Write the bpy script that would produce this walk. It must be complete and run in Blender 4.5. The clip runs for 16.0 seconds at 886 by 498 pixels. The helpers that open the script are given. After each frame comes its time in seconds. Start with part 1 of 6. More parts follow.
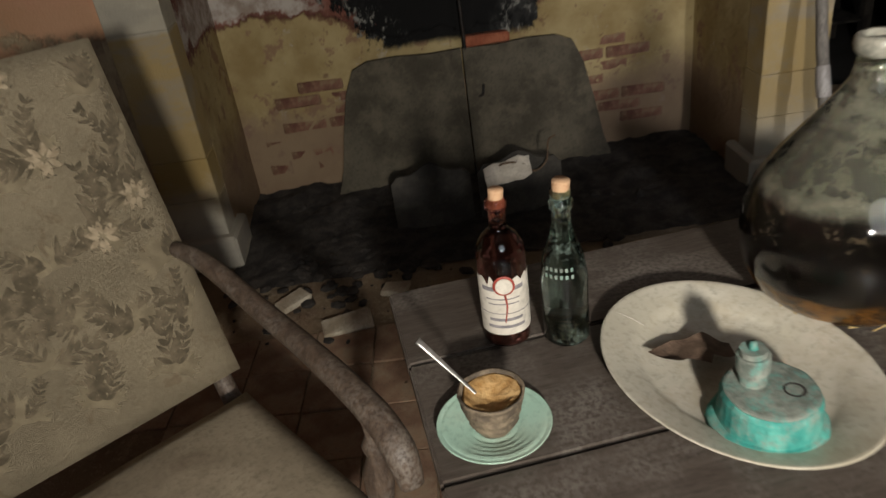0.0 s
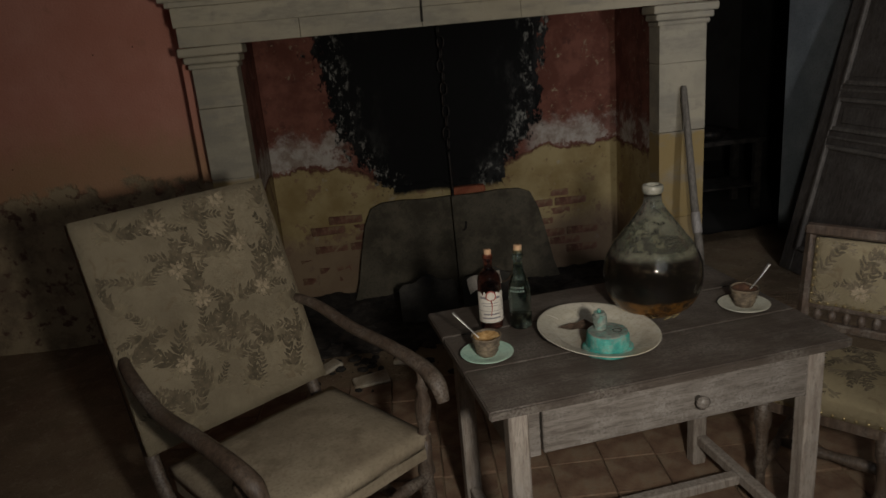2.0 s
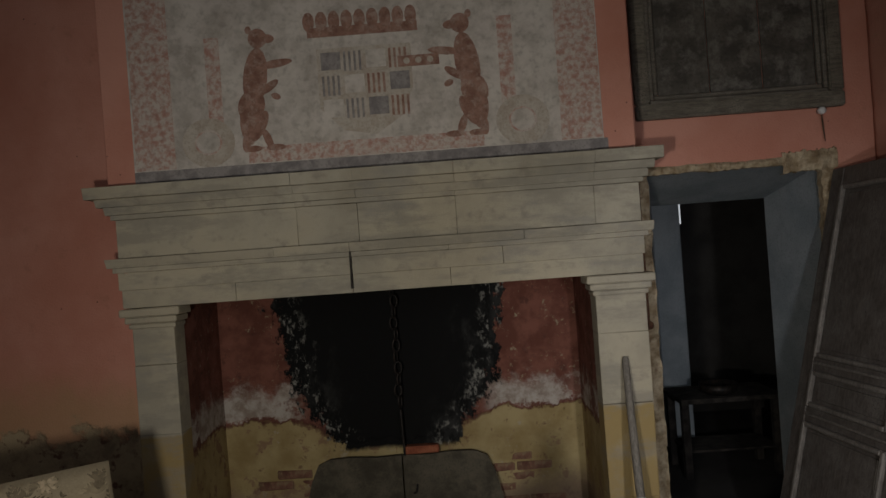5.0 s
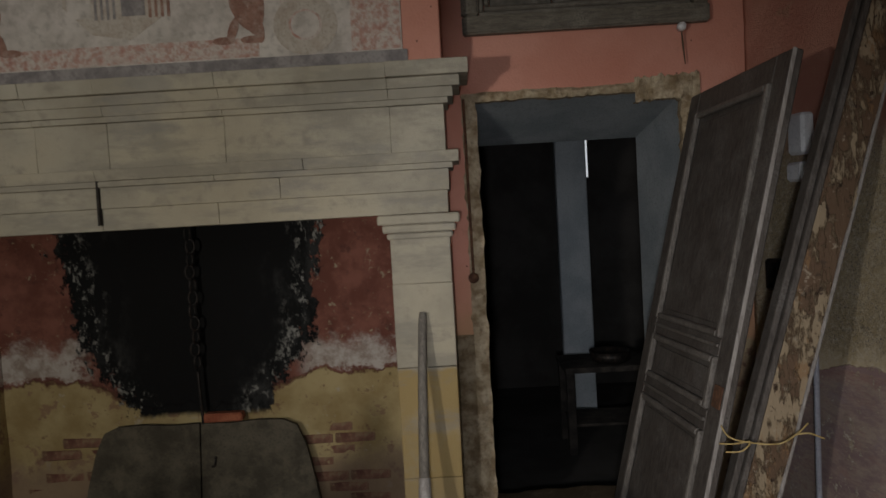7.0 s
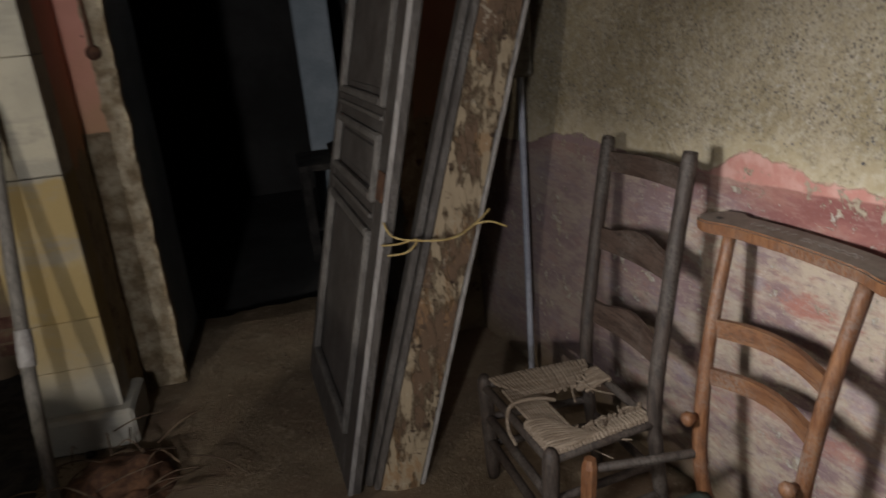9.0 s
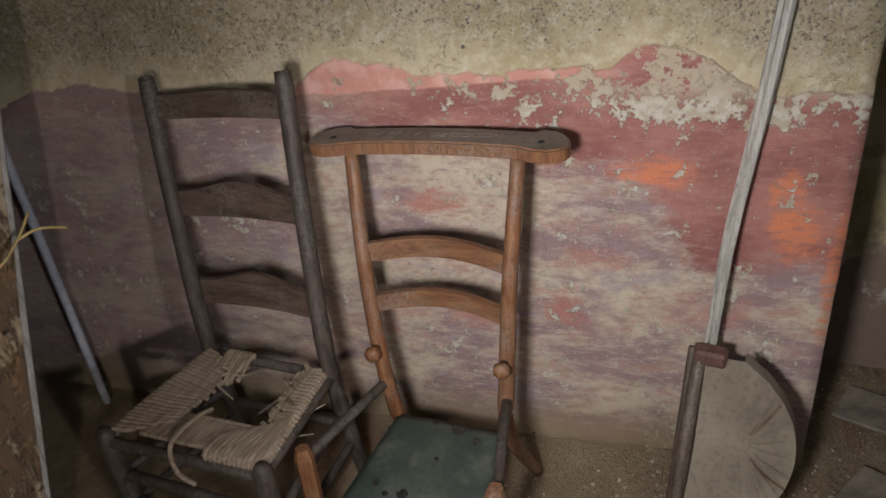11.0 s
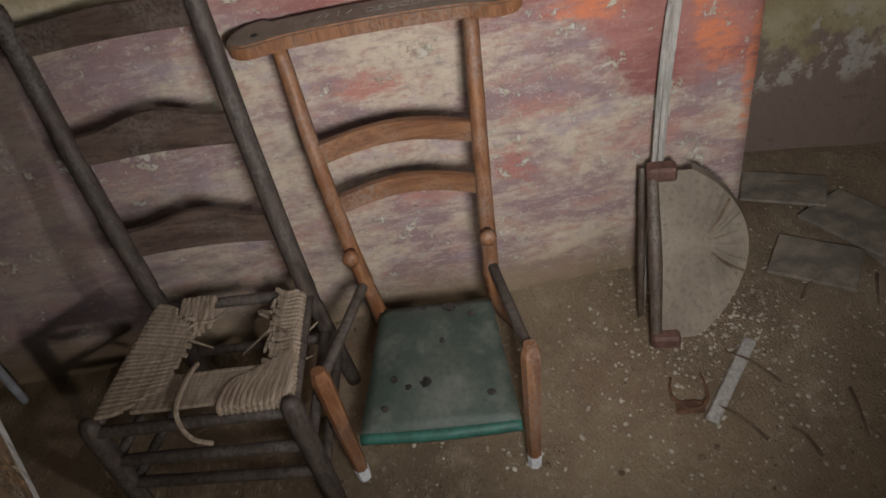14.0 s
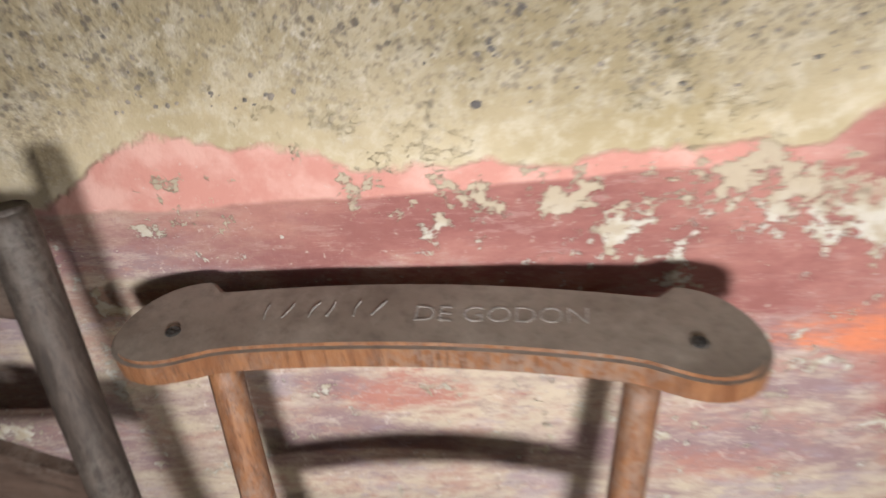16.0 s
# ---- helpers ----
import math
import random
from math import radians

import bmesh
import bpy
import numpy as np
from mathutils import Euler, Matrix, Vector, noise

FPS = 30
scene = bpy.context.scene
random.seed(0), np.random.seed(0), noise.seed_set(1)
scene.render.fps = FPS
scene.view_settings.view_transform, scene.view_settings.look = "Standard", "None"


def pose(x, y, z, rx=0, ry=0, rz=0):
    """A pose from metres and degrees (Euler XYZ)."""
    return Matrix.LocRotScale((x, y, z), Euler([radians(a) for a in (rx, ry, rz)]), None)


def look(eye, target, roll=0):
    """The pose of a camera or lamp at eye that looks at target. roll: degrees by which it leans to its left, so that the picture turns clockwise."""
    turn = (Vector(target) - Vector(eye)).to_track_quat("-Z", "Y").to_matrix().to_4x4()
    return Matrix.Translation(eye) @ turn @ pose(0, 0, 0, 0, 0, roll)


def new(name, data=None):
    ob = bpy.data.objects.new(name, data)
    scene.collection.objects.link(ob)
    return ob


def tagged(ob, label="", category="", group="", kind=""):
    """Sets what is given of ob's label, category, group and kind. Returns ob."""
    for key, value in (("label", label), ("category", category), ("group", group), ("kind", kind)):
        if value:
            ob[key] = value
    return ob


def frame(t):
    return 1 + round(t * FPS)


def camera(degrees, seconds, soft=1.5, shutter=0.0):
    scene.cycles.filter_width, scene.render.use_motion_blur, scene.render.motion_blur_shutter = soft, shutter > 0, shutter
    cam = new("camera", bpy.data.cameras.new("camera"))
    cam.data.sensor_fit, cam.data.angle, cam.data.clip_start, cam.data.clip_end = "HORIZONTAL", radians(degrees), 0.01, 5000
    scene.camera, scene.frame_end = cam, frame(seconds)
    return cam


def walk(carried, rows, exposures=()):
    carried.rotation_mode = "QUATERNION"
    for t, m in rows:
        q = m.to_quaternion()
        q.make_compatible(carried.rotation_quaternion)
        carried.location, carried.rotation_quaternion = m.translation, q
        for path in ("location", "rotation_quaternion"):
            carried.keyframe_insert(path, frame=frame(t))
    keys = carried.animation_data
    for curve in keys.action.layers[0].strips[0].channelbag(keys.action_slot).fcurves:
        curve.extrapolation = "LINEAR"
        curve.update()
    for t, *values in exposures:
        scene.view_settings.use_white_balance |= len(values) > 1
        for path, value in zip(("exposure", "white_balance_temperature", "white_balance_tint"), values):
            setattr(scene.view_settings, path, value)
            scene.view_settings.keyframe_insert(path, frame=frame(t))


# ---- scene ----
cam = camera(63.5, 16.0, 1.5, 0.35)
PATH = [
    (0, (0.66, 0.375, 1.381), (0.683, 2.124, 0.411), -8.1),
    (0.5, (0.608, 0.069, 1.474), (0.751, 1.884, 0.646), -7.4),
    (1, (0.605, -0.231, 1.535), (0.788, 1.621, 0.803), -6.5),
    (1.5, (0.518, -0.467, 1.572), (0.68, 1.416, 0.918), -5.6),
    (2, (0.451, -0.706, 1.606), (0.62, 1.196, 1.01), -5.2),
    (2.5, (0.616, -0.847, 1.658), (0.838, 1.071, 1.136), -4.6),
    (3, (0.835, -0.851, 1.696), (1.122, 1.082, 1.268), -3.8),
    (3.5, (1.032, -0.695, 1.745), (1.315, 1.265, 1.463), -3.2),
    (4, (1.184, -0.659, 1.794), (1.322, 1.335, 1.711), -2.7),
    (4.2, (1.22, -0.671, 1.808), (1.264, 1.329, 1.803), -2.5),
    (6.3, (1.792, -0.315, 1.66), (1.731, 1.684, 1.655), -4.7),
    (6.5, (1.947, -0.234, 1.62), (1.904, 1.765, 1.571), -4.3),
    (7, (2.289, -0.025, 1.579), (2.245, 1.973, 1.494), -3.2),
    (7.5, (2.441, 0.218, 1.505), (2.326, 2.207, 1.336), -1.5),
    (8, (2.59, 0.366, 1.422), (2.503, 2.345, 1.145), -1.0),
    (8.5, (2.81, 0.498, 1.385), (2.933, 2.428, 0.875), -3.0),
    (9, (2.926, 0.619, 1.357), (3.315, 2.468, 0.701), -5.3),
    (9.5, (2.875, 0.789, 1.333), (3.611, 2.462, 0.522), -6.8),
    (10, (2.806, 0.875, 1.325), (3.952, 2.223, 0.393), -6.9),
    (10.2, (2.789, 0.906, 1.325), (4.036, 2.145, 0.371), -6.2),
    (12.3, (2.678, 1.427, 1.341), (4.307, 1.879, 0.271), -10.0),
    (12.5, (2.669, 1.43, 1.321), (4.274, 1.854, 0.206), -10.1),
    (13, (2.632, 1.435, 1.301), (4.158, 1.811, 0.064), -11.5),
    (13.5, (2.63, 1.439, 1.306), (4.117, 1.787, 0.015), -11.9),
    (14, (2.678, 1.451, 1.341), (4.156, 1.794, 0.037), -11.8),
    (14.5, (2.801, 1.481, 1.368), (4.31, 1.846, 0.108), -10.5),
    (15, (3.029, 1.48, 1.35), (4.571, 1.904, 0.149), -8.7),
    (15.5, (3.253, 1.485, 1.355), (4.799, 1.985, 0.189), -6.7),
    (16, (3.49, 1.621, 1.242), (5.013, 2.11, 0.042), -5.7),
]
EXPOSURES = [(0.0, 0.55), (0.5, 0.02), (1.0, -0.33), (1.5, -0.55), (2.0, -0.7), (3.5, -0.5), (4.2, -0.35), (6.3, -0.22), (7.0, -0.15), (8.0, -0.24), (9.0, -0.1), (10.0, -0.05), (12.3, -0.1), (14.5, -0.05), (15.2, 0.3), (16.0, 0.8)]
walk(cam, [(t, look(eye, target, roll)) for t, eye, target, roll in PATH], EXPOSURES)

# ---- light ----
world = bpy.data.worlds.new("dark_interior")
world.use_nodes = True
world.node_tree.nodes["Background"].inputs[0].default_value = (0.55, 0.62, 0.7, 1)
world.node_tree.nodes["Background"].inputs[1].default_value = 0.0
scene.world = world


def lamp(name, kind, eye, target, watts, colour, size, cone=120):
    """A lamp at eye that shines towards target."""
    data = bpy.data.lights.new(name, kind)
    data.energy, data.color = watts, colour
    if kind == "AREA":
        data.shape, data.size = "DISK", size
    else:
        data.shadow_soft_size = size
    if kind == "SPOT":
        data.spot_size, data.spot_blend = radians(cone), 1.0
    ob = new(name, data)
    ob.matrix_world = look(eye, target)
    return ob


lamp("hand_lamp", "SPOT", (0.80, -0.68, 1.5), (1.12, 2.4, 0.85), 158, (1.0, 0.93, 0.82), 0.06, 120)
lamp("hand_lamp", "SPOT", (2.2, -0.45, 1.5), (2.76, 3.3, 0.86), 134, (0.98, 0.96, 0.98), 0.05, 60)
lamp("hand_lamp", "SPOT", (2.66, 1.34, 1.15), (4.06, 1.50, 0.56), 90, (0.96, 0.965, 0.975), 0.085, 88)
# Unseen soft fill, added to lighten the shadows.
lamp("shadow_fill", "AREA", (1.2, -2.6, 2.9), (1.4, 2.5, 0.6), 22, (0.90, 0.95, 1.0), 2.0)


# ---- materials ----
class Mat:
    """A small builder of node materials."""

    def __init__(self, name):
        self.m = bpy.data.materials.new(name)
        self.m.use_nodes = True
        self.t = self.m.node_tree
        self.b = self.t.nodes["Principled BSDF"]
        self.co = self.t.nodes.new("ShaderNodeTexCoord").outputs["Object"]

    def put(self, socket, value):
        if isinstance(value, bpy.types.NodeSocket):
            self.t.links.new(value, socket)
        elif isinstance(value, tuple) and len(value) == 3 and socket.type == "RGBA":
            socket.default_value = (*value, 1)
        else:
            socket.default_value = value

    def scaled(self, sx, sy, sz):
        n = self.t.nodes.new("ShaderNodeMapping")
        self.t.links.new(self.co, n.inputs[0])
        n.inputs["Scale"].default_value = (sx, sy, sz)
        return n.outputs[0]

    def noise(self, scale, detail=5, rough=0.6, vec=None, bend=0.0):
        n = self.t.nodes.new("ShaderNodeTexNoise")
        self.t.links.new(vec or self.co, n.inputs["Vector"])
        n.inputs["Scale"].default_value, n.inputs["Detail"].default_value = scale, detail
        n.inputs["Roughness"].default_value, n.inputs["Distortion"].default_value = rough, bend
        return n.outputs["Fac"]

    def cells(self, scale, vec=None, feature="F1", out="Distance"):
        n = self.t.nodes.new("ShaderNodeTexVoronoi")
        n.feature = feature
        self.t.links.new(vec or self.co, n.inputs["Vector"])
        n.inputs["Scale"].default_value = scale
        return n.outputs[out]

    def wave(self, scale, bend, vec=None, detail=3, axis="X"):
        n = self.t.nodes.new("ShaderNodeTexWave")
        n.bands_direction = axis
        self.t.links.new(vec or self.co, n.inputs["Vector"])
        n.inputs["Scale"].default_value, n.inputs["Distortion"].default_value = scale, bend
        n.inputs["Detail"].default_value = detail
        return n.outputs["Fac"]

    def axis(self, i):
        n = self.t.nodes.new("ShaderNodeSeparateXYZ")
        self.t.links.new(self.co, n.inputs[0])
        return n.outputs[i]

    def calc(self, op, a, b=0.0, clamp=False):
        n = self.t.nodes.new("ShaderNodeMath")
        n.operation, n.use_clamp = op, clamp
        self.put(n.inputs[0], a)
        self.put(n.inputs[1], b)
        return n.outputs[0]

    def step(self, value, lo, hi, a=0.0, b=1.0):
        n = self.t.nodes.new("ShaderNodeMapRange")
        n.interpolation_type = "SMOOTHSTEP"
        self.put(n.inputs["Value"], value)
        n.inputs["From Min"].default_value, n.inputs["From Max"].default_value = lo, hi
        n.inputs["To Min"].default_value, n.inputs["To Max"].default_value = a, b
        return n.outputs[0]

    def mix(self, fac, a, b, kind="MIX"):
        n = self.t.nodes.new("ShaderNodeMix")
        n.data_type, n.blend_type = "RGBA", kind
        self.put(n.inputs[0], fac)
        self.put(n.inputs[6], a)
        self.put(n.inputs[7], b)
        return n.outputs[2]

    def each(self):
        return self.t.nodes.new("ShaderNodeObjectInfo").outputs["Random"]

    def island(self):
        return self.t.nodes.new("ShaderNodeNewGeometry").outputs["Random Per Island"]

    def done(self, colour, rough=0.8, bump=None, height=0.004, metal=0.0, spec=0.5):
        self.put(self.b.inputs["Base Color"], colour)
        self.put(self.b.inputs["Roughness"], rough)
        self.put(self.b.inputs["Metallic"], metal)
        self.put(self.b.inputs["Specular IOR Level"], spec)
        if bump is not None:
            n = self.t.nodes.new("ShaderNodeBump")
            n.inputs["Distance"].default_value = height
            n.inputs["Strength"].default_value = 1.0
            self.t.links.new(bump, n.inputs["Height"])
            self.t.links.new(n.outputs[0], self.b.inputs["Normal"])
        return self.m


def simple(name, dark, light, scale=12, rough=0.8, height=0.002, metal=0.0, spec=0.4, fine=90, dust=None):
    """Two tones in blotches, with fine grain and, if given, dust on top of it."""
    m = Mat(name)
    big, small = m.noise(scale, 5), m.noise(fine, 4)
    c = m.mix(m.step(big, 0.35, 0.65), dark, light)
    c = m.mix(m.step(small, 0.45, 0.75, 0, 0.5), c, tuple(v * 0.55 for v in dark))
    if dust:
        c = m.mix(m.step(m.noise(scale * 1.7, 6, 0.7), 0.45, 0.7, 0, 0.75), c, dust)
    return m.done(c, rough, m.calc("ADD", big, m.calc("MULTIPLY", small, 0.5)), height, metal, spec)


def wood(name, dark, light, along="X", rough=0.65, dust=None, grain=9, height=0.0015, vary=0.0):
    """Grain along one axis, with scratches and dust."""
    m = Mat(name)
    k = {"X": (0.12, 1, 1), "Y": (1, 0.12, 1), "Z": (1, 1, 0.12)}[along]
    v = m.scaled(*k)
    g = m.noise(grain * 8, 6, 0.65, v, 0.6)
    f = m.noise(grain * 34, 4, 0.6, v)
    c = m.mix(m.step(g, 0.32, 0.68), dark, light)
    c = m.mix(m.step(f, 0.5, 0.72, 0, 0.6), c, tuple(x * 0.4 for x in dark))
    if vary:
        c = m.mix(m.calc("MULTIPLY", m.each(), vary), c, tuple(x * 0.5 for x in dark))
    if dust:
        d = m.calc("MULTIPLY", m.step(m.noise(7, 6, 0.7), 0.4, 0.7), m.step(m.noise(140, 3), 0.35, 0.6))
        c = m.mix(m.calc("MULTIPLY", d, 0.7), c, dust)
    return m.done(c, rough, m.calc("ADD", g, m.calc("MULTIPLY", f, 0.6)), height, 0, 0.35)


def limestone(name, yellow_to):
    m = Mat(name)
    z = m.axis(2)
    big, mid, fine = m.noise(2.2, 5), m.noise(11, 6, 0.65), m.noise(120, 4, 0.7)
    c = m.mix(m.step(big, 0.35, 0.65), (0.34, 0.31, 0.24), (0.46, 0.43, 0.35))
    c = m.mix(m.step(m.noise(1.1, 4), 0.45, 0.62, 0, 0.4), c, (0.46, 0.39, 0.26))
    c = m.mix(m.step(mid, 0.52, 0.72, 0, 0.65), c, (0.25, 0.23, 0.19))
    c = m.mix(m.step(m.noise(3.6, 6, 0.7, m.scaled(0.35, 1, 1.4)), 0.48, 0.60, 0, 0.6), c, (0.26, 0.245, 0.205))
    low = m.calc("ADD", z, m.calc("MULTIPLY", m.calc("SUBTRACT", m.noise(9, 4), 0.5), 0.06))
    band = m.calc("MULTIPLY", m.step(low, yellow_to, yellow_to - 0.02), m.step(low, 0.18, 0.4))
    band = m.calc("MULTIPLY", band, m.step(m.noise(5, 5), 0.3, 0.5, 0.55, 0.95))
    c = m.mix(band, c, (0.32, 0.225, 0.08))
    c = m.mix(m.step(low, 0.3, 0.1, 0, 0.7), c, (0.33, 0.31, 0.27))
    c = m.mix(m.step(fine, 0.58, 0.8, 0, 0.4), c, (0.16, 0.14, 0.1))
    pits = m.step(m.cells(60), 0.05, 0.2)
    h = m.calc("ADD", m.calc("MULTIPLY", fine, 0.5), m.calc("ADD", mid, m.calc("MULTIPLY", pits, 0.25)))
    c = m.mix(m.calc("MULTIPLY", m.each(), 0.22), c, (0.30, 0.275, 0.225))
    c = m.mix(m.step(m.noise(1.6, 6, 0.7, m.scaled(1, 1, 3.0)), 0.54, 0.66, 0, 0.45), c, (0.24, 0.235, 0.22))
    return m.done(c, 0.9, h, 0.005, 0, 0.25)


def pink_plaster():
    m = Mat("pink_limewash")
    z = m.axis(2)
    big, mid, fine = m.noise(1.4, 5), m.noise(7, 6, 0.7), m.noise(90, 4)
    c = m.mix(m.step(big, 0.3, 0.7), (0.50, 0.215, 0.155), (0.61, 0.305, 0.235))
    c = m.mix(m.step(mid, 0.58, 0.74, 0, 0.5), c, (0.40, 0.19, 0.13))
    edge = m.calc("ADD", z, m.calc("MULTIPLY", m.calc("SUBTRACT", m.noise(3.5, 6, 0.65), 0.5), 0.55))
    bare = m.mix(m.step(m.noise(5, 6, 0.7), 0.35, 0.6), (0.20, 0.15, 0.10), (0.34, 0.27, 0.17))
    bare = m.mix(m.step(m.noise(14, 5), 0.55, 0.65), bare, (0.13, 0.075, 0.055))
    stain = m.step(edge, 1.35, 0.95, 0, 0.6)
    c = m.mix(stain, c, (0.36, 0.25, 0.12))
    c = m.mix(m.step(edge, 0.92, 0.86), c, bare)
    spots = m.step(m.cells(9), 0.05, 0.03, 0, 0.8)
    c = m.mix(spots, c, (0.06, 0.04, 0.03))
    h = m.calc("ADD", m.calc("MULTIPLY", m.step(edge, 0.86, 0.9), 0.8), m.calc("MULTIPLY", m.calc("ADD", mid, fine), 0.35))
    return m.done(c, 0.88, h, 0.008, 0, 0.2)


def east_plaster():
    """Bare sandy render above; below a wavy edge several old paint coats show through each other."""
    m = Mat("layered_old_paint")
    x, z = m.axis(0), m.axis(2)
    add = lambda *v: m.calc("ADD", v[0], add(*v[1:])) if len(v) > 1 else v[0]
    mul = lambda *v: m.calc("MULTIPLY", v[0], mul(*v[1:])) if len(v) > 1 else v[0]
    top = add(m.step(x, 0.35, 0.70, 0.86, 0.93), m.step(x, 0.72, 0.9, 0, -0.02), m.step(x, 1.26, 1.36, 0, 0.057), m.step(x, 1.46, 1.56, 0, -0.026), m.step(x, 1.93, 2.01, 0, 0.045), m.step(x, 2.02, 2.24, 0, -0.10))
    wob = mul(m.calc("SUBTRACT", m.noise(13, 5, 0.6), 0.5), 0.05)
    h = add(m.calc("SUBTRACT", z, top), wob)
    # bare render: smooth sandy skim near the edge, stony and pitted higher up
    sand = m.mix(m.step(m.noise(3, 5), 0.35, 0.65), (0.33, 0.265, 0.155), (0.47, 0.39, 0.265))
    sand = m.mix(m.step(m.noise(45, 5, 0.7), 0.42, 0.7, 0, 0.6), sand, (0.55, 0.49, 0.39))
    stony = mul(m.step(add(h, mul(m.noise(4, 5), 0.22)), 0.12, 0.22), m.step(m.noise(5, 4), 0.3, 0.5, 0.45, 1))
    grit = mul(m.step(add(m.cells(95), mul(m.calc("SUBTRACT", m.noise(160, 3), 0.5), 0.7)), 0.34, 0.2), m.step(m.noise(18, 4), 0.40, 0.55), stony)
    sand = m.mix(mul(grit, 0.85), sand, (0.12, 0.105, 0.095))
    sand = m.mix(mul(stony, m.step(m.noise(150, 4, 0.7), 0.52, 0.62, 0, 0.75)), sand, (0.17, 0.135, 0.10))
    sand = m.mix(mul(stony, m.step(m.noise(85, 5, 0.75), 0.55, 0.65, 0, 0.65)), sand, (0.62, 0.56, 0.47))
    # old coats: cream, mauve, brown-red in streaks along the wall
    lay, fine = m.scaled(0.6, 1, 1.4), m.scaled(0.45, 1, 1.7)
    a, b = m.noise(5.5, 9, 0.72, lay, 0.2), m.noise(11, 9, 0.76, lay)
    coat = m.mix(m.step(a, 0.42, 0.58), (0.25, 0.165, 0.165), (0.46, 0.375, 0.285))
    coat = m.mix(m.step(b, 0.49, 0.60, 0, 0.75), coat, (0.335, 0.19, 0.16))
    coat = m.mix(m.step(m.noise(8, 8, 0.76, lay), 0.53, 0.62, 0, 0.65), coat, (0.30, 0.24, 0.265))
    coat = m.mix(m.step(m.noise(30, 8, 0.8, fine), 0.50, 0.60, 0, 0.5), coat, (0.47, 0.385, 0.32))
    coat = m.mix(m.step(m.noise(52, 8, 0.8, fine), 0.54, 0.62, 0, 0.5), coat, (0.21, 0.145, 0.15))
    # worn brick-red remnants
    ragged_ = mul(m.calc("SUBTRACT", m.noise(15, 9, 0.8, lay), 0.5), 0.24)
    for px, pz, rx, rz, w in ((1.55, 0.652, 0.10, 0.028, 0.85), (1.845, 0.39, 0.05, 0.055, 0.8), (1.65, 0.353, 0.09, 0.03, 0.6), (1.92, 0.53, 0.08, 0.035, 0.5), (1.36, 0.30, 0.10, 0.03, 0.4), (2.16, 0.40, 0.12, 0.05, 0.45)):
        dx, dz = m.calc("DIVIDE", m.calc("SUBTRACT", x, px), rx / 0.06), m.calc("DIVIDE", m.calc("SUBTRACT", z, pz), rz / 0.06)
        far = m.calc("SQRT", add(mul(dx, dx), mul(dz, dz)))
        coat = m.mix(mul(m.step(add(far, ragged_), 0.075, 0.035, 0, w), m.step(m.noise(24, 9, 0.8, lay), 0.40, 0.54, 0.15, 1.0)), coat, (0.36, 0.145, 0.115))
    coat = m.mix(m.step(m.noise(75, 7, 0.8), 0.56, 0.64, 0, 0.45), coat, (0.17, 0.12, 0.125))
    coat = m.mix(m.step(m.noise(64, 7, 0.8), 0.57, 0.65, 0, 0.55), coat, (0.55, 0.47, 0.41))
    # darker and greyer towards x = 0
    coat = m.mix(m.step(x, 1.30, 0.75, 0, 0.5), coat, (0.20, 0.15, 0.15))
    # dark red dado, wider towards the corner, with flakes of grey
    dado = m.mix(m.step(m.noise(6, 7, 0.7, lay), 0.38, 0.62), (0.225, 0.085, 0.075), (0.34, 0.15, 0.125))
    dado = m.mix(m.step(m.noise(40, 8, 0.8, fine), 0.52, 0.62, 0, 0.5), dado, (0.36, 0.21, 0.19))
    foot = add(m.step(x, 1.2, 1.95, 0.86, 0.76), m.step(x, 1.9, 2.2, 0, -0.25), mul(m.calc("SUBTRACT", m.noise(6, 9, 0.8, lay), 0.5), 0.40))
    c = m.mix(mul(m.step(m.calc("SUBTRACT", z, foot), -0.04, 0.04), m.step(x, 1.15, 1.6, 0.3, 0.95)), coat, dado)
    # orange brick dust
    for px, pz, rx, rz in ((2.035, 0.735, 0.085, 0.028), (2.275, 0.67, 0.03, 0.06), (2.31, 0.60, 0.06, 0.05), (2.38, 0.50, 0.018, 0.16)):
        dx, dz = m.calc("DIVIDE", m.calc("SUBTRACT", x, px), rx / 0.06), m.calc("DIVIDE", m.calc("SUBTRACT", z, pz), rz / 0.06)
        far = m.calc("SQRT", add(mul(dx, dx), mul(dz, dz)))
        c = m.mix(mul(m.step(add(far, ragged_), 0.08, 0.03), m.step(m.noise(26, 8, 0.76, fine), 0.40, 0.54, 0.1, 0.8)), c, (0.58, 0.185, 0.085))
    # pink limewash under the edge of the render
    pink = m.mix(m.step(m.noise(20, 4), 0.4, 0.65), (0.48, 0.225, 0.185), (0.56, 0.32, 0.27))
    # mauve-grey in place of pink at low x
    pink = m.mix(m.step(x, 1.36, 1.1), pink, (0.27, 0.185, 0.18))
    line = add(z, m.step(x, 1.3, 1.85, 0.025, 0.0), mul(m.calc("SUBTRACT", m.noise(9, 5), 0.5), 0.02))
    c = m.mix(mul(m.step(line, 0.922, 0.928), m.step(x, 2.02, 1.86)), c, pink)
    # grey flakes
    crowd = mul(m.step(x, 1.5, 1.95, 0.0, 0.085), m.step(m.calc("ABSOLUTE", m.calc("SUBTRACT", z, m.step(x, 1.55, 2.0, 0.905, 0.87))), 0.085, 0.01))
    shred = add(mul(m.noise(9, 4), 0.38), mul(m.noise(34, 8, 0.75), 0.62), crowd)
    flake = m.step(shred, 0.568, 0.578)
    c = m.mix(flake, c, m.mix(m.step(m.noise(50, 4), 0.4, 0.6), (0.47, 0.43, 0.37), (0.38, 0.32, 0.24)))
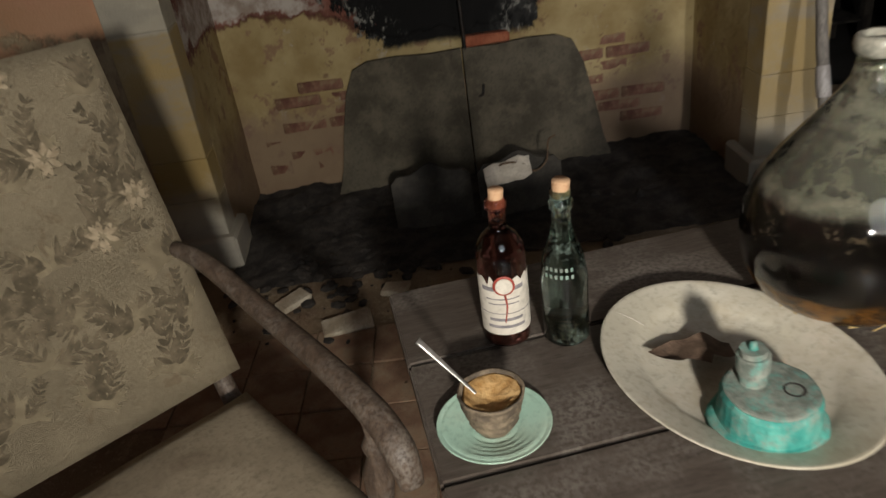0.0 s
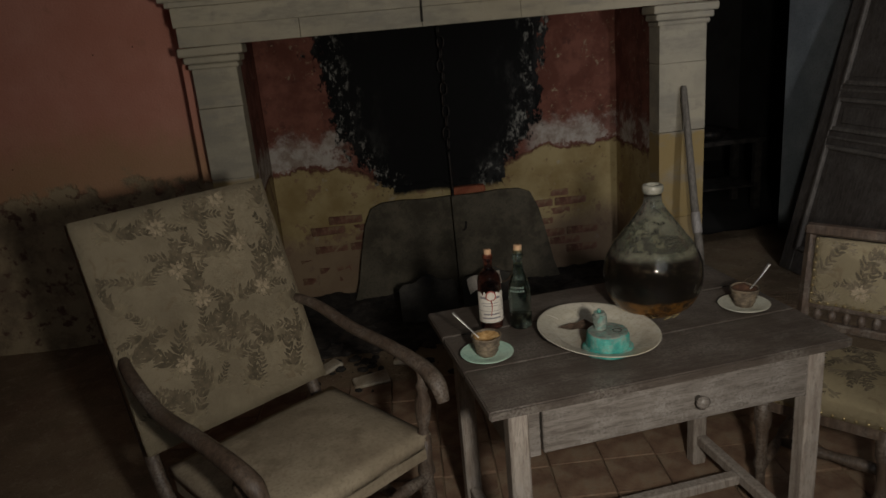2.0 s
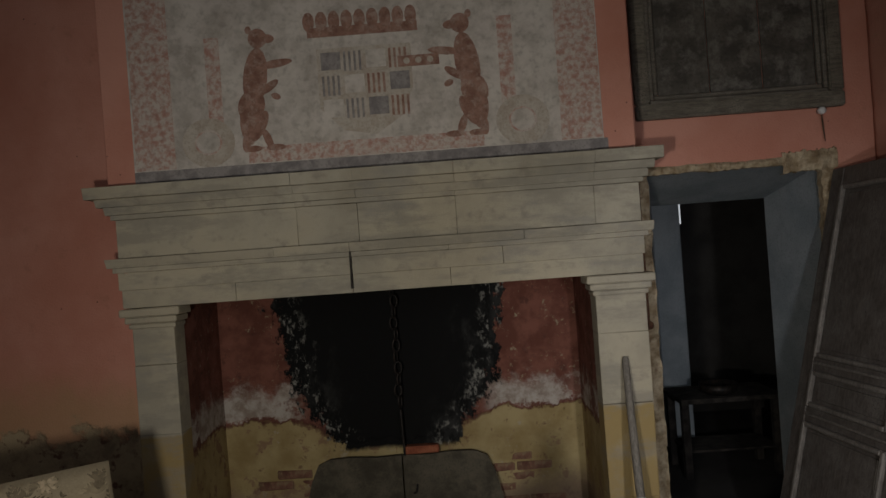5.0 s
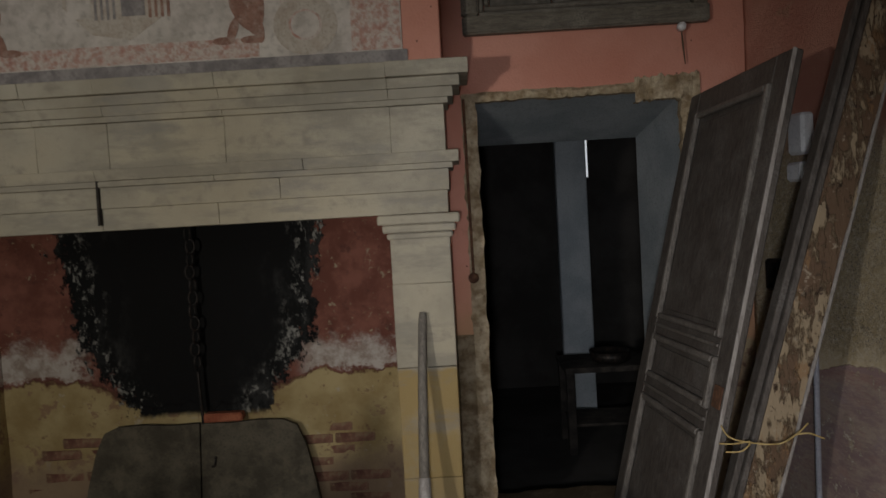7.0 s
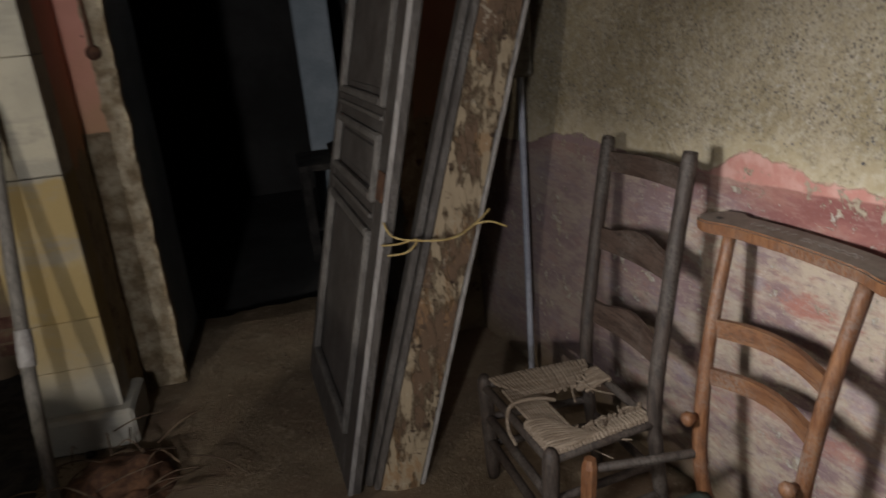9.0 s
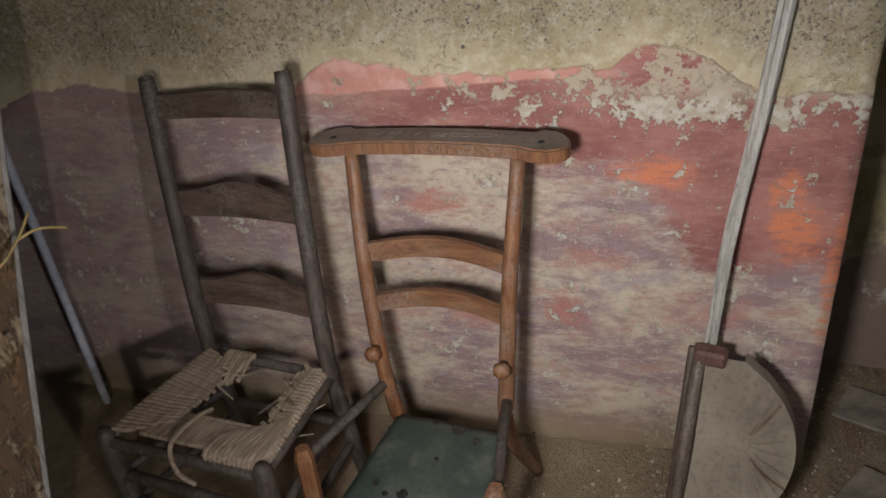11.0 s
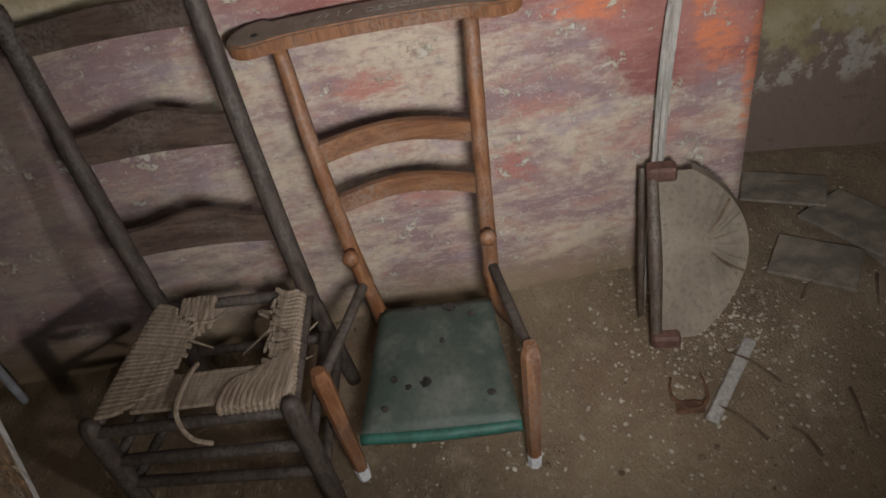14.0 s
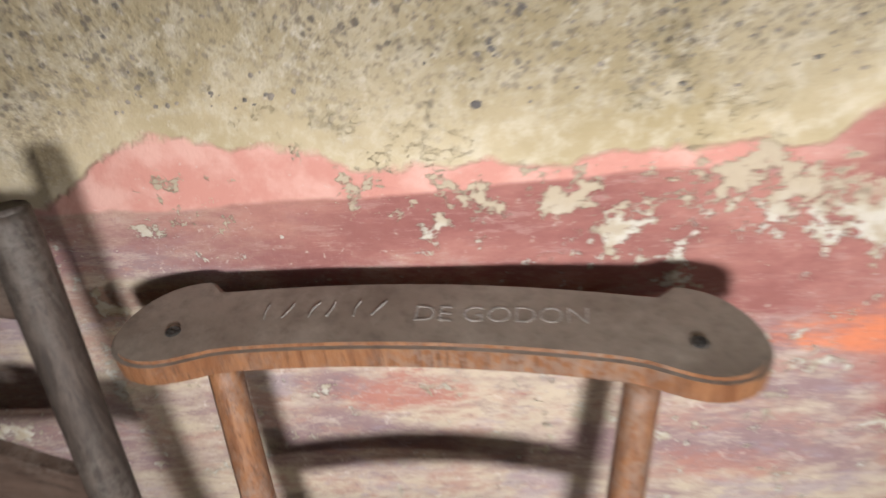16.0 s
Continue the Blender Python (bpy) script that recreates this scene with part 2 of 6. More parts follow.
    bare = mul(m.step(add(shred, m.step(x, 1.92, 2.06, 0, 0.09)), 0.56, 0.58), m.step(z, 0.86, 0.91))
    c = m.mix(bare, c, (0.39, 0.32, 0.235))
    edge = m.step(h, -0.004, 0.004)
    wash = m.mix(m.step(m.noise(1.8, 6), 0.35, 0.65), (0.44, 0.20, 0.15), (0.54, 0.28, 0.21))
    wash = m.mix(m.step(m.noise(6, 7, 0.72), 0.56, 0.66, 0, 0.5), wash, (0.36, 0.24, 0.16))
    sand = m.mix(m.step(add(z, mul(m.calc("SUBTRACT", m.noise(2.5, 6, 0.65), 0.5), 0.5)), 1.66, 1.92), sand, wash)
    c = m.mix(edge, c, sand)
    c = m.mix(m.step(add(z, mul(m.noise(6, 6), 0.1)), 0.22, 0.05, 0, 0.8), c, (0.23, 0.17, 0.10))
    c = m.mix(m.step(m.noise(150, 3), 0.63, 0.75, 0, 0.45), c, (0.5, 0.44, 0.38))
    relief = add(mul(edge, -0.5), mul(m.noise(60, 6, 0.75), m.step(h, -0.01, 0.12, 0.3, 1.7)), mul(flake, 0.12), mul(m.noise(9, 5), 0.5))
    return m.done(c, 0.9, relief, 0.007, 0, 0.2)


def hearth_plaster():
    """The back and cheeks of the fireplace: soot, red and ochre coats, white bloom."""
    m = Mat("sooty_hearth_plaster")
    x, z = m.axis(0), m.axis(2)
    add = lambda *v: m.calc("ADD", v[0], add(*v[1:])) if len(v) > 1 else v[0]
    mul = lambda *v: m.calc("MULTIPLY", v[0], mul(*v[1:])) if len(v) > 1 else v[0]
    rag = mul(m.calc("SUBTRACT", m.noise(5.0, 9, 0.74), 0.5), 0.26)
    away = m.calc("ABSOLUTE", m.calc("SUBTRACT", x, 0.88))
    h = m.calc("SUBTRACT", add(z, rag), m.step(away, 0.2, 0.65, 0.68, 0.82))
    ochre = m.mix(m.step(m.noise(3.2, 5), 0.35, 0.65), (0.26, 0.19, 0.085), (0.40, 0.32, 0.165))
    ochre = m.mix(m.step(m.noise(6, 7, 0.72), 0.57, 0.62, 0, 0.8), ochre, (0.22, 0.13, 0.085))
    ochre = m.mix(m.step(m.noise(13, 7, 0.75), 0.58, 0.64, 0, 0.7), ochre, (0.14, 0.075, 0.052))
    ochre = m.mix(m.step(m.noise(8, 7, 0.75), 0.61, 0.66, 0, 0.7), ochre, (0.38, 0.34, 0.27))
    ochre = m.mix(m.step(add(z, mul(rag, 1.5)), 0.48, 0.28, 0, 0.75), ochre, (0.20, 0.135, 0.10))
    red = m.mix(m.step(m.noise(6, 6), 0.4, 0.65), (0.13, 0.05, 0.036), (0.215, 0.09, 0.066))
    red = m.mix(m.step(m.noise(20, 8, 0.76), 0.60, 0.635, 0, 0.9), red, (0.30, 0.25, 0.17))
    red = m.mix(m.step(m.noise(9, 6, 0.7), 0.56, 0.66, 0, 0.6), red, (0.07, 0.033, 0.027))
    white = m.mix(m.step(m.noise(14, 6, 0.7), 0.4, 0.65), (0.45, 0.41, 0.37), (0.27, 0.22, 0.18))
    c = m.mix(m.step(h, -0.008, 0.008), ochre, red)
    pale = mul(m.step(h, 0.01, 0.03), m.step(add(h, mul(rag, 0.9)), 0.22, 0.12), m.step(away, 0.50, 0.64), m.step(m.noise(3.6, 7, 0.7), 0.40, 0.47, 0.1, 0.95))
    c = m.mix(pale, c, white)
    rim = mul(m.step(m.calc("ABSOLUTE", h), 0.03, 0.01), m.step(m.noise(7, 6), 0.48, 0.55, 0, 0.75))
    c = m.mix(rim, c, (0.12, 0.05, 0.038))
    # soot: solid in the middle, flaking at both flanks
    half = add(m.step(z, 0.56, 1.08, 0.20, 0.50), mul(m.step(z, 1.0, 2.2), 0.14))
    deep = add(m.calc("SUBTRACT", half, away), mul(m.calc("SUBTRACT", m.noise(6, 7, 0.72), 0.5), 0.24))
    tall = m.scaled(1.25, 1, 0.75)
    shreds = add(m.noise(13, 9, 0.78, tall), m.step(deep, -0.27, 0.05, -0.17, 0.25))
    soot = mul(m.step(shreds, 0.485, 0.52), m.step(add(z, mul(rag, 0.35)), 0.60, 0.64))
    black = m.mix(mul(m.step(m.noise(17, 9, 0.78, tall), 0.53, 0.60, 0, 0.85), m.step(deep, 0.07, -0.06)), (0.008, 0.008, 0.008), (0.27, 0.265, 0.24))
    black = m.mix(mul(m.step(m.noise(5, 6, 0.7, tall), 0.5, 0.7, 0, 0.12), m.step(deep, 0.25, 0.0)), black, (0.2, 0.2, 0.19))
    c = m.mix(soot, c, black)
    hh = add(m.noise(18, 6, 0.7), mul(m.step(h, 0.01, -0.01), 0.6), mul(soot, 0.25))
    return m.done(c, 0.92, hh, 0.008, 0, 0.15)


def dirt_floor():
    m = Mat("earthy_floor")
    big, mid, fine = m.noise(1.6, 5), m.noise(9, 6, 0.7), m.noise(140, 5, 0.7)
    c = m.mix(m.step(big, 0.35, 0.65), (0.185, 0.135, 0.088), (0.29, 0.22, 0.145))
    c = m.mix(m.step(mid, 0.5, 0.7, 0, 0.7), c, (0.36, 0.29, 0.20))
    c = m.mix(m.step(fine, 0.55, 0.7, 0, 0.6), c, (0.06, 0.042, 0.03))
    c = m.mix(m.step(m.noise(3.1, 6, 0.7), 0.5, 0.65, 0, 0.5), c, (0.20, 0.125, 0.085))
    c = m.mix(m.step(m.noise(55, 6, 0.75), 0.56, 0.66, 0, 0.6), c, (0.40, 0.33, 0.25))
    c = m.mix(m.step(m.cells(85), 0.13, 0.09, 0, 0.6), c, (0.42, 0.36, 0.28))
    return m.done(c, 0.95, m.calc("ADD", mid, m.calc("MULTIPLY", m.calc("ADD", fine, m.noise(55, 6, 0.75)), 0.6)), 0.012, 0, 0.15)


def tapestry(name, cream, olive, brown):
    m = Mat(name)
    weave = m.calc("ADD", m.wave(420, 0.3, axis="X"), m.wave(420, 0.3, axis="Z"))
    c = m.mix(m.step(m.noise(5, 5), 0.35, 0.65), cream, tuple(v * 0.78 for v in cream))
    swirl = m.noise(9, 3, 0.5, None, 3.2)
    c = m.mix(m.calc("MULTIPLY", m.step(m.calc("ABSOLUTE", m.calc("SUBTRACT", swirl, 0.5)), 0.03, 0.012), 0.12), c, olive)
    c = m.mix(m.step(m.noise(17, 5, 0.6, None, 1.5), 0.60, 0.66, 0, 0.4), c, brown)
    c = m.mix(m.step(m.noise(2.7, 4), 0.55, 0.75, 0, 0.5), c, tuple(v * 0.6 for v in brown))
    return m.done(c, 0.95, weave, 0.0006, 0, 0.1)


def glassy(name, colour, dust_colour, dust_lo, dust_hi, scale=9, ior=1.45):
    """Glass under a patchy film of dust."""
    m = Mat(name)
    d = m.step(m.calc("ADD", m.calc("MULTIPLY", m.noise(scale, 6, 0.7), 0.6), m.calc("MULTIPLY", m.noise(scale * 9, 4), 0.4)), dust_lo, dust_hi, 0, 0.85)
    m.put(m.b.inputs["Transmission Weight"], m.calc("SUBTRACT", 1.0, d))
    m.b.inputs["IOR"].default_value = ior
    return m.done(m.mix(d, colour, dust_colour), m.step(d, 0, 1, 0.04, 0.8), None)


STONE = limestone("limestone", 0.95)
PINK = pink_plaster()
EAST = east_plaster()
HEARTH = hearth_plaster()
FLOOR = dirt_floor()
m = Mat("ochre_recess_plaster")
low = m.calc("ADD", m.axis(2), m.calc("MULTIPLY", m.calc("SUBTRACT", m.noise(5, 6, 0.7), 0.5), 0.5))
c = m.mix(m.step(m.noise(4, 6), 0.35, 0.65), (0.25, 0.20, 0.10), (0.40, 0.34, 0.22))
c = m.mix(m.step(low, 0.36, 0.31), c, (0.20, 0.145, 0.115))
c = m.mix(m.calc("MULTIPLY", m.calc("MULTIPLY", m.step(low, 0.44, 0.38), m.step(low, 0.2, 0.27)), m.step(m.noise(7, 7, 0.7), 0.50, 0.56, 0, 0.85)), c, (0.40, 0.36, 0.31))
c = m.mix(m.step(m.noise(9, 7, 0.75), 0.56, 0.64, 0, 0.6), c, (0.155, 0.125, 0.085))
c = m.mix(m.step(m.noise(40, 5, 0.7), 0.56, 0.68, 0, 0.5), c, (0.11, 0.09, 0.06))
RECESS = m.done(c, 0.93, m.noise(24, 7, 0.75), 0.01, 0, 0.2)
RUBBLE_PLASTER = simple("broken_plaster", (0.21, 0.15, 0.085), (0.48, 0.40, 0.28), 14, 0.95, 0.014, fine=50, dust=(0.34, 0.27, 0.17))
REVEAL = simple("blue_grey_limewash", (0.36, 0.41, 0.45), (0.50, 0.55, 0.58), 3, 0.9, 0.003)
OLD_WALL = simple("grubby_plaster", (0.22, 0.17, 0.12), (0.34, 0.28, 0.21), 2.5, 0.92, 0.006)
CEILING = simple("smoky_ceiling", (0.30, 0.27, 0.23), (0.42, 0.38, 0.33), 2, 0.9, 0.004)
# Near-black tones carry the darkness of a room no lamp reaches.
BACKROOM = simple("unlit_back_room", (0.03, 0.028, 0.026), (0.055, 0.052, 0.05), 2, 0.9, 0.004)
BRICK = simple("old_brick", (0.115, 0.05, 0.034), (0.20, 0.10, 0.068), 14, 0.93, 0.006, dust=(0.25, 0.19, 0.11))
TILE = simple("terracotta_tile", (0.15, 0.09, 0.06), (0.24, 0.155, 0.10), 6, 0.85, 0.002, dust=(0.25, 0.20, 0.14))
TABLE = wood("dusty_table_wood", (0.055, 0.043, 0.036), (0.09, 0.074, 0.062), "X", 0.4, (0.21, 0.19, 0.17), 9, 0.0007)
# Front and legs are paler than the top: lamp glare put into the colour.
TABLE_PALE = wood("worn_wood_with_glare", (0.115, 0.098, 0.085), (0.205, 0.183, 0.163), "X", 0.3, (0.30, 0.28, 0.26), 9, 0.0007)
LEG_WOOD = wood("table_leg_wood", (0.19, 0.155, 0.13), (0.34, 0.30, 0.26), "Z", 0.5, (0.30, 0.28, 0.26))
DARK_WOOD = wood("dark_turned_wood", (0.045, 0.03, 0.022), (0.10, 0.07, 0.05), "Z", 0.5, (0.20, 0.175, 0.15))
LADDER_WOOD = wood("grey_brown_chair_wood", (0.03, 0.022, 0.018), (0.072, 0.053, 0.043), "Z", 0.6, (0.12, 0.105, 0.09))
PRIE_WOOD = wood("orange_brown_wood", (0.13, 0.052, 0.023), (0.235, 0.108, 0.05), "Z", 0.45, (0.20, 0.16, 0.135))
LADDER_SLAT = wood("grey_brown_slat_wood", (0.042, 0.025, 0.018), (0.088, 0.057, 0.043), "Y", 0.6, (0.15, 0.125, 0.105), 5)
PRIE_SLAT = wood("orange_brown_slat_wood", (0.12, 0.05, 0.024), (0.22, 0.105, 0.05), "Y", 0.5, (0.20, 0.16, 0.135), 5)
PRIE_RAIL = simple("dusty_brown_rail", (0.15, 0.118, 0.095), (0.215, 0.175, 0.145), 7, 0.7, 0.0012, fine=70, dust=(0.27, 0.235, 0.20))
RUSH = wood("old_rush", (0.16, 0.115, 0.078), (0.30, 0.235, 0.175), "X", 0.85, None, 14, 0.002)
DOOR_WOOD = wood("grey_door_paint", (0.05, 0.042, 0.037), (0.10, 0.087, 0.077), "Z", 0.6, (0.15, 0.14, 0.13))
MOULD_WOOD = wood("worn_moulding_paint", (0.08, 0.071, 0.063), (0.155, 0.14, 0.125), "Z", 0.55, (0.235, 0.22, 0.20))
PALE_EDGE = wood("pale_worn_edge", (0.22, 0.20, 0.185), (0.36, 0.34, 0.32), "Z", 0.55)
PANEL_WOOD = wood("weathered_panel_wood", (0.085, 0.075, 0.06), (0.17, 0.152, 0.12), "X", 0.75, (0.26, 0.24, 0.2))
PANEL_BOARD = simple("scuffed_grey_board", (0.055, 0.05, 0.043), (0.115, 0.105, 0.09), 6, 0.8, 0.002, fine=60, dust=(0.21, 0.20, 0.18))
PANEL_MOULD = wood("worn_panel_moulding", (0.09, 0.08, 0.066), (0.17, 0.155, 0.13), "X", 0.7, (0.24, 0.22, 0.19))
BARE_POLE = wood("silvery_pole", (0.27, 0.25, 0.225), (0.43, 0.40, 0.36), "Z", 0.6)
STICK = wood("grey_stick", (0.11, 0.10, 0.085), (0.20, 0.18, 0.155), "Z", 0.7)
IRON = simple("black_iron", (0.012, 0.011, 0.011), (0.03, 0.027, 0.025), 20, 0.55, 0.002, 0.6, 0.5, dust=(0.07, 0.05, 0.04))
FIREBACK = simple("sooty_iron_plate", (0.055, 0.048, 0.035), (0.10, 0.088, 0.065), 5, 0.85, 0.003, 0.0, 0.2, dust=(0.125, 0.108, 0.078))
SCREEN_IRON = simple("dull_grey_iron", (0.026, 0.024, 0.021), (0.055, 0.05, 0.042), 12, 0.8, 0.002, 0.0, 0.3)
# Also the colour for the darkness of the crack, holes and unlit bench.
CHARCOAL_AND_SHADE = simple("ash_charcoal_and_shade", (0.015, 0.013, 0.012), (0.05, 0.043, 0.037), 15, 0.95, 0.01)
GREEN_SEAT = simple("faded_green_leatherette", (0.042, 0.058, 0.046), (0.072, 0.082, 0.067), 6, 0.6, 0.0015, dust=(0.115, 0.12, 0.10))
GREEN_EDGE = simple("dark_green_piping", (0.02, 0.07, 0.053), (0.03, 0.105, 0.08), 20, 0.55, 0.001)
CLOTH = tapestry("faded_tapestry", (0.42, 0.35, 0.24), (0.17, 0.14, 0.085), (0.24, 0.17, 0.10))
CLOTH_BACK = tapestry("worn_tapestry", (0.44, 0.365, 0.23), (0.15, 0.125, 0.075), (0.19, 0.125, 0.07))
LEAF_PRINT = simple("olive_thread", (0.07, 0.056, 0.035), (0.145, 0.115, 0.075), 40, 0.95, 0.0005)
SHADE_PRINT = simple("faded_olive_thread", (0.15, 0.122, 0.078), (0.225, 0.185, 0.12), 45, 0.95, 0.0005)
FLOWER_PRINT = simple("pale_brown_thread", (0.24, 0.19, 0.125), (0.35, 0.285, 0.195), 60, 0.95, 0.0005)
LINEN = simple("dirty_linen", (0.21, 0.17, 0.118), (0.31, 0.26, 0.185), 4, 0.95, 0.002, dust=(0.14, 0.105, 0.07))
BRASS = simple("tarnished_brass", (0.30, 0.22, 0.10), (0.5, 0.40, 0.22), 60, 0.35, 0.0003, 0.9)
RUST = simple("rusty_iron", (0.075, 0.036, 0.022), (0.16, 0.08, 0.043), 30, 0.9, 0.003)
IRON_BRACKET = simple("red_brown_iron", (0.09, 0.045, 0.035), (0.16, 0.085, 0.065), 30, 0.7, 0.002, 0.2)
CANVAS = simple("grey_brown_rush", (0.15, 0.12, 0.09), (0.225, 0.185, 0.14), 5, 0.9, 0.003)
PORCELAIN = simple("cream_faience", (0.46, 0.43, 0.35), (0.56, 0.53, 0.45), 5, 0.25, 0.0006, 0, 0.5, dust=(0.40, 0.35, 0.26))
MINT = simple("mint_glaze", (0.33, 0.50, 0.41), (0.40, 0.57, 0.47), 6, 0.25, 0.0004, 0, 0.5, dust=(0.38, 0.47, 0.38))
CLAY = simple("crusty_brown_cup", (0.075, 0.058, 0.042), (0.20, 0.155, 0.105), 45, 0.8, 0.003, fine=160)
CRUST = simple("dried_orange_crust", (0.38, 0.21, 0.07), (0.58, 0.38, 0.17), 60, 0.9, 0.003)
SPOON = simple("dull_pewter", (0.42, 0.41, 0.39), (0.6, 0.59, 0.57), 60, 0.4, 0.0004, 0.8)
VERDIGRIS = simple("verdigris_copper", (0.03, 0.22, 0.19), (0.10, 0.38, 0.32), 18, 0.75, 0.003, 0, 0.3, dust=(0.22, 0.22, 0.19))
CRUSTED = simple("grey_green_crust", (0.12, 0.14, 0.12), (0.25, 0.27, 0.235), 30, 0.85, 0.003, dust=(0.10, 0.30, 0.26))
DRY_LEAF = simple("dry_brown_leaf", (0.07, 0.045, 0.03), (0.15, 0.10, 0.07), 30, 0.85, 0.003)
CORK = simple("cork", (0.42, 0.24, 0.13), (0.58, 0.38, 0.23), 90, 0.9, 0.002)
PAPER = simple("aged_paper", (0.50, 0.46, 0.40), (0.62, 0.58, 0.51), 20, 0.85, 0.0006)
INK = simple("grey_ink", (0.16, 0.15, 0.16), (0.24, 0.22, 0.23), 60, 0.9, 0.0002)
SEAL = simple("red_wax", (0.22, 0.03, 0.02), (0.32, 0.06, 0.04), 40, 0.5, 0.001)
STRAW = simple("straw", (0.38, 0.27, 0.10), (0.55, 0.42, 0.19), 30, 0.8, 0.001)
WHITE_PAINT = simple("white_plastic", (0.55, 0.56, 0.58), (0.68, 0.69, 0.70), 8, 0.4, 0.0005)
BLUE_PIPE = simple("pale_blue_grey_paint", (0.30, 0.31, 0.36), (0.40, 0.41, 0.46), 9, 0.5, 0.0006)
SLATE = simple("grey_slate", (0.135, 0.113, 0.09), (0.19, 0.16, 0.13), 9, 0.8, 0.002, dust=(0.29, 0.24, 0.18))
GRIT = simple("plaster_crumbs", (0.30, 0.25, 0.18), (0.5, 0.45, 0.36), 9, 0.95, 0.003)
TWIG = simple("dry_twig", (0.08, 0.05, 0.032), (0.16, 0.11, 0.07), 20, 0.9, 0.002)
FRESCO = simple("pale_fresco_ground", (0.40, 0.365, 0.325), (0.60, 0.56, 0.51), 5, 0.92, 0.002, fine=30, dust=(0.62, 0.57, 0.53))
FRESCO_RED = simple("faded_red_scroll_paint", (0.42, 0.235, 0.19), (0.54, 0.48, 0.43), 34, 0.92, 0.001, fine=70, dust=(0.56, 0.52, 0.47))
FRESCO_BROWN = simple("brown_fresco_paint", (0.22, 0.115, 0.085), (0.34, 0.20, 0.155), 14, 0.92, 0.001, dust=(0.42, 0.33, 0.28))
FRESCO_GREY = simple("grey_fresco_paint", (0.19, 0.175, 0.175), (0.31, 0.29, 0.28), 12, 0.92, 0.001)
FRESCO_PALE = simple("worn_pale_fresco_paint", (0.42, 0.36, 0.30), (0.5, 0.46, 0.40), 14, 0.92, 0.001)
GLASS_DEMI = glassy("dusty_green_glass", (0.90, 0.93, 0.88), (0.22, 0.20, 0.16), 0.74, 0.95)
GLASS_RED = glassy("dark_red_brown_glass", (0.50, 0.20, 0.17), (0.16, 0.09, 0.08), 0.52, 0.85, 16)
GLASS_GREEN = glassy("dark_green_glass", (0.34, 0.46, 0.40), (0.13, 0.145, 0.13), 0.50, 0.78, 22)
m = Mat("demijohn_film")
z = m.calc("ADD", m.axis(2), m.calc("MULTIPLY", m.calc("SUBTRACT", m.noise(14, 6, 0.7), 0.5), 0.035))
speck = m.calc("MULTIPLY", m.step(m.noise(80, 6, 0.75), 0.55, 0.63), m.step(m.noise(9, 4), 0.36, 0.56))
c = m.mix(m.step(m.noise(26, 7, 0.75), 0.38, 0.62), (0.21, 0.20, 0.16), (0.42, 0.395, 0.32))
dark = m.mix(m.calc("MULTIPLY", speck, m.step(z, 0.10, 0.17, 0.15, 0.8)), (0.010, 0.007, 0.006), (0.20, 0.15, 0.10))
c = m.mix(m.step(z, 0.205, 0.18), c, dark)
amber = m.mix(m.step(m.noise(22, 6, 0.7), 0.40, 0.62), (0.045, 0.022, 0.010), (0.27, 0.12, 0.025))
c = m.mix(m.step(z, 0.075, 0.065), c, amber)
m.put(m.b.inputs["Alpha"], m.calc("SUBTRACT", 1.0, m.calc("MULTIPLY", m.step(z, 0.19, 0.215), m.step(m.noise(14, 7, 0.72, m.scaled(1, 1, 0.3)), 0.2, 0.8, 0.36, 0.6))))
FILM = m.done(c, 0.8, m.noise(60, 5), 0.001, 0, 0.08)
LIP = simple("dusty_glass_lip", (0.20, 0.20, 0.17), (0.38, 0.37, 0.31), 30, 0.35, 0.001, dust=(0.42, 0.39, 0.32))
RESIDUE = simple("black_brown_residue", (0.015, 0.01, 0.008), (0.06, 0.04, 0.025), 30, 0.3, 0.002, dust=(0.16, 0.115, 0.07))
AMBER = simple("amber_dregs", (0.24, 0.105, 0.018), (0.40, 0.21, 0.05), 12, 0.25, 0.001)
# Emission that imitates light caught on an edge.
LIT_EDGE = Mat("lit_edge_glow")
LIT_EDGE.b.inputs["Emission Color"].default_value = (0.9, 0.95, 1, 1)
LIT_EDGE.b.inputs["Emission Strength"].default_value = 0.6
LIT_EDGE = LIT_EDGE.done((0.5, 0.5, 0.5), 0.8)


# ---- building helpers ----
def V(*a):
    return Vector(a)


def link(name, bm, material, smooth=False):
    me = bpy.data.meshes.new(name)
    bm.normal_update()
    bm.to_mesh(me)
    bm.free()
    for m in material if isinstance(material, (list, tuple)) else (material,):
        me.materials.append(m)
    if smooth:
        me.polygons.foreach_set("use_smooth", [True] * len(me.polygons))
        me.update()
    return new(name, me)


def part(name, bm, material, parent, label="", smooth=False):
    ob = link(name, bm, material, smooth)
    ob.parent = parent
    return tagged(ob, label) if label else ob


def thing(name, label, category, at=(0, 0, 0), rz=0.0, group=""):
    ob = new(name)
    ob.empty_display_size = 0.1
    ob.matrix_world = pose(*at, 0, 0, rz)
    return tagged(ob, label, category, group)


def structure(name, bm, material, label="", category="", smooth=False):
    return tagged(link(name, bm, material, smooth), label, category, kind="structure")


def box(bm, lo, hi, bevel=0.004, segs=1):
    lo, hi = Vector(lo), Vector(hi)
    r = bmesh.ops.create_cube(bm, size=1)["verts"]
    for v in r:
        v.co = Vector([(lo[i] + hi[i]) / 2 + v.co[i] * (hi[i] - lo[i]) for i in range(3)])
    if bevel:
        bmesh.ops.bevel(bm, geom=list({e for v in r for e in v.link_edges}), offset=bevel, segments=segs, affect="EDGES")
    return bm


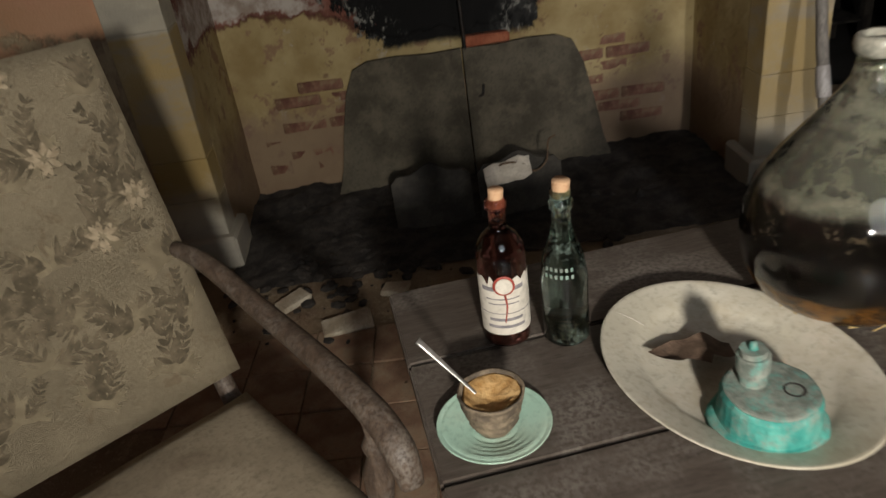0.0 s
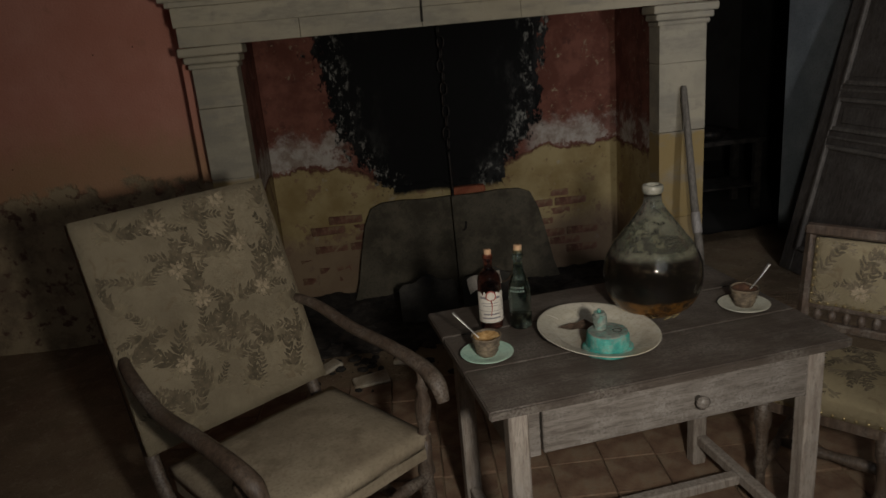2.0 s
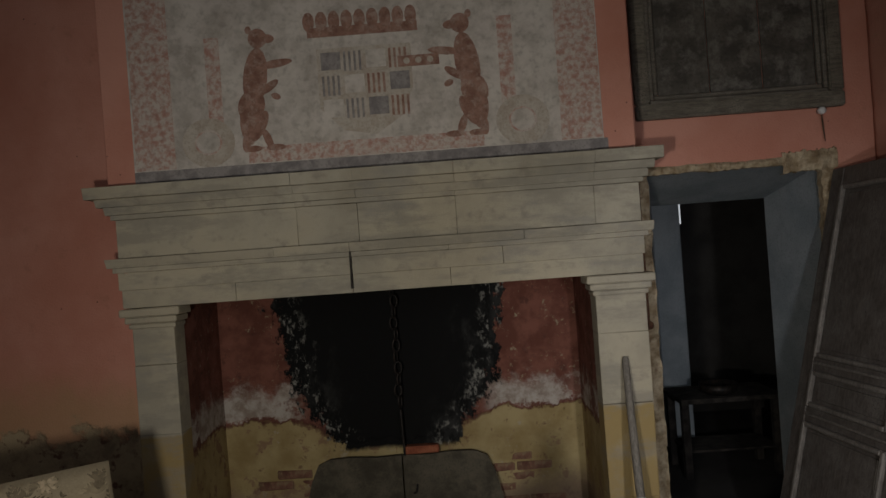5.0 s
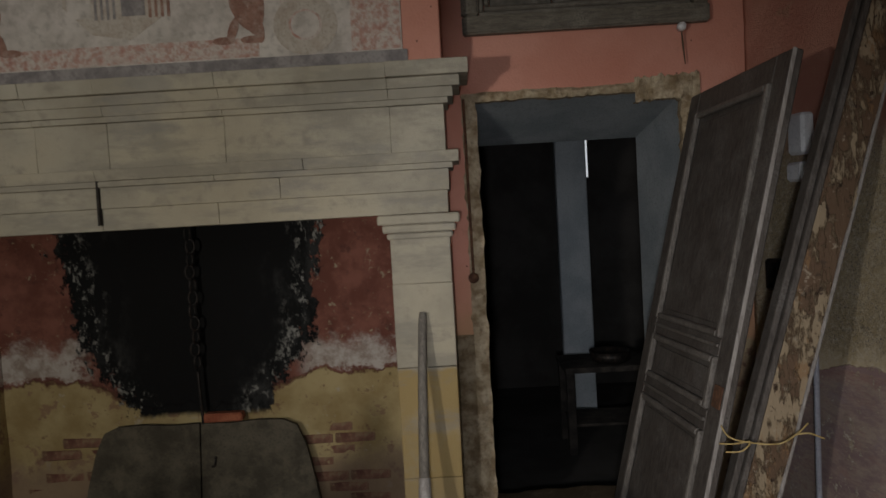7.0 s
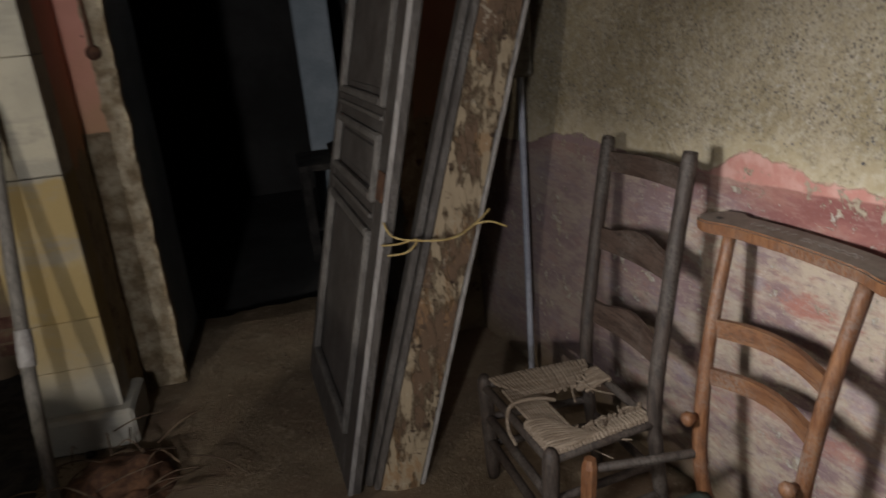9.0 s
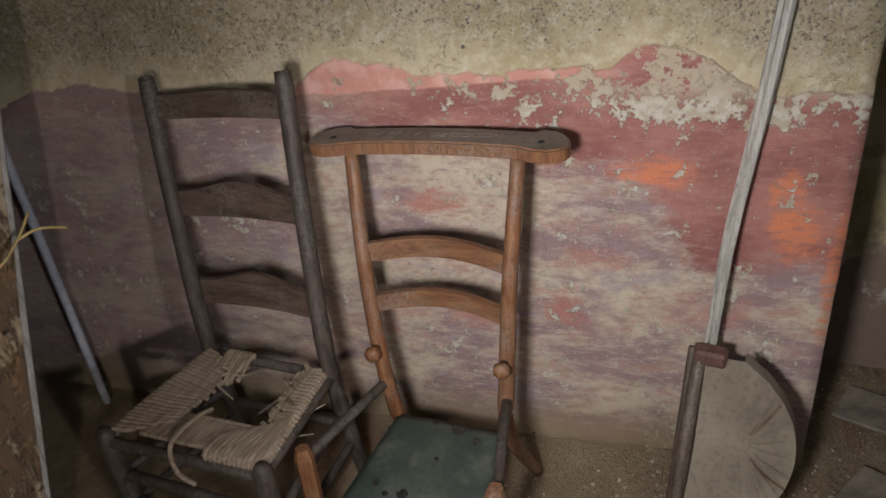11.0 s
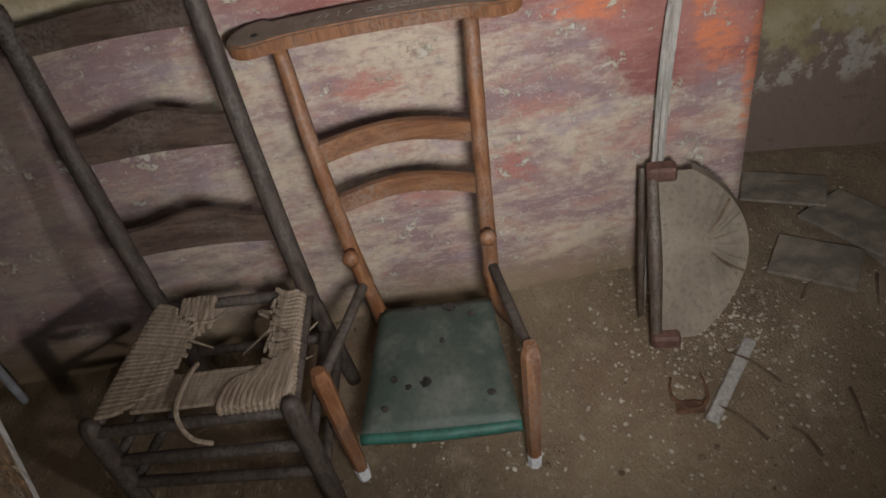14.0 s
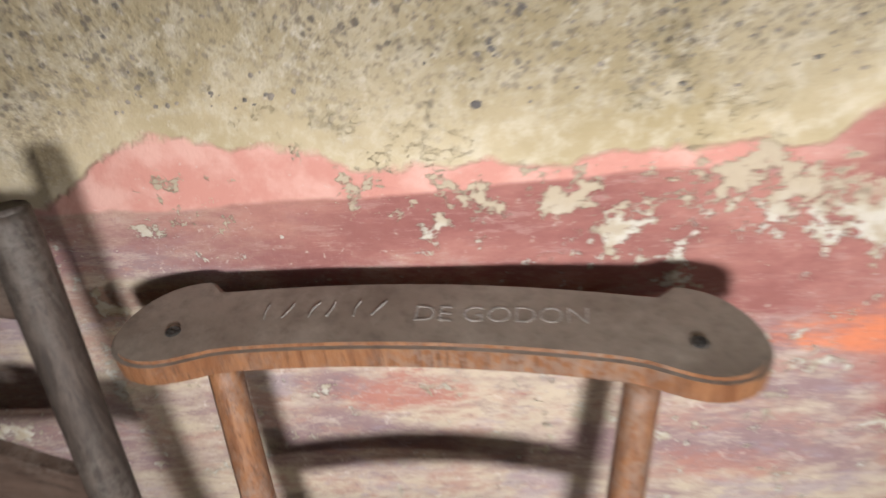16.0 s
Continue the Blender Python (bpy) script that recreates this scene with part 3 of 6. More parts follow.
def boxes(*pairs, bevel=0.004):
    bm = bmesh.new()
    for lo, hi in pairs:
        box(bm, lo, hi, bevel)
    return bm


def turned(bm, a, b, profile, segs=14):
    """A body of revolution from a to b; profile: (share of the way, radius)."""
    a, b = Vector(a), Vector(b)
    d = b - a
    q = d.to_track_quat("Z", "Y").to_matrix()
    rings = []
    for s, r in profile:
        c = a + d * s
        rings.append([bm.verts.new(c + q @ Vector((r * math.cos(2 * math.pi * k / segs), r * math.sin(2 * math.pi * k / segs), 0))) for k in range(segs)])
    for p, n in zip(rings, rings[1:]):
        for k in range(segs):
            bm.faces.new((p[k], p[(k + 1) % segs], n[(k + 1) % segs], n[k]))
    for ring, flip in ((rings[0], True), (rings[-1], False)):
        if profile[0 if flip else -1][1] > 1e-5:
            bm.faces.new(ring[::-1] if flip else ring)
    return bm


def rod(bm, a, b, r0, r1=None, segs=12):
    r1 = r0 if r1 is None else r1
    return turned(bm, a, b, [(0, r0 * 0.85), (0.015, r0), (0.985, r1), (1, r1 * 0.85)], segs)


def sweep(bm, points, radii, segs=10, flat=1.0):
    """A tube through points (smoothed), with a radius at each; flat squeezes it in height."""
    pts = [Vector(p) for p in points]
    fine, rad = [], []
    n = len(pts)
    for i in range(n - 1):
        p0, p1, p2, p3 = pts[max(i - 1, 0)], pts[i], pts[i + 1], pts[min(i + 2, n - 1)]
        for k in range(6):
            t = k / 6
            fine.append(0.5 * (2 * p1 + (p2 - p0) * t + (2 * p0 - 5 * p1 + 4 * p2 - p3) * t * t + (3 * p1 - p0 - 3 * p2 + p3) * t ** 3))
            rad.append(radii[i] * (1 - t) + radii[i + 1] * t)
    fine.append(pts[-1])
    rad.append(radii[-1])
    rings = []
    for i, p in enumerate(fine):
        d = (fine[min(i + 1, len(fine) - 1)] - fine[max(i - 1, 0)]).normalized()
        side = d.cross(Vector((0, 0, 1)))
        side = side.normalized() if side.length > 0.05 else Vector((1, 0, 0))
        up = side.cross(d).normalized()
        rings.append([bm.verts.new(p + side * (rad[i] * math.cos(2 * math.pi * k / segs)) + up * (rad[i] * flat * math.sin(2 * math.pi * k / segs))) for k in range(segs)])
    for p, q in zip(rings, rings[1:]):
        for k in range(segs):
            bm.faces.new((p[k], p[(k + 1) % segs], q[(k + 1) % segs], q[k]))
    bm.faces.new(rings[0][::-1])
    bm.faces.new(rings[-1])
    return bm


def prism(bm, outline, depth, frame_at):
    """An outline (u, v) given thickness and laid by a matrix: u along its x, v along its z, depth along its y."""
    n = len(outline)
    a = [bm.verts.new(frame_at @ Vector((u, 0, v))) for u, v in outline]
    b = [bm.verts.new(frame_at @ Vector((u, depth, v))) for u, v in outline]
    bm.faces.new(a)
    bm.faces.new(b[::-1])
    for k in range(n):
        bm.faces.new((a[(k + 1) % n], a[k], b[k], b[(k + 1) % n]))
    return bm


def rough(bm, amp, scale, seed=0.0):
    """Worn and uneven: every vertex is moved a little."""
    for v in bm.verts:
        v.co += noise.noise_vector(v.co * scale + Vector((seed, seed, seed))) * amp
    return bm


def sheet(bm, origin, du, dv, nu, nv):
    """An even grid of faces from origin along du and dv."""
    o, du, dv = Vector(origin), Vector(du), Vector(dv)
    g = [[bm.verts.new(o + du * (i / nu) + dv * (j / nv)) for j in range(nv + 1)] for i in range(nu + 1)]
    for i in range(nu):
        for j in range(nv):
            bm.faces.new((g[i][j], g[i + 1][j], g[i + 1][j + 1], g[i][j + 1]))
    return bm


def axes(o, x, y, z):
    """A matrix from an origin and three axes."""
    return Matrix(((x[0], y[0], z[0], o[0]), (x[1], y[1], z[1], o[1]), (x[2], y[2], z[2], o[2]), (0, 0, 0, 1)))


# ---- the room ----
WALL_Y, BREAST_Y, TOP = 3.38, 3.0, 3.7
EAST_A, EAST_B = V(3.662, 3.37, 0), V(4.143, 1.03, 0)

bm = sheet(bmesh.new(), (-2.7, -3.7, 0), (8.2, 0, 0), (0, 7.6, 0), 150, 140)
for v in bm.verts:
    v.co.z = 0.012 * noise.noise(v.co * 1.7) + 0.005 * noise.noise(v.co * 9) - 0.006
floor = structure("floor", bm, FLOOR, "uneven earthen floor with worn terracotta tiles and grit", "floor", True)

bm = boxes(((-2.7, -3.7, TOP), (6.0, 4.0, TOP + 0.12)), bevel=0)
structure("ceiling", bm, CEILING, "plain smoke-stained plaster ceiling", "ceiling")

# north wall: left of the chimney, between chimney and door, over the door, right of it
bm = boxes(((-2.7, WALL_Y, -0.02), (-0.30, 3.98, TOP)), ((2.22, WALL_Y, -0.02), (2.365, 3.98, 2.13)),
           ((2.22, WALL_Y, 2.13), (3.9, 3.98, TOP)), ((3.40, WALL_Y, -0.02), (3.9, 3.98, 2.13)), ((-0.30, 3.74, 2.1), (2.22, 3.98, TOP)), bevel=0)
structure("wall_north", bm, PINK, "salmon-pink limewashed wall, flaking and bare near the floor", "wall")
bm = boxes(((-2.82, -3.7, -0.02), (-2.7, 3.98, TOP)), bevel=0)
structure("wall_west", bm, PINK, "salmon-pink limewashed side wall", "wall")
bm = boxes(((-2.82, -3.82, -0.02), (6.0, -3.7, TOP)), bevel=0)
structure("wall_south", bm, OLD_WALL, "plain grubby plaster wall", "wall")

# blue-grey splayed reveal of the doorway
bm = bmesh.new()
for quad in (((3.398, 3.4, 0), (3.30, 3.98, 0), (3.30, 3.98, 1.97), (3.398, 3.4, 2.13)),
             ((2.367, 3.4, 2.128), (3.398, 3.4, 2.128), (3.30, 3.98, 1.968), (2.40, 3.98, 1.968)),
             ((2.40, 3.98, 0), (2.367, 3.4, 0), (2.367, 3.4, 2.13), (2.40, 3.98, 1.97))):
    bm.faces.new([bm.verts.new(p) for p in quad])
bmesh.ops.solidify(bm, geom=bm.faces[:], thickness=-0.03)
structure("door_reveal", bm, REVEAL, "blue-grey limewashed doorway reveal", "door frame")

# ragged broken plaster round the doorway
def ragged(a, b, side, width, steps, seed):
    """A broken plaster edge from a to b: uneven outline, uneven face."""
    a, b, side = Vector(a), Vector(b), Vector(side)
    bm = bmesh.new()
    rows = []
    for k in range(steps + 1):
        s = k / steps
        n1 = noise.noise((s * steps * 0.16, seed, 0)) + 0.9 * noise.noise((s * steps * 0.75, seed, 3))
        n2 = noise.noise((s * steps * 0.22, seed, 7)) + 0.5 * noise.noise((s * steps * 0.7, seed, 9))
        p = a.lerp(b, s)
        lo, hi = p - side * (width * (0.42 + 0.15 * n1)), p + side * (width * (0.42 + 0.13 * n2))
        row = []
        for t in (0, 0.3, 0.65, 1):
            q = lo.lerp(hi, t)
            row.append(bm.verts.new(q + V(0, 0.016 * noise.noise(q * 26) - 0.008 * math.sin(math.pi * t), 0)))
        row.append(bm.verts.new(hi + V(0, 0.05, 0)))
        row.insert(0, bm.verts.new(lo + V(0, 0.05, 0)))
        rows.append(row)
    for p, q in zip(rows, rows[1:]):
        for k in range(5):
            bm.faces.new((p[k], p[k + 1], q[k + 1], q[k]))
    bmesh.ops.recalc_face_normals(bm, faces=bm.faces[:])
    return bm


for k, (a, b, side, w) in enumerate((((2.372, 3.372, 0.0), (2.372, 3.372, 2.15), (1, 0, 0), 0.085), ((3.40, 3.372, 0.0), (3.40, 3.372, 2.15), (1, 0, 0), 0.09), ((2.34, 3.368, 2.138), (3.30, 3.368, 2.138), (0, 0, 1), 0.05), ((3.15, 3.364, 2.13), (3.45, 3.364, 2.14), (0, 0, 1), 0.13))):
    structure("door_trim_%d" % (k + 1), ragged(a, b, side, w, 90 if k < 2 else 50, k * 5.3), RUBBLE_PLASTER, "ragged ochre plaster edge where a door frame was torn out", "door frame")

# bare pale plaster low on the strip beside the doorway
bm = sheet(bmesh.new(), (2.24, 3.366, 0.0), (0.10, 0, 0), (0, 0, 1.02), 6, 40)
rough(bm, 0.006, 12)
bmesh.ops.solidify(bm, geom=bm.faces[:], thickness=-0.012)
structure("wall_patch", bm, RUBBLE_PLASTER, "bare cream plaster where the pink coat has fallen", "wall")

# east wall, slightly askew, with the recess beyond it
along = (EAST_B - EAST_A)
length = along.length
along.normalize()
out = V(-along.y, along.x, 0)
east_at = axes(EAST_A, along, out, V(0, 0, 1))


def coat_top(x):
    """How high the old coats reach on the east wall, by the way along it."""
    def ramp(lo, hi):
        t = min(max((x - lo) / (hi - lo), 0), 1)
        return t * t * (3 - 2 * t)
    return 0.86 + 0.07 * ramp(0.35, 0.70) - 0.02 * ramp(0.72, 0.9) + 0.057 * ramp(1.26, 1.36) - 0.026 * ramp(1.46, 1.56) + 0.045 * ramp(1.93, 2.01) - 0.10 * ramp(2.02, 2.24)


bm = sheet(bmesh.new(), (0, 0, -0.02), (length, 0, 0), (0, 0, TOP + 0.02), 90, 140)
for v in bm.verts:
    edge = coat_top(v.co.x)
    v.co.y = 0.010 * noise.noise(v.co * 2.5) + 0.003 * noise.noise(v.co * 14) + (0.006 if v.co.z > edge else 0)
edge_loop = [e for e in bm.edges if e.is_boundary]
r = bmesh.ops.extrude_edge_only(bm, edges=edge_loop)["geom"]
for v in r:
    if isinstance(v, bmesh.types.BMVert):
        v.co.y = 0.35
        if v.co.x > length - 0.01:
            v.co.x = length + 0.03
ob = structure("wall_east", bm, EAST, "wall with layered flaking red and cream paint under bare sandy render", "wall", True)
ob.matrix_world = east_at
bm = boxes(((4.57, -3.7, -0.02), (4.72, 1.5, TOP)), ((4.18, 1.16, -0.02), (4.568, 1.5, TOP)), bevel=0)
structure("wall_recess", bm, RECESS, "stained plaster back wall of a deep recess", "wall")

rnd = random.Random(17)
bm = bmesh.new()
for k in range(2600):
    x, z, s = rnd.uniform(0.5, length - 0.03), 0.99 + abs(rnd.gauss(0, 0.35)), rnd.choice((0.0009, 0.0012, 0.0015, 0.002, 0.0026)) * (1.9 if k % 40 == 0 else 1)
    if noise.noise((x * 3, z * 3, 5)) < -0.12:
        continue
    r = bmesh.ops.create_icosphere(bm, subdivisions=1, radius=s)["verts"]
    sx, sz = rnd.uniform(0.7, 1.5), rnd.uniform(0.6, 1.2)
    y = 0.010 * noise.noise((x * 2.5, 0, z * 2.5)) + 0.006
    for v in r:
        q = v.co * (1 + 0.45 * noise.noise(v.co * 400 + V(x * 50, z * 50, k)))
        v.co = V(x + q.x * sx, y + q.y * 0.6, z + q.z * sz)
ob = tagged(link("wall_grit", bm, simple("blue_grey_pebble", (0.10, 0.09, 0.085), (0.26, 0.22, 0.18), 30, 0.85, 0.001)), "small grey pebbles bedded in the bare render", "pebbles", kind="stuff")
ob.matrix_world = east_at

# ---- fireplace ----
fire = thing("fireplace", "large carved limestone fireplace with a blackened hearth", "fireplace", (0, 0, 0))
bm = boxes(((-0.44, BREAST_Y + 0.004, 2.215), (2.26, 3.74, TOP)), bevel=0.004)
part("chimney_breast", bm, PINK, fire, "pink limewashed chimney breast")
bm = sheet(bmesh.new(), (-0.17, 3.68, -0.01), (2.19, 0, 0), (0, 0, 2.3), 60, 60)
for v in bm.verts:
    v.co.y += 0.012 * noise.noise(v.co * 3) + 0.004 * noise.noise(v.co * 16)
part("hearth_back", bm, HEARTH, fire, "sooty plaster back of the hearth", True)
for side, x0, x1 in (("west", -0.30, -0.152), ("east", 2.002, 2.15)):
    bm = boxes(((x0, 3.142, -0.01), (x1, 3.72, 2.26)), bevel=0)
    part("hearth_cheek", bm, HEARTH, fire, "stained plaster cheek of the hearth")
    if side == "west":
        bm = boxes(((-0.44, 3.142, -0.01), (-0.302, 3.74, 2.21)), bevel=0)
    else:
        bm = boxes(((2.152, 3.142, -0.01), (2.25, 3.74, 2.21)), bevel=0)
    part("breast_side", bm, PINK, fire, "pink limewashed side of the chimney breast")
part("flue_top", boxes(((-0.15, 3.21, 2.22), (2.0, 3.67, 2.26)), bevel=0), CHARCOAL_AND_SHADE, fire, "black throat of the chimney")
# jambs, each of stacked stones
for x0, x1 in ((-0.365, -0.15), (2.0, 2.255)):
    z = 0.0
    for h in (0.30, 0.17, 0.48, 0.36, 0.20):
        bm = boxes(((x0, BREAST_Y, z + 0.0006), (x1, 3.14, z + h - 0.0006)), bevel=0.003)
        part("stone_block", rough(bm, 0.003, 12, z), STONE, fire)
        z += h
    bm = boxes(((x0 - 0.035, BREAST_Y - 0.045, 0.0), (x1 + 0.035, 3.2, 0.14)), bevel=0.012)
    part("plinth", rough(bm, 0.008, 9, x0), STONE, fire)
    bm = boxes(((x0 - 0.012, BREAST_Y - 0.014, 1.50), (x1 + 0.012, 3.13, 1.525)), ((x0 - 0.026, BREAST_Y - 0.028, 1.527), (x1 + 0.026, 3.13, 1.56)), ((x0 - 0.045, BREAST_Y - 0.045, 1.562), (x1 + 0.045, 3.13, 1.604)), bevel=0.006)
    part("capital", rough(bm, 0.003, 14), STONE, fire)


def course(z0, z1, reach, cuts, tilt=0.0, back=3.20):
    """One course of the chimney piece, cut into stones."""
    ends = [-0.405 - reach] + list(cuts) + [2.255 + reach]
    for k, (a, b) in enumerate(zip(ends, ends[1:])):
        bm = bmesh.new()
        box(bm, (a + 0.0007, BREAST_Y - reach, z0 + 0.0003), (b - 0.0007, back, z1 - 0.0003), 0.0018)
        for v in bm.verts:
            if v.co.y < BREAST_Y and tilt:
                v.co.y += tilt * (v.co.z < (z0 + z1) / 2)
        part("stone_block", rough(bm, 0.0025, 8, k + z0), STONE, fire)


course(1.606, 1.70, 0.0, (0.18, 0.78, 1.28))
course(1.70, 1.79, 0.010, (0.42, 0.78, 1.55))
course(1.79, 1.815, 0.028, (0.78, 1.28))
course(1.815, 1.862, 0.055, (0.40, 0.78, 1.66), 0.02)
course(1.862, 2.06, 0.004, (0.52, 0.83, 1.33, 2.03))
course(2.06, 2.085, 0.022, (0.52, 1.33))
course(2.085, 2.125, 0.045, (0.83, 2.03), 0.015)
course(2.125, 2.165, 0.075, (0.52, 1.33, 2.03), 0.02)
course(2.165, 2.225, 0.112, (0.52, 0.83, 1.33, 2.03), 0.012)
bm = boxes(((0.775, BREAST_Y - 0.030, 1.63), (0.785, BREAST_Y + 0.01, 1.86)), bevel=0.001)
part("crack", rough(bm, 0.006, 30), CHARCOAL_AND_SHADE, fire, "dark crack through the lintel")

# fresco over the mantel, on a thin coat of its own
fresco = thing("wall_painting", "faded fresco of a coat of arms between two upright brown shapes", "painting", (0.9, BREAST_Y, 2.23))


def flat(outline, lift):
    """A thin coat of paint on the chimney breast, in metres from the middle of its foot."""
    return prism(bmesh.new(), outline, 0.004 + lift, axes(V(0, -0.0045 - lift, 0), V(1, 0, 0), V(0, 1, 0), V(0, 0, 1)))


def oval(cx, cz, rx, rz, turn=0.0, n=18):
    c, s = math.cos(turn), math.sin(turn)
    return [(cx + rx * math.cos(a) * c - rz * math.sin(a) * s, cz + rx * math.cos(a) * s + rz * math.sin(a) * c) for a in (2 * math.pi * k / n for k in range(n))]


def rect(x0, x1, z0, z1):
    return [(x0, z0), (x1, z0), (x1, z1), (x0, z1)]


part("painted_ground", flat(rect(-1.19, 1.20, 0.0, 1.1), 0), FRESCO, fresco)
part("grey_base_band", flat(rect(-1.19, 1.22, 0.0, 0.065), 0.0015), FRESCO_GREY, fresco)
for x0 in (-1.18, 0.99):
    part("red_scroll_border", flat(rect(x0, x0 + 0.205, 0.07, 1.1), 0.0015), FRESCO_RED, fresco, "faded red scrollwork border")
part("lower_scroll_band", flat(rect(-0.6, 0.6, 0.07, 0.15), 0.0015), FRESCO_RED, fresco)
for x0 in (-0.79, 0.70):
    part("inner_border", flat(rect(x0, x0 + 0.075, 0.28, 0.72), 0.0015), FRESCO_RED, fresco)
for side in (-1, 1):
    x0 = side * 0.54
    for k, (dx, dz, rx, rz, a) in enumerate(((0.0, 0.50, 0.062, 0.155, 0.14), (-0.025, 0.70, 0.048, 0.05, 0), (-0.075, 0.695, 0.035, 0.022, 0.1), (0.02, 0.745, 0.016, 0.02, 0), (0.028, 0.36, 0.068, 0.085, 0.35), (-0.005, 0.255, 0.034, 0.085, 0.5), (0.055, 0.25, 0.036, 0.09, -0.15), (-0.045, 0.185, 0.02, 0.055, -0.35), (0.065, 0.175, 0.022, 0.05, 0.1), (-0.085, 0.142, 0.05, 0.016, 0), (0.035, 0.142, 0.05, 0.016, 0), (-0.11, 0.565, 0.085, 0.02, -0.12), (-0.07, 0.45, 0.055, 0.02, -0.6), (-0.10, 0.40, 0.025, 0.016, 0.4))):
        part("brown_shape", flat(oval(x0 + side * dx, dz, rx, rz, side * a), 0.0022 + 0.0002 * k), FRESCO_BROWN, fresco)
    for k, (r, coat) in enumerate(((0.135, FRESCO_PALE), (0.070, FRESCO_RED), (0.060, FRESCO))):
        part("painted_wheel", flat(oval(side * 0.80, 0.19, r, r * 0.92, 0, 28), 0.0025 + 0.0006 * k), coat, fresco)
part("shield_field", flat([(-0.22, 0.62), (-0.22, 0.32), (-0.1, 0.2), (0.06, 0.17), (0.2, 0.26), (0.26, 0.4), (0.26, 0.62)], 0.002), FRESCO_PALE, fresco)
for i in range(4):
    for j in range(3):
        x0, z0 = -0.20 + i * 0.115, 0.26 + j * 0.12
        if (i + j) % 2:
            for k in range(4):
                part("shield_stripe", flat(rect(x0 + k * 0.026, x0 + k * 0.026 + 0.012, z0, z0 + 0.10), 0.003), FRESCO_BROWN if i > 1 else FRESCO_GREY, fresco)
        else:
            part("shield_quarter", flat(rect(x0, x0 + 0.1, z0 + 0.01, z0 + 0.10), 0.003), FRESCO if i == j else FRESCO_GREY, fresco)
part("held_bar", flat(rect(0.19, 0.40, 0.50, 0.555), 0.004), FRESCO_BROWN, fresco)
for k in range(3):
    part("bar_dot", flat(oval(0.235 + k * 0.06, 0.528, 0.016, 0.016), 0.005), FRESCO_PALE, fresco)
for k in range(9):
    part("crown_point", flat(oval(-0.25 + k * 0.065, 0.76, 0.03, 0.05), 0.003 + 0.0001 * k), FRESCO_BROWN, fresco)
part("crown_band", flat(rect(-0.26, 0.30, 0.68, 0.73), 0.0042), FRESCO_BROWN, fresco)

# boarded panel over the door
over = thing("overdoor_panel", "weathered grey wooden panel frame above the doorway", "panel", (0, 0, 0))
X0, X1, Z0, Z1 = 2.36, 3.50, 2.42, 3.24
for lo, hi in (((X0, 3.322, Z0), (X1, 3.378, Z0 + 0.085)), ((X0, 3.322, Z1 - 0.085), (X1, 3.378, Z1)), ((X0, 3.324, Z0 + 0.087), (X0 + 0.08, 3.378, Z1 - 0.087)), ((X1 - 0.08, 3.324, Z0 + 0.087), (X1, 3.378, Z1 - 0.087))):
    bm = bmesh.new()
    box(bm, lo, hi, 0.008, 2)
    part("frame_rail", rough(bm, 0.004, 9, lo[0] + lo[2]), PANEL_WOOD, over)
for g, y in ((0.082, 3.336), (0.108, 3.346)):
    bm = boxes(((X0 + g, y, Z0 + g), (X1 - g, 3.377, Z0 + g + 0.022)), ((X0 + g, y, Z1 - g - 0.022), (X1 - g, 3.377, Z1 - g)), ((X0 + g, y, Z0 + g + 0.024), (X0 + g + 0.022, 3.377, Z1 - g - 0.024)), ((X1 - g - 0.022, y, Z0 + g + 0.024), (X1 - g, 3.377, Z1 - g - 0.024)), bevel=0.006)
    part("moulding", rough(bm, 0.002, 14, g), PANEL_MOULD, over)
span = (X1 - X0 - 0.264) / 3
for k in range(3):
    bm = boxes(((X0 + 0.132 + span * k + 0.003, 3.360 + 0.003 * (k % 2), Z0 + 0.132), (X0 + 0.132 + span * (k + 1) - 0.003, 3.3785, Z1 - 0.132)), bevel=0.004)
    part("board", bm, PANEL_BOARD, over)

# the room beyond the doorway; its darkness is put into the BACKROOM colour
bm = bmesh.new()
near, far = [], []
for k in range(41):
    x = 2.36 + 1.03 * k / 40
    near.append(bm.verts.new((x, 3.86, 0.004 + 0.004 * noise.noise((x * 9, 1, 0)))))
    far.append(bm.verts.new((x, 4.0 + 0.045 * noise.noise((x * 5, 7, 0)) + 0.02 * noise.noise((x * 19, 7, 0)) + 0.12 * max(0, x - 2.7), 0.003)))
for k in range(40):
    bm.faces.new((near[k], near[k + 1], far[k + 1], far[k]))
bmesh.ops.solidify(bm, geom=bm.faces[:], thickness=0.05)
structure("floor_threshold", bm, FLOOR, "broken edge of the earthen floor in the doorway", "floor")
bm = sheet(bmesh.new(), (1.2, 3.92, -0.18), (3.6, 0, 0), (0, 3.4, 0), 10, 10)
structure("floor_backroom", rough(bm, 0.006, 3), BACKROOM, "dusty floor of the room beyond, coloured near-black as unlit", "floor")
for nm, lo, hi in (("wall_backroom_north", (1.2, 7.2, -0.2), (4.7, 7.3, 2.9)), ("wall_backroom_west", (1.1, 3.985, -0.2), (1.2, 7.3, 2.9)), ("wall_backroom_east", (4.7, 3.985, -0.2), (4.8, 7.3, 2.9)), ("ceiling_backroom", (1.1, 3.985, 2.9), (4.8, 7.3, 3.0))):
    structure(nm, boxes((lo, hi), bevel=0), BACKROOM, "grey surface of the room beyond, darkened in colour as unlit", nm.split("_")[0])
bm = boxes(((3.13, 6.0, -0.19), (3.39, 6.1, 2.9)), bevel=0.01)
structure("wall_pier", rough(bm, 0.01, 4), REVEAL, "pale blue-grey pier in the room beyond", "wall")
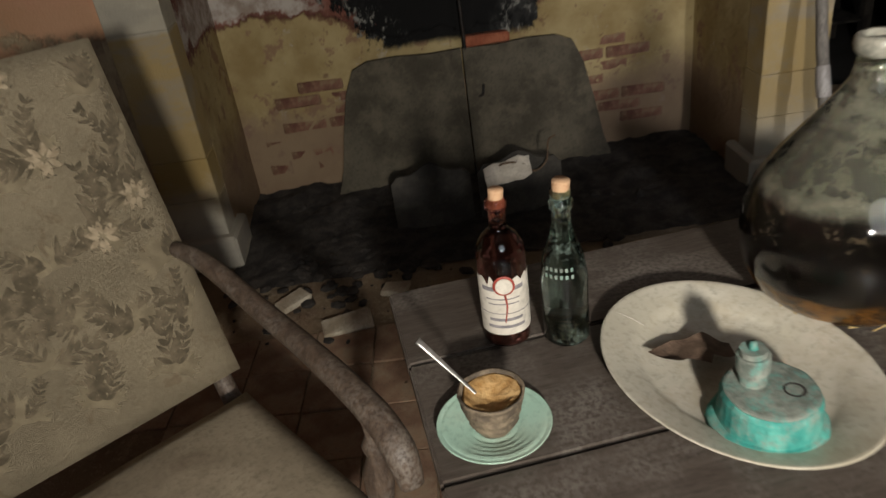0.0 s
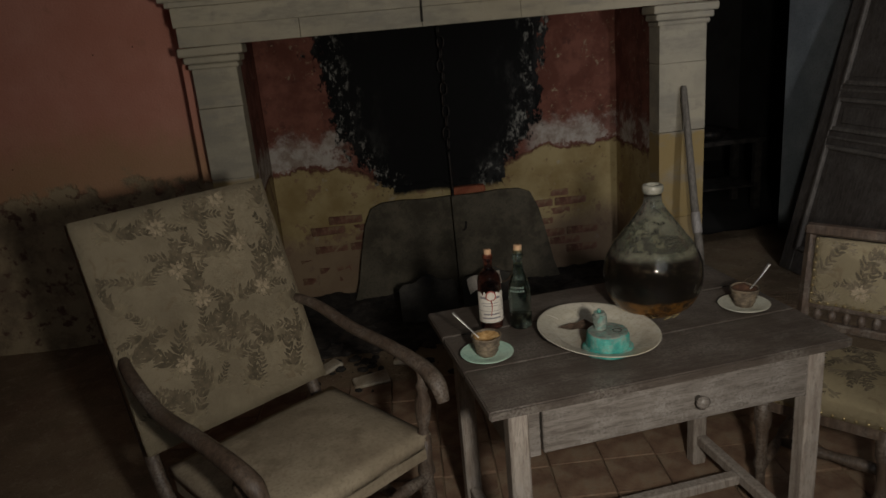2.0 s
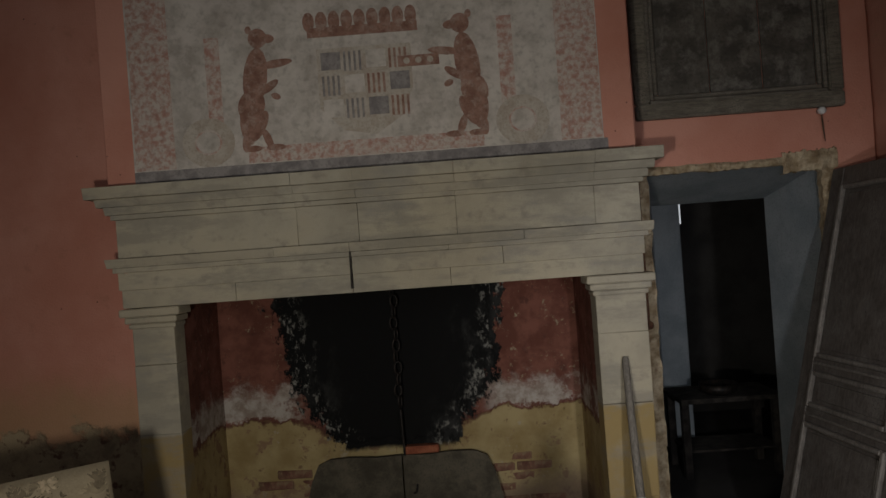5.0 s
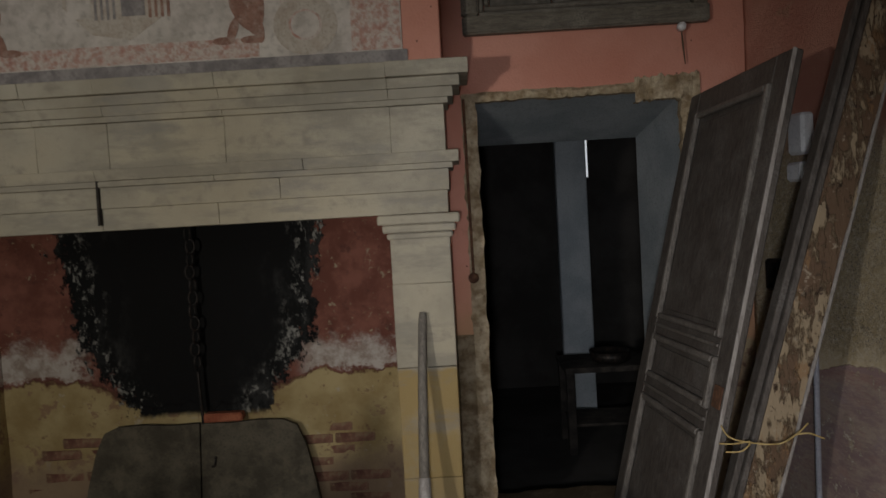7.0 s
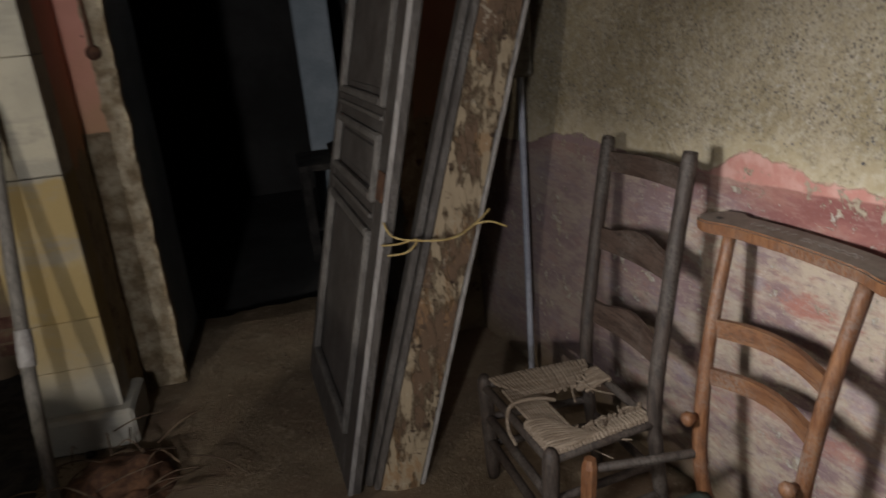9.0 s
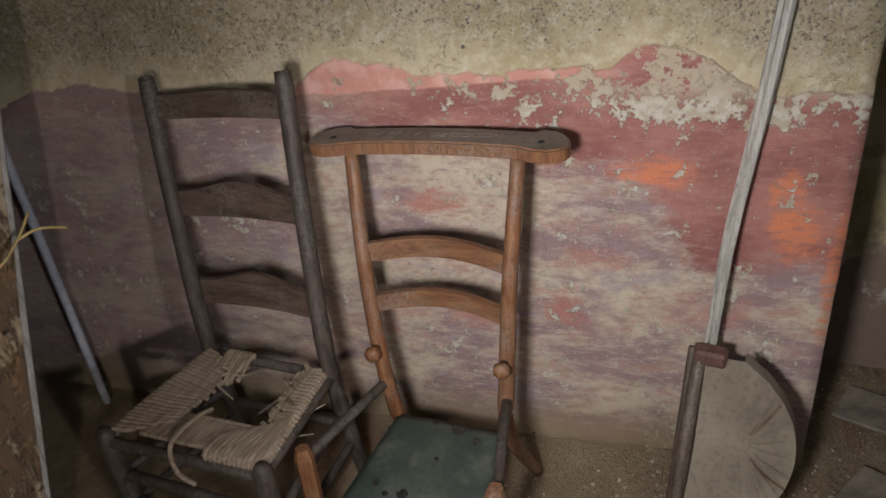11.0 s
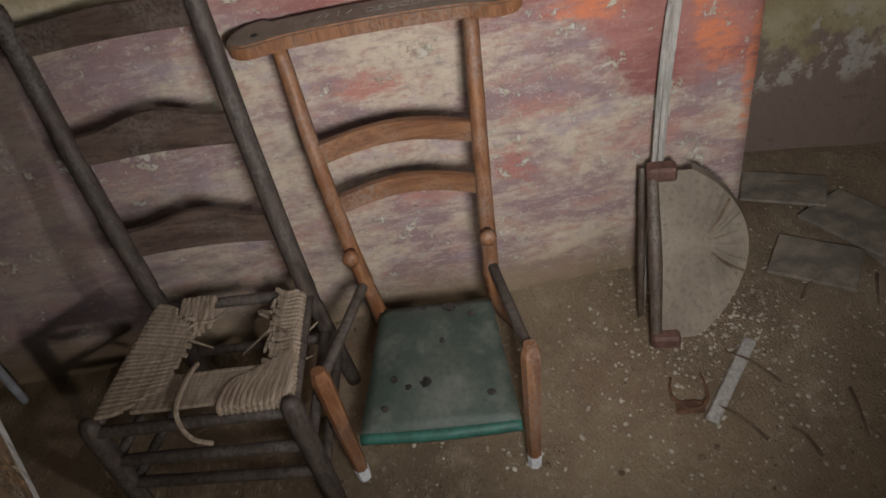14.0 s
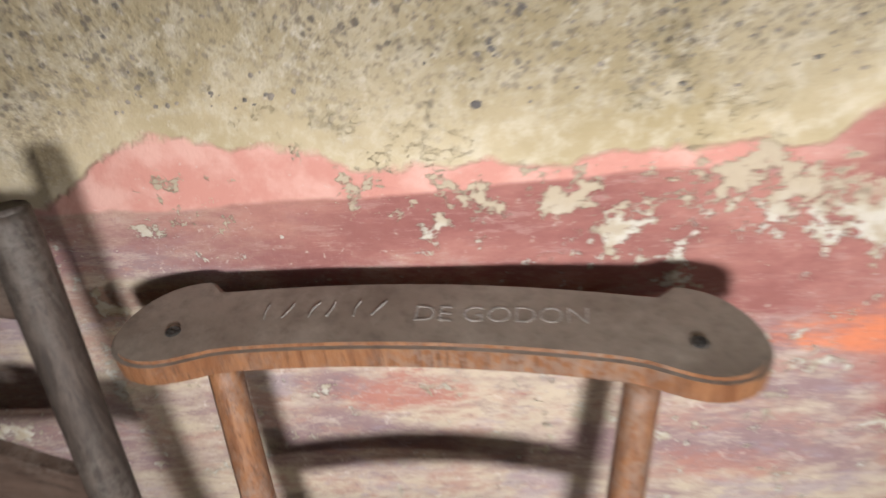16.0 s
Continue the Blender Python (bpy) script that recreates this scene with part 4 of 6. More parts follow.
# Lit edge of the pier, added as a glowing strip without an opening.
bm = boxes(((3.392, 6.02, 1.86), (3.405, 6.08, 2.19)), bevel=0.002)
structure("pier_lit_edge", bm, LIT_EDGE, "thin glowing strip for the lit edge of the pier", "window")


# ---- hearth things ----
plate = thing("fireback", "arched sooty iron fireback in two halves", "fireback", (0.91, 3.52, 0))
for side in (-1, 1):
    o = [(0.004, 0.0), (0.66, 0.0), (0.62, 0.12), (0.585, 0.30), (0.545, 0.47), (0.50, 0.57), (0.43, 0.60), (0.30, 0.605), (0.15, 0.595), (0.004, 0.60)]
    o = [(side * u, v) for u, v in o]
    m = axes(V(0, 0, 0), V(1, 0, 0), V(0, 1, 0), V(0, 0.12, 1).normalized())
    bm = prism(bmesh.new(), o if side > 0 else o[::-1], 0.022, m)
    part("iron_plate", bm, FIREBACK, plate)
chain = thing("pot_chain", "black iron pot chain hanging in the chimney", "chain", (0.92, 3.585, 2.22))


def ring(bm, c, r, thick, turn, stretch=1.0, n=12, s=6):
    """A chain link standing upright."""
    vs = []
    for i in range(n):
        a = 2 * math.pi * i / n
        mid = V(r * math.cos(a), 0, r * stretch * math.sin(a))
        dr = V(math.cos(a), 0, math.sin(a))
        vs.append([mid + dr * (thick * math.cos(2 * math.pi * k / s)) + V(0, thick * math.sin(2 * math.pi * k / s), 0) for k in range(s)])
    ca, sa = math.cos(turn), math.sin(turn)
    vv = [[bm.verts.new((c[0] + p.x * ca - p.y * sa, c[1] + p.x * sa + p.y * ca, c[2] + p.z)) for p in loop] for loop in vs]
    for i in range(n):
        for k in range(s):
            bm.faces.new((vv[i][k], vv[(i + 1) % n][k], vv[(i + 1) % n][(k + 1) % s], vv[i][(k + 1) % s]))
    return bm


for k in range(20):
    part("link", ring(bmesh.new(), (0.006 * math.sin(k * 2), 0, -0.05 - k * 0.066), 0.021, 0.0055, 0.9 * (k % 2) + 0.3, 1.75), IRON, chain, "", True)
bm = rod(bmesh.new(), (0, 0, -1.35), (0.01, 0.02, -1.78), 0.008)
sweep(bm, [(0.01, 0.02, -1.77), (0.02, 0.0, -1.83), (0.06, -0.02, -1.84), (0.07, -0.02, -1.79)], [0.008, 0.008, 0.007, 0.005])
part("hook", bm, IRON, chain, "", True)
bm = boxes(((-0.10, -0.02, -0.005), (0.10, 0.05, 0.04)), bevel=0.008)
ob = tagged(link("brick", rough(bm, 0.006, 20), simple("orange_brick", (0.23, 0.065, 0.032), (0.33, 0.115, 0.06), 20, 0.9, 0.004)), "bare orange brick lying on the fireback", "brick")
ob.location = (1.03, 3.61, 0.602)
grate = thing("fire_screen", "low black iron hearth screen with a scalloped top", "fire screen", (0.86, 3.06, 0))
for x0, x1 in ((-0.34, -0.01), (0.02, 0.37)):
    n = 12
    o = [(x0, 0.0), (x1, 0.0)] + [(x1 + (x0 - x1) * k / n, 0.19 + 0.07 * math.sin(math.pi * k / n) ** 0.5 + 0.015 * math.cos(4 * math.pi * k / n)) for k in range(n + 1)]
    part("iron_panel", prism(bmesh.new(), o, 0.012, axes(V(0, 0, 0), V(1, 0, 0), V(0, 1, 0), V(0, 0.2, 1).normalized())), SCREEN_IRON, grate)
bm = sweep(bmesh.new(), [(0.06, -0.01, 0.2), (0.12, -0.02, 0.25), (0.2, -0.02, 0.24), (0.25, -0.02, 0.2), (0.30, -0.02, 0.24), (0.31, -0.02, 0.32), (0.34, -0.02, 0.34)], [0.004] * 7, 6)
part("wire", bm, TWIG, grate, "", True)
bm = sheet(bmesh.new(), (0, 0, 0), (0.2, 0.03, 0.02), (0.0, 0.09, 0.05), 10, 6)
ob = tagged(link("crumpled_paper", rough(bm, 0.02, 16), PAPER, True), "crumpled pale paper caught on the hearth screen", "paper")
ob.location = (0.90, 2.955, 0.19)
bm = sheet(bmesh.new(), (-0.15, 2.75, 0.004), (2.15, 0, 0), (0, 0.92, 0), 70, 34)
for v in bm.verts:
    lump = noise.noise(v.co * 5) * 0.5 + 0.5
    v.co.z += 0.055 * lump * lump * min(1, max(0, (v.co.y - 2.75) * 4)) + 0.014 * noise.noise(v.co * 24) + 0.008 * noise.noise(v.co * 60)
tagged(link("ash_heap", bm, CHARCOAL_AND_SHADE, True), "heap of black ash and charred debris in the hearth", "ash", kind="stuff")


def crumbs(name, label, category, material, spots, sizes, seed):
    """Loose bits lying on the floor: (x, y, spread, count) each."""
    rnd = random.Random(seed)
    bm = bmesh.new()
    for cx, cy, spread, count in spots:
        for _ in range(count):
            x, y, s = cx + rnd.gauss(0, spread), cy + rnd.gauss(0, spread), rnd.uniform(*sizes)
            r = bmesh.ops.create_icosphere(bm, subdivisions=1, radius=s)["verts"]
            sq = V(rnd.uniform(0.6, 1.5), rnd.uniform(0.6, 1.4), rnd.uniform(0.3, 0.7))
            t = rnd.random() * 6.3
            for v in r:
                p = V(v.co.x * sq.x, v.co.y * sq.y, v.co.z * sq.z) * (1 + 0.3 * noise.noise(v.co * 90 + V(x, y, 0)))
                v.co = V(x + p.x * math.cos(t) - p.y * math.sin(t), y + p.x * math.sin(t) + p.y * math.cos(t), p.z + s * 0.3)
    return tagged(link(name, bm, material), label, category, kind="stuff")


crumbs("charred_rubble", "charred lumps and broken bits before the hearth", "rubble", CHARCOAL_AND_SHADE, ((0.35, 2.88, 0.16, 90), (0.0, 2.6, 0.18, 14), (1.2, 2.85, 0.3, 60), (0.35, 3.0, 0.3, 110), (1.5, 3.1, 0.25, 60)), (0.006, 0.032), 3)
crumbs("plaster_crumbs", "pale plaster crumbs scattered along the wall", "crumbs", GRIT, ((3.85, 1.15, 0.16, 260), (3.7, 1.0, 0.25, 150), (3.5, 1.3, 0.3, 80), (4.2, 0.8, 0.25, 60), (3.9, 1.1, 0.1, 240), (3.5, 0.95, 0.4, 260), (3.55, 1.5, 0.2, 120)), (0.0014, 0.0055), 5)
crumbs("floor_litter", "small dark litter and stones on the floor", "litter", TWIG, ((1.0, 2.0, 0.5, 70), (2.6, 2.7, 0.35, 70), (3.4, 1.3, 0.4, 70), (0.4, 2.3, 0.3, 60), (3.1, 3.1, 0.3, 40)), (0.002, 0.007), 7)
rnd = random.Random(11)
for x, y, w, d, a in ((0.33, 2.42, 0.17, 0.10, 8), (0.12, 2.62, 0.12, 0.08, 40), (0.5, 2.60, 0.10, 0.07, -20)):
    bm = boxes(((-w / 2, -d / 2, 0), (w / 2, d / 2, 0.022)), bevel=0.006)
    ob = tagged(link("plaster_lump", rough(bm, 0.01, 22, x), GRIT), "broken slab of pale plaster lying by the hearth", "plaster lump")
    ob.matrix_world = pose(x, y, 0.004, 4, -3, a)

# leaning stick and the twiggy bundle at the jamb
stick = thing("walking_stick", "long grey wooden stick leaning on the fireplace jamb", "stick", (2.10, 2.64, 0))
part("shaft", sweep(bmesh.new(), [(0, 0, 0.01), (0.002, 0.07, 0.35), (0.004, 0.155, 0.62), (0.012, 0.255, 0.95), (0.020, 0.325, 1.15), (0.024, 0.335, 1.19)], [0.019, 0.021, 0.021, 0.019, 0.018, 0.012]), STICK, stick, "", True)
part("wrapping", sweep(bmesh.new(), [(0.003, 0.10, 0.45), (0.003, 0.118, 0.50), (0.004, 0.135, 0.555)], [0.025, 0.026, 0.023]), PALE_EDGE, stick, "pale frayed wrapping", True)
bundle = thing("root_bundle", "rusty brown basket remains with tangled dry roots", "basket", (2.27, 2.68, 0))
bm = bmesh.new()
bmesh.ops.create_icosphere(bm, subdivisions=4, radius=0.17)
for v in bm.verts:
    v.co = V(v.co.x, v.co.y, max(v.co.z, -0.02) * 0.62) * (1 + 0.22 * noise.noise(v.co * 11) + 0.1 * noise.noise(v.co * 34))
part("mound", bm, RUST, bundle, "", True)
for k in range(34):
    a, r = rnd.random() * 6.3, rnd.uniform(0.1, 0.24)
    p = V(r * math.cos(a), r * math.sin(a), rnd.uniform(0.01, 0.09))
    q = p + V(rnd.uniform(-0.2, 0.2), rnd.uniform(-0.2, 0.2), rnd.uniform(-0.03, 0.05))
    q.z = max(q.z, 0.006)
    part("root", sweep(bmesh.new(), [p, (p + q) / 2 + V(0, 0, rnd.uniform(0, 0.05)), q], [0.003, 0.0025, 0.0015], 5), TWIG, bundle)

# ---- armchair ----
arm = thing("armchair", "old wooden armchair in faded floral tapestry, back leaning", "armchair", (0.139, 1.21, 0), 38.5)
b0, b1 = V(0, 0.33, 0.445), V(0, 0.558, 1.142)
up = (b1 - b0)
tall = up.length
up.normalize()
nrm = V(1, 0, 0).cross(up)
back_at = axes(b0, V(1, 0, 0), -nrm, up)


def cushion(bm, at, w, h, thick, nu=18, nv=18, puff=0.03):
    """An upholstered panel: flat behind, softly domed in front, w wide and h high."""
    front = [[None] * (nv + 1) for _ in range(nu + 1)]
    rear = [[None] * (nv + 1) for _ in range(nu + 1)]
    for i in range(nu + 1):
        for j in range(nv + 1):
            s, t = i / nu * 2 - 1, j / nv * 2 - 1
            dome = puff * (1 - abs(s) ** 4) * (1 - abs(t) ** 4) + 0.004 * noise.noise((s * 3, t * 3, w))
            front[i][j] = bm.verts.new(at @ V(s * w / 2, -thick / 2 - dome, (t + 1) / 2 * h))
            rear[i][j] = bm.verts.new(at @ V(s * w / 2, thick / 2, (t + 1) / 2 * h))
    for i in range(nu):
        for j in range(nv):
            bm.faces.new((front[i][j], front[i + 1][j], front[i + 1][j + 1], front[i][j + 1]))
            bm.faces.new((rear[i][j + 1], rear[i + 1][j + 1], rear[i + 1][j], rear[i][j]))
    for i in range(nu):
        bm.faces.new((rear[i][0], rear[i + 1][0], front[i + 1][0], front[i][0]))
        bm.faces.new((front[i][nv], front[i + 1][nv], rear[i + 1][nv], rear[i][nv]))
    for j in range(nv):
        bm.faces.new((front[0][j], front[0][j + 1], rear[0][j + 1], rear[0][j]))
        bm.faces.new((rear[nu][j], rear[nu][j + 1], front[nu][j + 1], front[nu][j]))
    return bm


backrest = part("backrest", cushion(bmesh.new(), back_at, 0.65, tall, 0.045), CLOTH, arm, "faded cream tapestry back with woven flowers", True)


def leaf_shape(l, w, n=7):
    top = [(l * k / n, w * math.sin(math.pi * k / n) ** 0.8 * (1 - 0.35 * k / n)) for k in range(1, n)]
    return [(0, 0)] + top + [(l, 0)] + [(u, -v) for u, v in reversed(top)]


def woven(bm, u, v, turn, l, w, at, width, height, thick, puff, lift):
    """One woven leaf lying on the domed cloth."""
    c, s = math.cos(turn), math.sin(turn)
    vs = []
    for a, b in leaf_shape(l, w):
        x, z = u + a * c - b * s, v + a * s + b * c
        p, q = 2 * x / width, 2 * z / height - 1
        if abs(p) > 0.97 or abs(q) > 0.97:
            return
        dome = puff * (1 - abs(p) ** 4) * (1 - abs(q) ** 4) + 0.004 * noise.noise((p * 3, q * 3, width))
        vs.append(bm.verts.new(at @ V(x, -thick / 2 - dome - lift, z)))
    bm.faces.new(vs)


def spray(parent, at, width, height, thick, puff, seed, sprays):
    """Fronds of slim leaves and roundish blossoms woven into the cloth."""
    rnd = random.Random(seed)
    green, pale, shade = bmesh.new(), bmesh.new(), bmesh.new()
    spots = []
    lift = 0.0008
    for _ in range(sprays * 12):
        p = (rnd.uniform(-0.46, 0.46) * width, rnd.uniform(0.04, 0.96) * height)
        if len(spots) < sprays and all((p[0] - q[0]) ** 2 + (p[1] - q[1]) ** 2 > 0.0095 for q in spots):
            spots.append(p)
    for x0, z0 in spots:
        lean = rnd.uniform(0.6, 2.5)
        for k in range(6):
            a = lean + (k - 2.5) * 0.62 + rnd.uniform(-0.25, 0.25)
            l = rnd.uniform(0.035, 0.070)
            lift = 0.0003 + 0.00005 * k
            woven(shade, x0, z0, a, l, l * rnd.uniform(0.13, 0.20), at, width, height, thick, puff, lift)
            for sgn in (-1, 1):
                woven(shade, x0 + 0.45 * l * math.cos(a), z0 + 0.45 * l * math.sin(a), a + sgn * 0.7, l * 0.5, l * 0.10, at, width, height, thick, puff, lift + 0.00002)
        for stem in range(rnd.choice((2, 3, 3, 4))):
            x, z, a, size = x0, z0, lean + rnd.uniform(-1.3, 1.3), rnd.uniform(0.8, 1.45)
            bend = rnd.uniform(-0.22, 0.22)
            for k in range(7):
                x, z, a = x + 0.014 * size * math.cos(a), z + 0.014 * size * math.sin(a), a + bend
                lift = 0.0006 + (lift * 1.37 + 0.00003) % 0.0007
                woven(green, x, z, a, 0.017 * size, 0.0013, at, width, height, thick, puff, lift)
                for sgn in (-1, 1):
                    woven(green, x, z, a + sgn * rnd.uniform(0.45, 0.9), rnd.uniform(0.018, 0.036) * size * (1.15 - 0.09 * k), rnd.uniform(0.0032, 0.0066) * size, at, width, height, thick, puff, lift + 0.00005 * k)
        if rnd.random() < 0.22:
            for ring_r, count, off in ((0.024, 9, 0.0), (0.015, 7, 0.4)):
                for k in range(count):
                    t = off + 6.283 * k / count + rnd.uniform(-0.2, 0.2)
                    cx, cz = x0 + ring_r * 0.35 * math.cos(t), z0 + ring_r * 0.35 * math.sin(t)
                    woven(pale, cx, cz, t, ring_r, ring_r * 0.27, at, width, height, thick, puff, 0.0016 + 0.00006 * k + off * 0.001)
                    woven(green, cx + ring_r * math.cos(t), cz + ring_r * math.sin(t), t + 1.4, 0.009, 0.0014, at, width, height, thick, puff, 0.0024)
    tagged(part("woven_shading", shade, SHADE_PRINT, parent, "faded olive woven shading"), kind="stuff")
    part("woven_leaves", green, LEAF_PRINT, parent, "olive woven leaves")
    part("woven_blossoms", pale, FLOWER_PRINT, parent, "pale brown woven blossoms")


spray(backrest, back_at, 0.65, tall, 0.045, 0.03, 21, 46)
for sx in (-1, 1):
    part("back_post", sweep(bmesh.new(), [(sx * 0.30, 0.30, 0.0), (sx * 0.30, 0.29, 0.25), back_at @ V(sx * 0.30, 0.05, 0.0), back_at @ V(sx * 0.30, 0.045, tall * 0.97)], [0.024, 0.024, 0.022, 0.018], 8), DARK_WOOD, arm, "", True)
    part("armrest", sweep(bmesh.new(), [(sx * 0.305, 0.40, 0.735), (sx * 0.325, 0.30, 0.72), (sx * 0.335, 0.12, 0.675), (sx * 0.325, -0.08, 0.665), (sx * 0.315, -0.23, 0.645), (sx * 0.305, -0.30, 0.615), (sx * 0.30, -0.325, 0.565)], [0.017, 0.021, 0.022, 0.023, 0.026, 0.027, 0.019], 12, 0.85), DARK_WOOD, arm, "curved dark wooden arm", True)
    part("arm_support", turned(bmesh.new(), (sx * 0.285, -0.235, 0.40), (sx * 0.31, -0.235, 0.64), [(0, 0.020), (0.12, 0.024), (0.2, 0.014), (0.35, 0.022), (0.55, 0.026), (0.7, 0.016), (0.78, 0.023), (0.86, 0.015), (1, 0.02)]), DARK_WOOD, arm, "", True)
    part("front_leg", turned(bmesh.new(), (sx * 0.285, -0.235, 0.0), (sx * 0.285, -0.235, 0.42), [(0, 0.026), (0.05, 0.03), (0.1, 0.02), (0.22, 0.02), (0.3, 0.027), (0.36, 0.018), (0.5, 0.025), (0.66, 0.019), (0.72, 0.028), (0.8, 0.022), (1, 0.025)]), DARK_WOOD, arm, "", True)
    part("side_stretcher", turned(bmesh.new(), (sx * 0.285, -0.235, 0.13), (sx * 0.30, 0.29, 0.13), [(0, 0.016), (0.2, 0.02), (0.3, 0.013), (0.5, 0.022), (0.7, 0.013), (0.8, 0.02), (1, 0.016)]), DARK_WOOD, arm, "", True)
part("front_stretcher", turned(bmesh.new(), (-0.285, -0.235, 0.28), (0.285, -0.235, 0.28), [(0, 0.016), (0.15, 0.02), (0.25, 0.013), (0.5, 0.024), (0.75, 0.013), (0.85, 0.02), (1, 0.016)]), DARK_WOOD, arm, "", True)
part("middle_stretcher", turned(bmesh.new(), (-0.29, 0.03, 0.13), (0.29, 0.03, 0.13), [(0, 0.014), (0.3, 0.02), (0.5, 0.014), (0.7, 0.02), (1, 0.014)]), DARK_WOOD, arm, "", True)
seat_at = axes(V(0, 0.245, 0.415), V(1, 0, 0), V(0, 0, -1), V(0, -1, 0))
part("seat", cushion(bmesh.new(), seat_at, 0.60, 0.50, 0.04, 16, 14, 0.025), LINEN, arm, "dirty plain linen seat", True)
part("seat_rail", boxes(((-0.28, -0.255, 0.355), (0.28, -0.225, 0.405)), ((-0.28, 0.225, 0.355), (0.28, 0.255, 0.405)), ((-0.30, -0.22, 0.355), (-0.275, 0.22, 0.405)), ((0.275, -0.22, 0.355), (0.30, 0.22, 0.405)), bevel=0.004), LINEN, arm)
for k in range(15):
    for sx in (-1, 1):
        bm = bmesh.new()
        bmesh.ops.create_uvsphere(bm, u_segments=8, v_segments=5, radius=0.0045)
        for v in bm.verts:
            v.co += back_at @ V(sx * 0.323, -0.012, 0.03 + tall * 0.94 * k / 14)
        part("nail", bm, BRASS, arm, "", True)

# ---- table and what stands on it ----
table = thing("side_table", "dusty dark plank table with one drawer and square legs", "table", (1.108, 1.148, 0), 7.2)
TZ = 0.735
for y0, y1 in ((-0.33, -0.112), (-0.109, 0.122), (0.125, 0.33)):
    bm = bmesh.new()
    box(bm, (-0.50, y0, TZ - 0.026), (0.50, y1, TZ), 0.004, 2)
    part("top_board", rough(bm, 0.002, 6, y0), TABLE, table)
for x0 in (-0.39, 0.40):
    part("front_rail", boxes(((x0, -0.285, 0.56), (x0 + 0.03, -0.262, 0.708)), bevel=0.002), TABLE_PALE, table)
part("side_rail", boxes(((-0.435, -0.22, 0.57), (-0.415, 0.24, 0.708)), ((0.425, -0.22, 0.57), (0.445, 0.24, 0.708)), ((-0.38, 0.255, 0.57), (0.39, 0.275, 0.708)), bevel=0.003), TABLE, table)
drawer = part("drawer", boxes(((-0.355, -0.292, 0.568), (0.397, -0.270, 0.703)), ((-0.34, -0.27, 0.575), (0.38, 0.1, 0.60)), bevel=0.003), TABLE_PALE, table, "worn grey drawer front, paled for lamp glare")
part("knob", turned(bmesh.new(), (0.07, -0.291, 0.632), (0.07, -0.33, 0.63), [(0, 0.009), (0.35, 0.009), (0.5, 0.017), (0.75, 0.019), (1, 0.008)]), TABLE_PALE, drawer, "turned wooden knob", True)
for x in (-0.415, 0.43):
    for y in (-0.265, 0.262):
        bm = boxes(((x - 0.026, y - 0.026, 0.0), (x + 0.026, y + 0.026, 0.708)), bevel=0.006)
        part("leg", rough(bm, 0.002, 14, x), LEG_WOOD, table)
    part("end_stretcher", boxes(((x - 0.018, -0.238, 0.09), (x + 0.018, 0.235, 0.13)), bevel=0.005), LEG_WOOD, table)
part("long_stretcher", boxes(((-0.395, -0.02, 0.095), (0.41, 0.02, 0.13)), bevel=0.005), LEG_WOOD, table)


def bottle(name, label, x, y, outline, glass, height, cork_r):
    t = thing(name, label, "bottle", (x, y, TZ + 0.0015))
    part("glass_body", turned(bmesh.new(), (0, 0, 0), (0, 0, height), outline, 28), glass, t, "", True)
    part("cork", turned(bmesh.new(), (0, 0, height - 0.012), (0.002, 0, height + 0.014), [(0, cork_r * 0.9), (0.1, cork_r), (0.95, cork_r * 1.08), (1, cork_r)], 14), CORK, t, "", True)
    return t


red = bottle("wine_bottle", "dark red-brown bottle with a torn white label and red seal", 0.750, 1.245, [(0, 0.029), (0.02, 0.034), (0.03, 0.035), (0.62, 0.035), (0.70, 0.033), (0.76, 0.024), (0.80, 0.0145), (0.82, 0.0125), (0.93, 0.0125), (0.94, 0.0155), (0.985, 0.0155), (1, 0.013)], GLASS_RED, 0.228, 0.010)
part("wine", turned(bmesh.new(), (0, 0, 0.004), (0, 0, 0.06), [(0, 0.027), (0.05, 0.032), (1, 0.032)], 20), RESIDUE, red, "", True)


def wrap(bm, r, z0, z1, a0, a1, n=14, rag=0.0):
    """A strip of paper round a bottle."""
    lo, hi = [], []
    for k in range(n + 1):
        a = a0 + (a1 - a0) * k / n
        top = z1 + rag * noise.noise((k * 0.9, z1 * 50, 0))
        lo.append((bm.verts.new((r * math.cos(a), r * math.sin(a), z0))))
        hi.append((bm.verts.new((r * math.cos(a), r * math.sin(a), top))))
    for k in range(n):
        bm.faces.new((lo[k], lo[k + 1], hi[k + 1], hi[k]))
    return bm


label = part("paper_label", wrap(bmesh.new(), 0.0358, 0.026, 0.118, radians(-175), radians(-12), 20, 0.012), PAPER, red, "torn aged white label", True)
for z0, z1, a0, a1 in ((0.100, 0.107, -150, -118), (0.100, 0.107, -78, -48), (0.086, 0.088, -140, -60), (0.078, 0.080, -135, -62), (0.062, 0.0635, -170, -20), (0.050, 0.055, -135, -55), (0.038, 0.043, -140, -50)):
    part("printed_bar", wrap(bmesh.new(), 0.0362, z0, z1, radians(a0), radians(a1), 10), INK, label)
a = radians(-95)
part("wax_seal", turned(bmesh.new(), (0.0355 * math.cos(a), 0.0355 * math.sin(a), 0.110), (0.038 * math.cos(a), 0.038 * math.sin(a), 0.110), [(0, 0.0155), (0.8, 0.0155), (1, 0.014)], 18), SEAL, red, "red wax seal ring")
part("seal_disc", turned(bmesh.new(), (0.038 * math.cos(a), 0.038 * math.sin(a), 0.110), (0.0395 * math.cos(a), 0.0395 * math.sin(a), 0.110), [(0, 0.0125), (1, 0.012)], 18), PAPER, red, "cream seal disc")
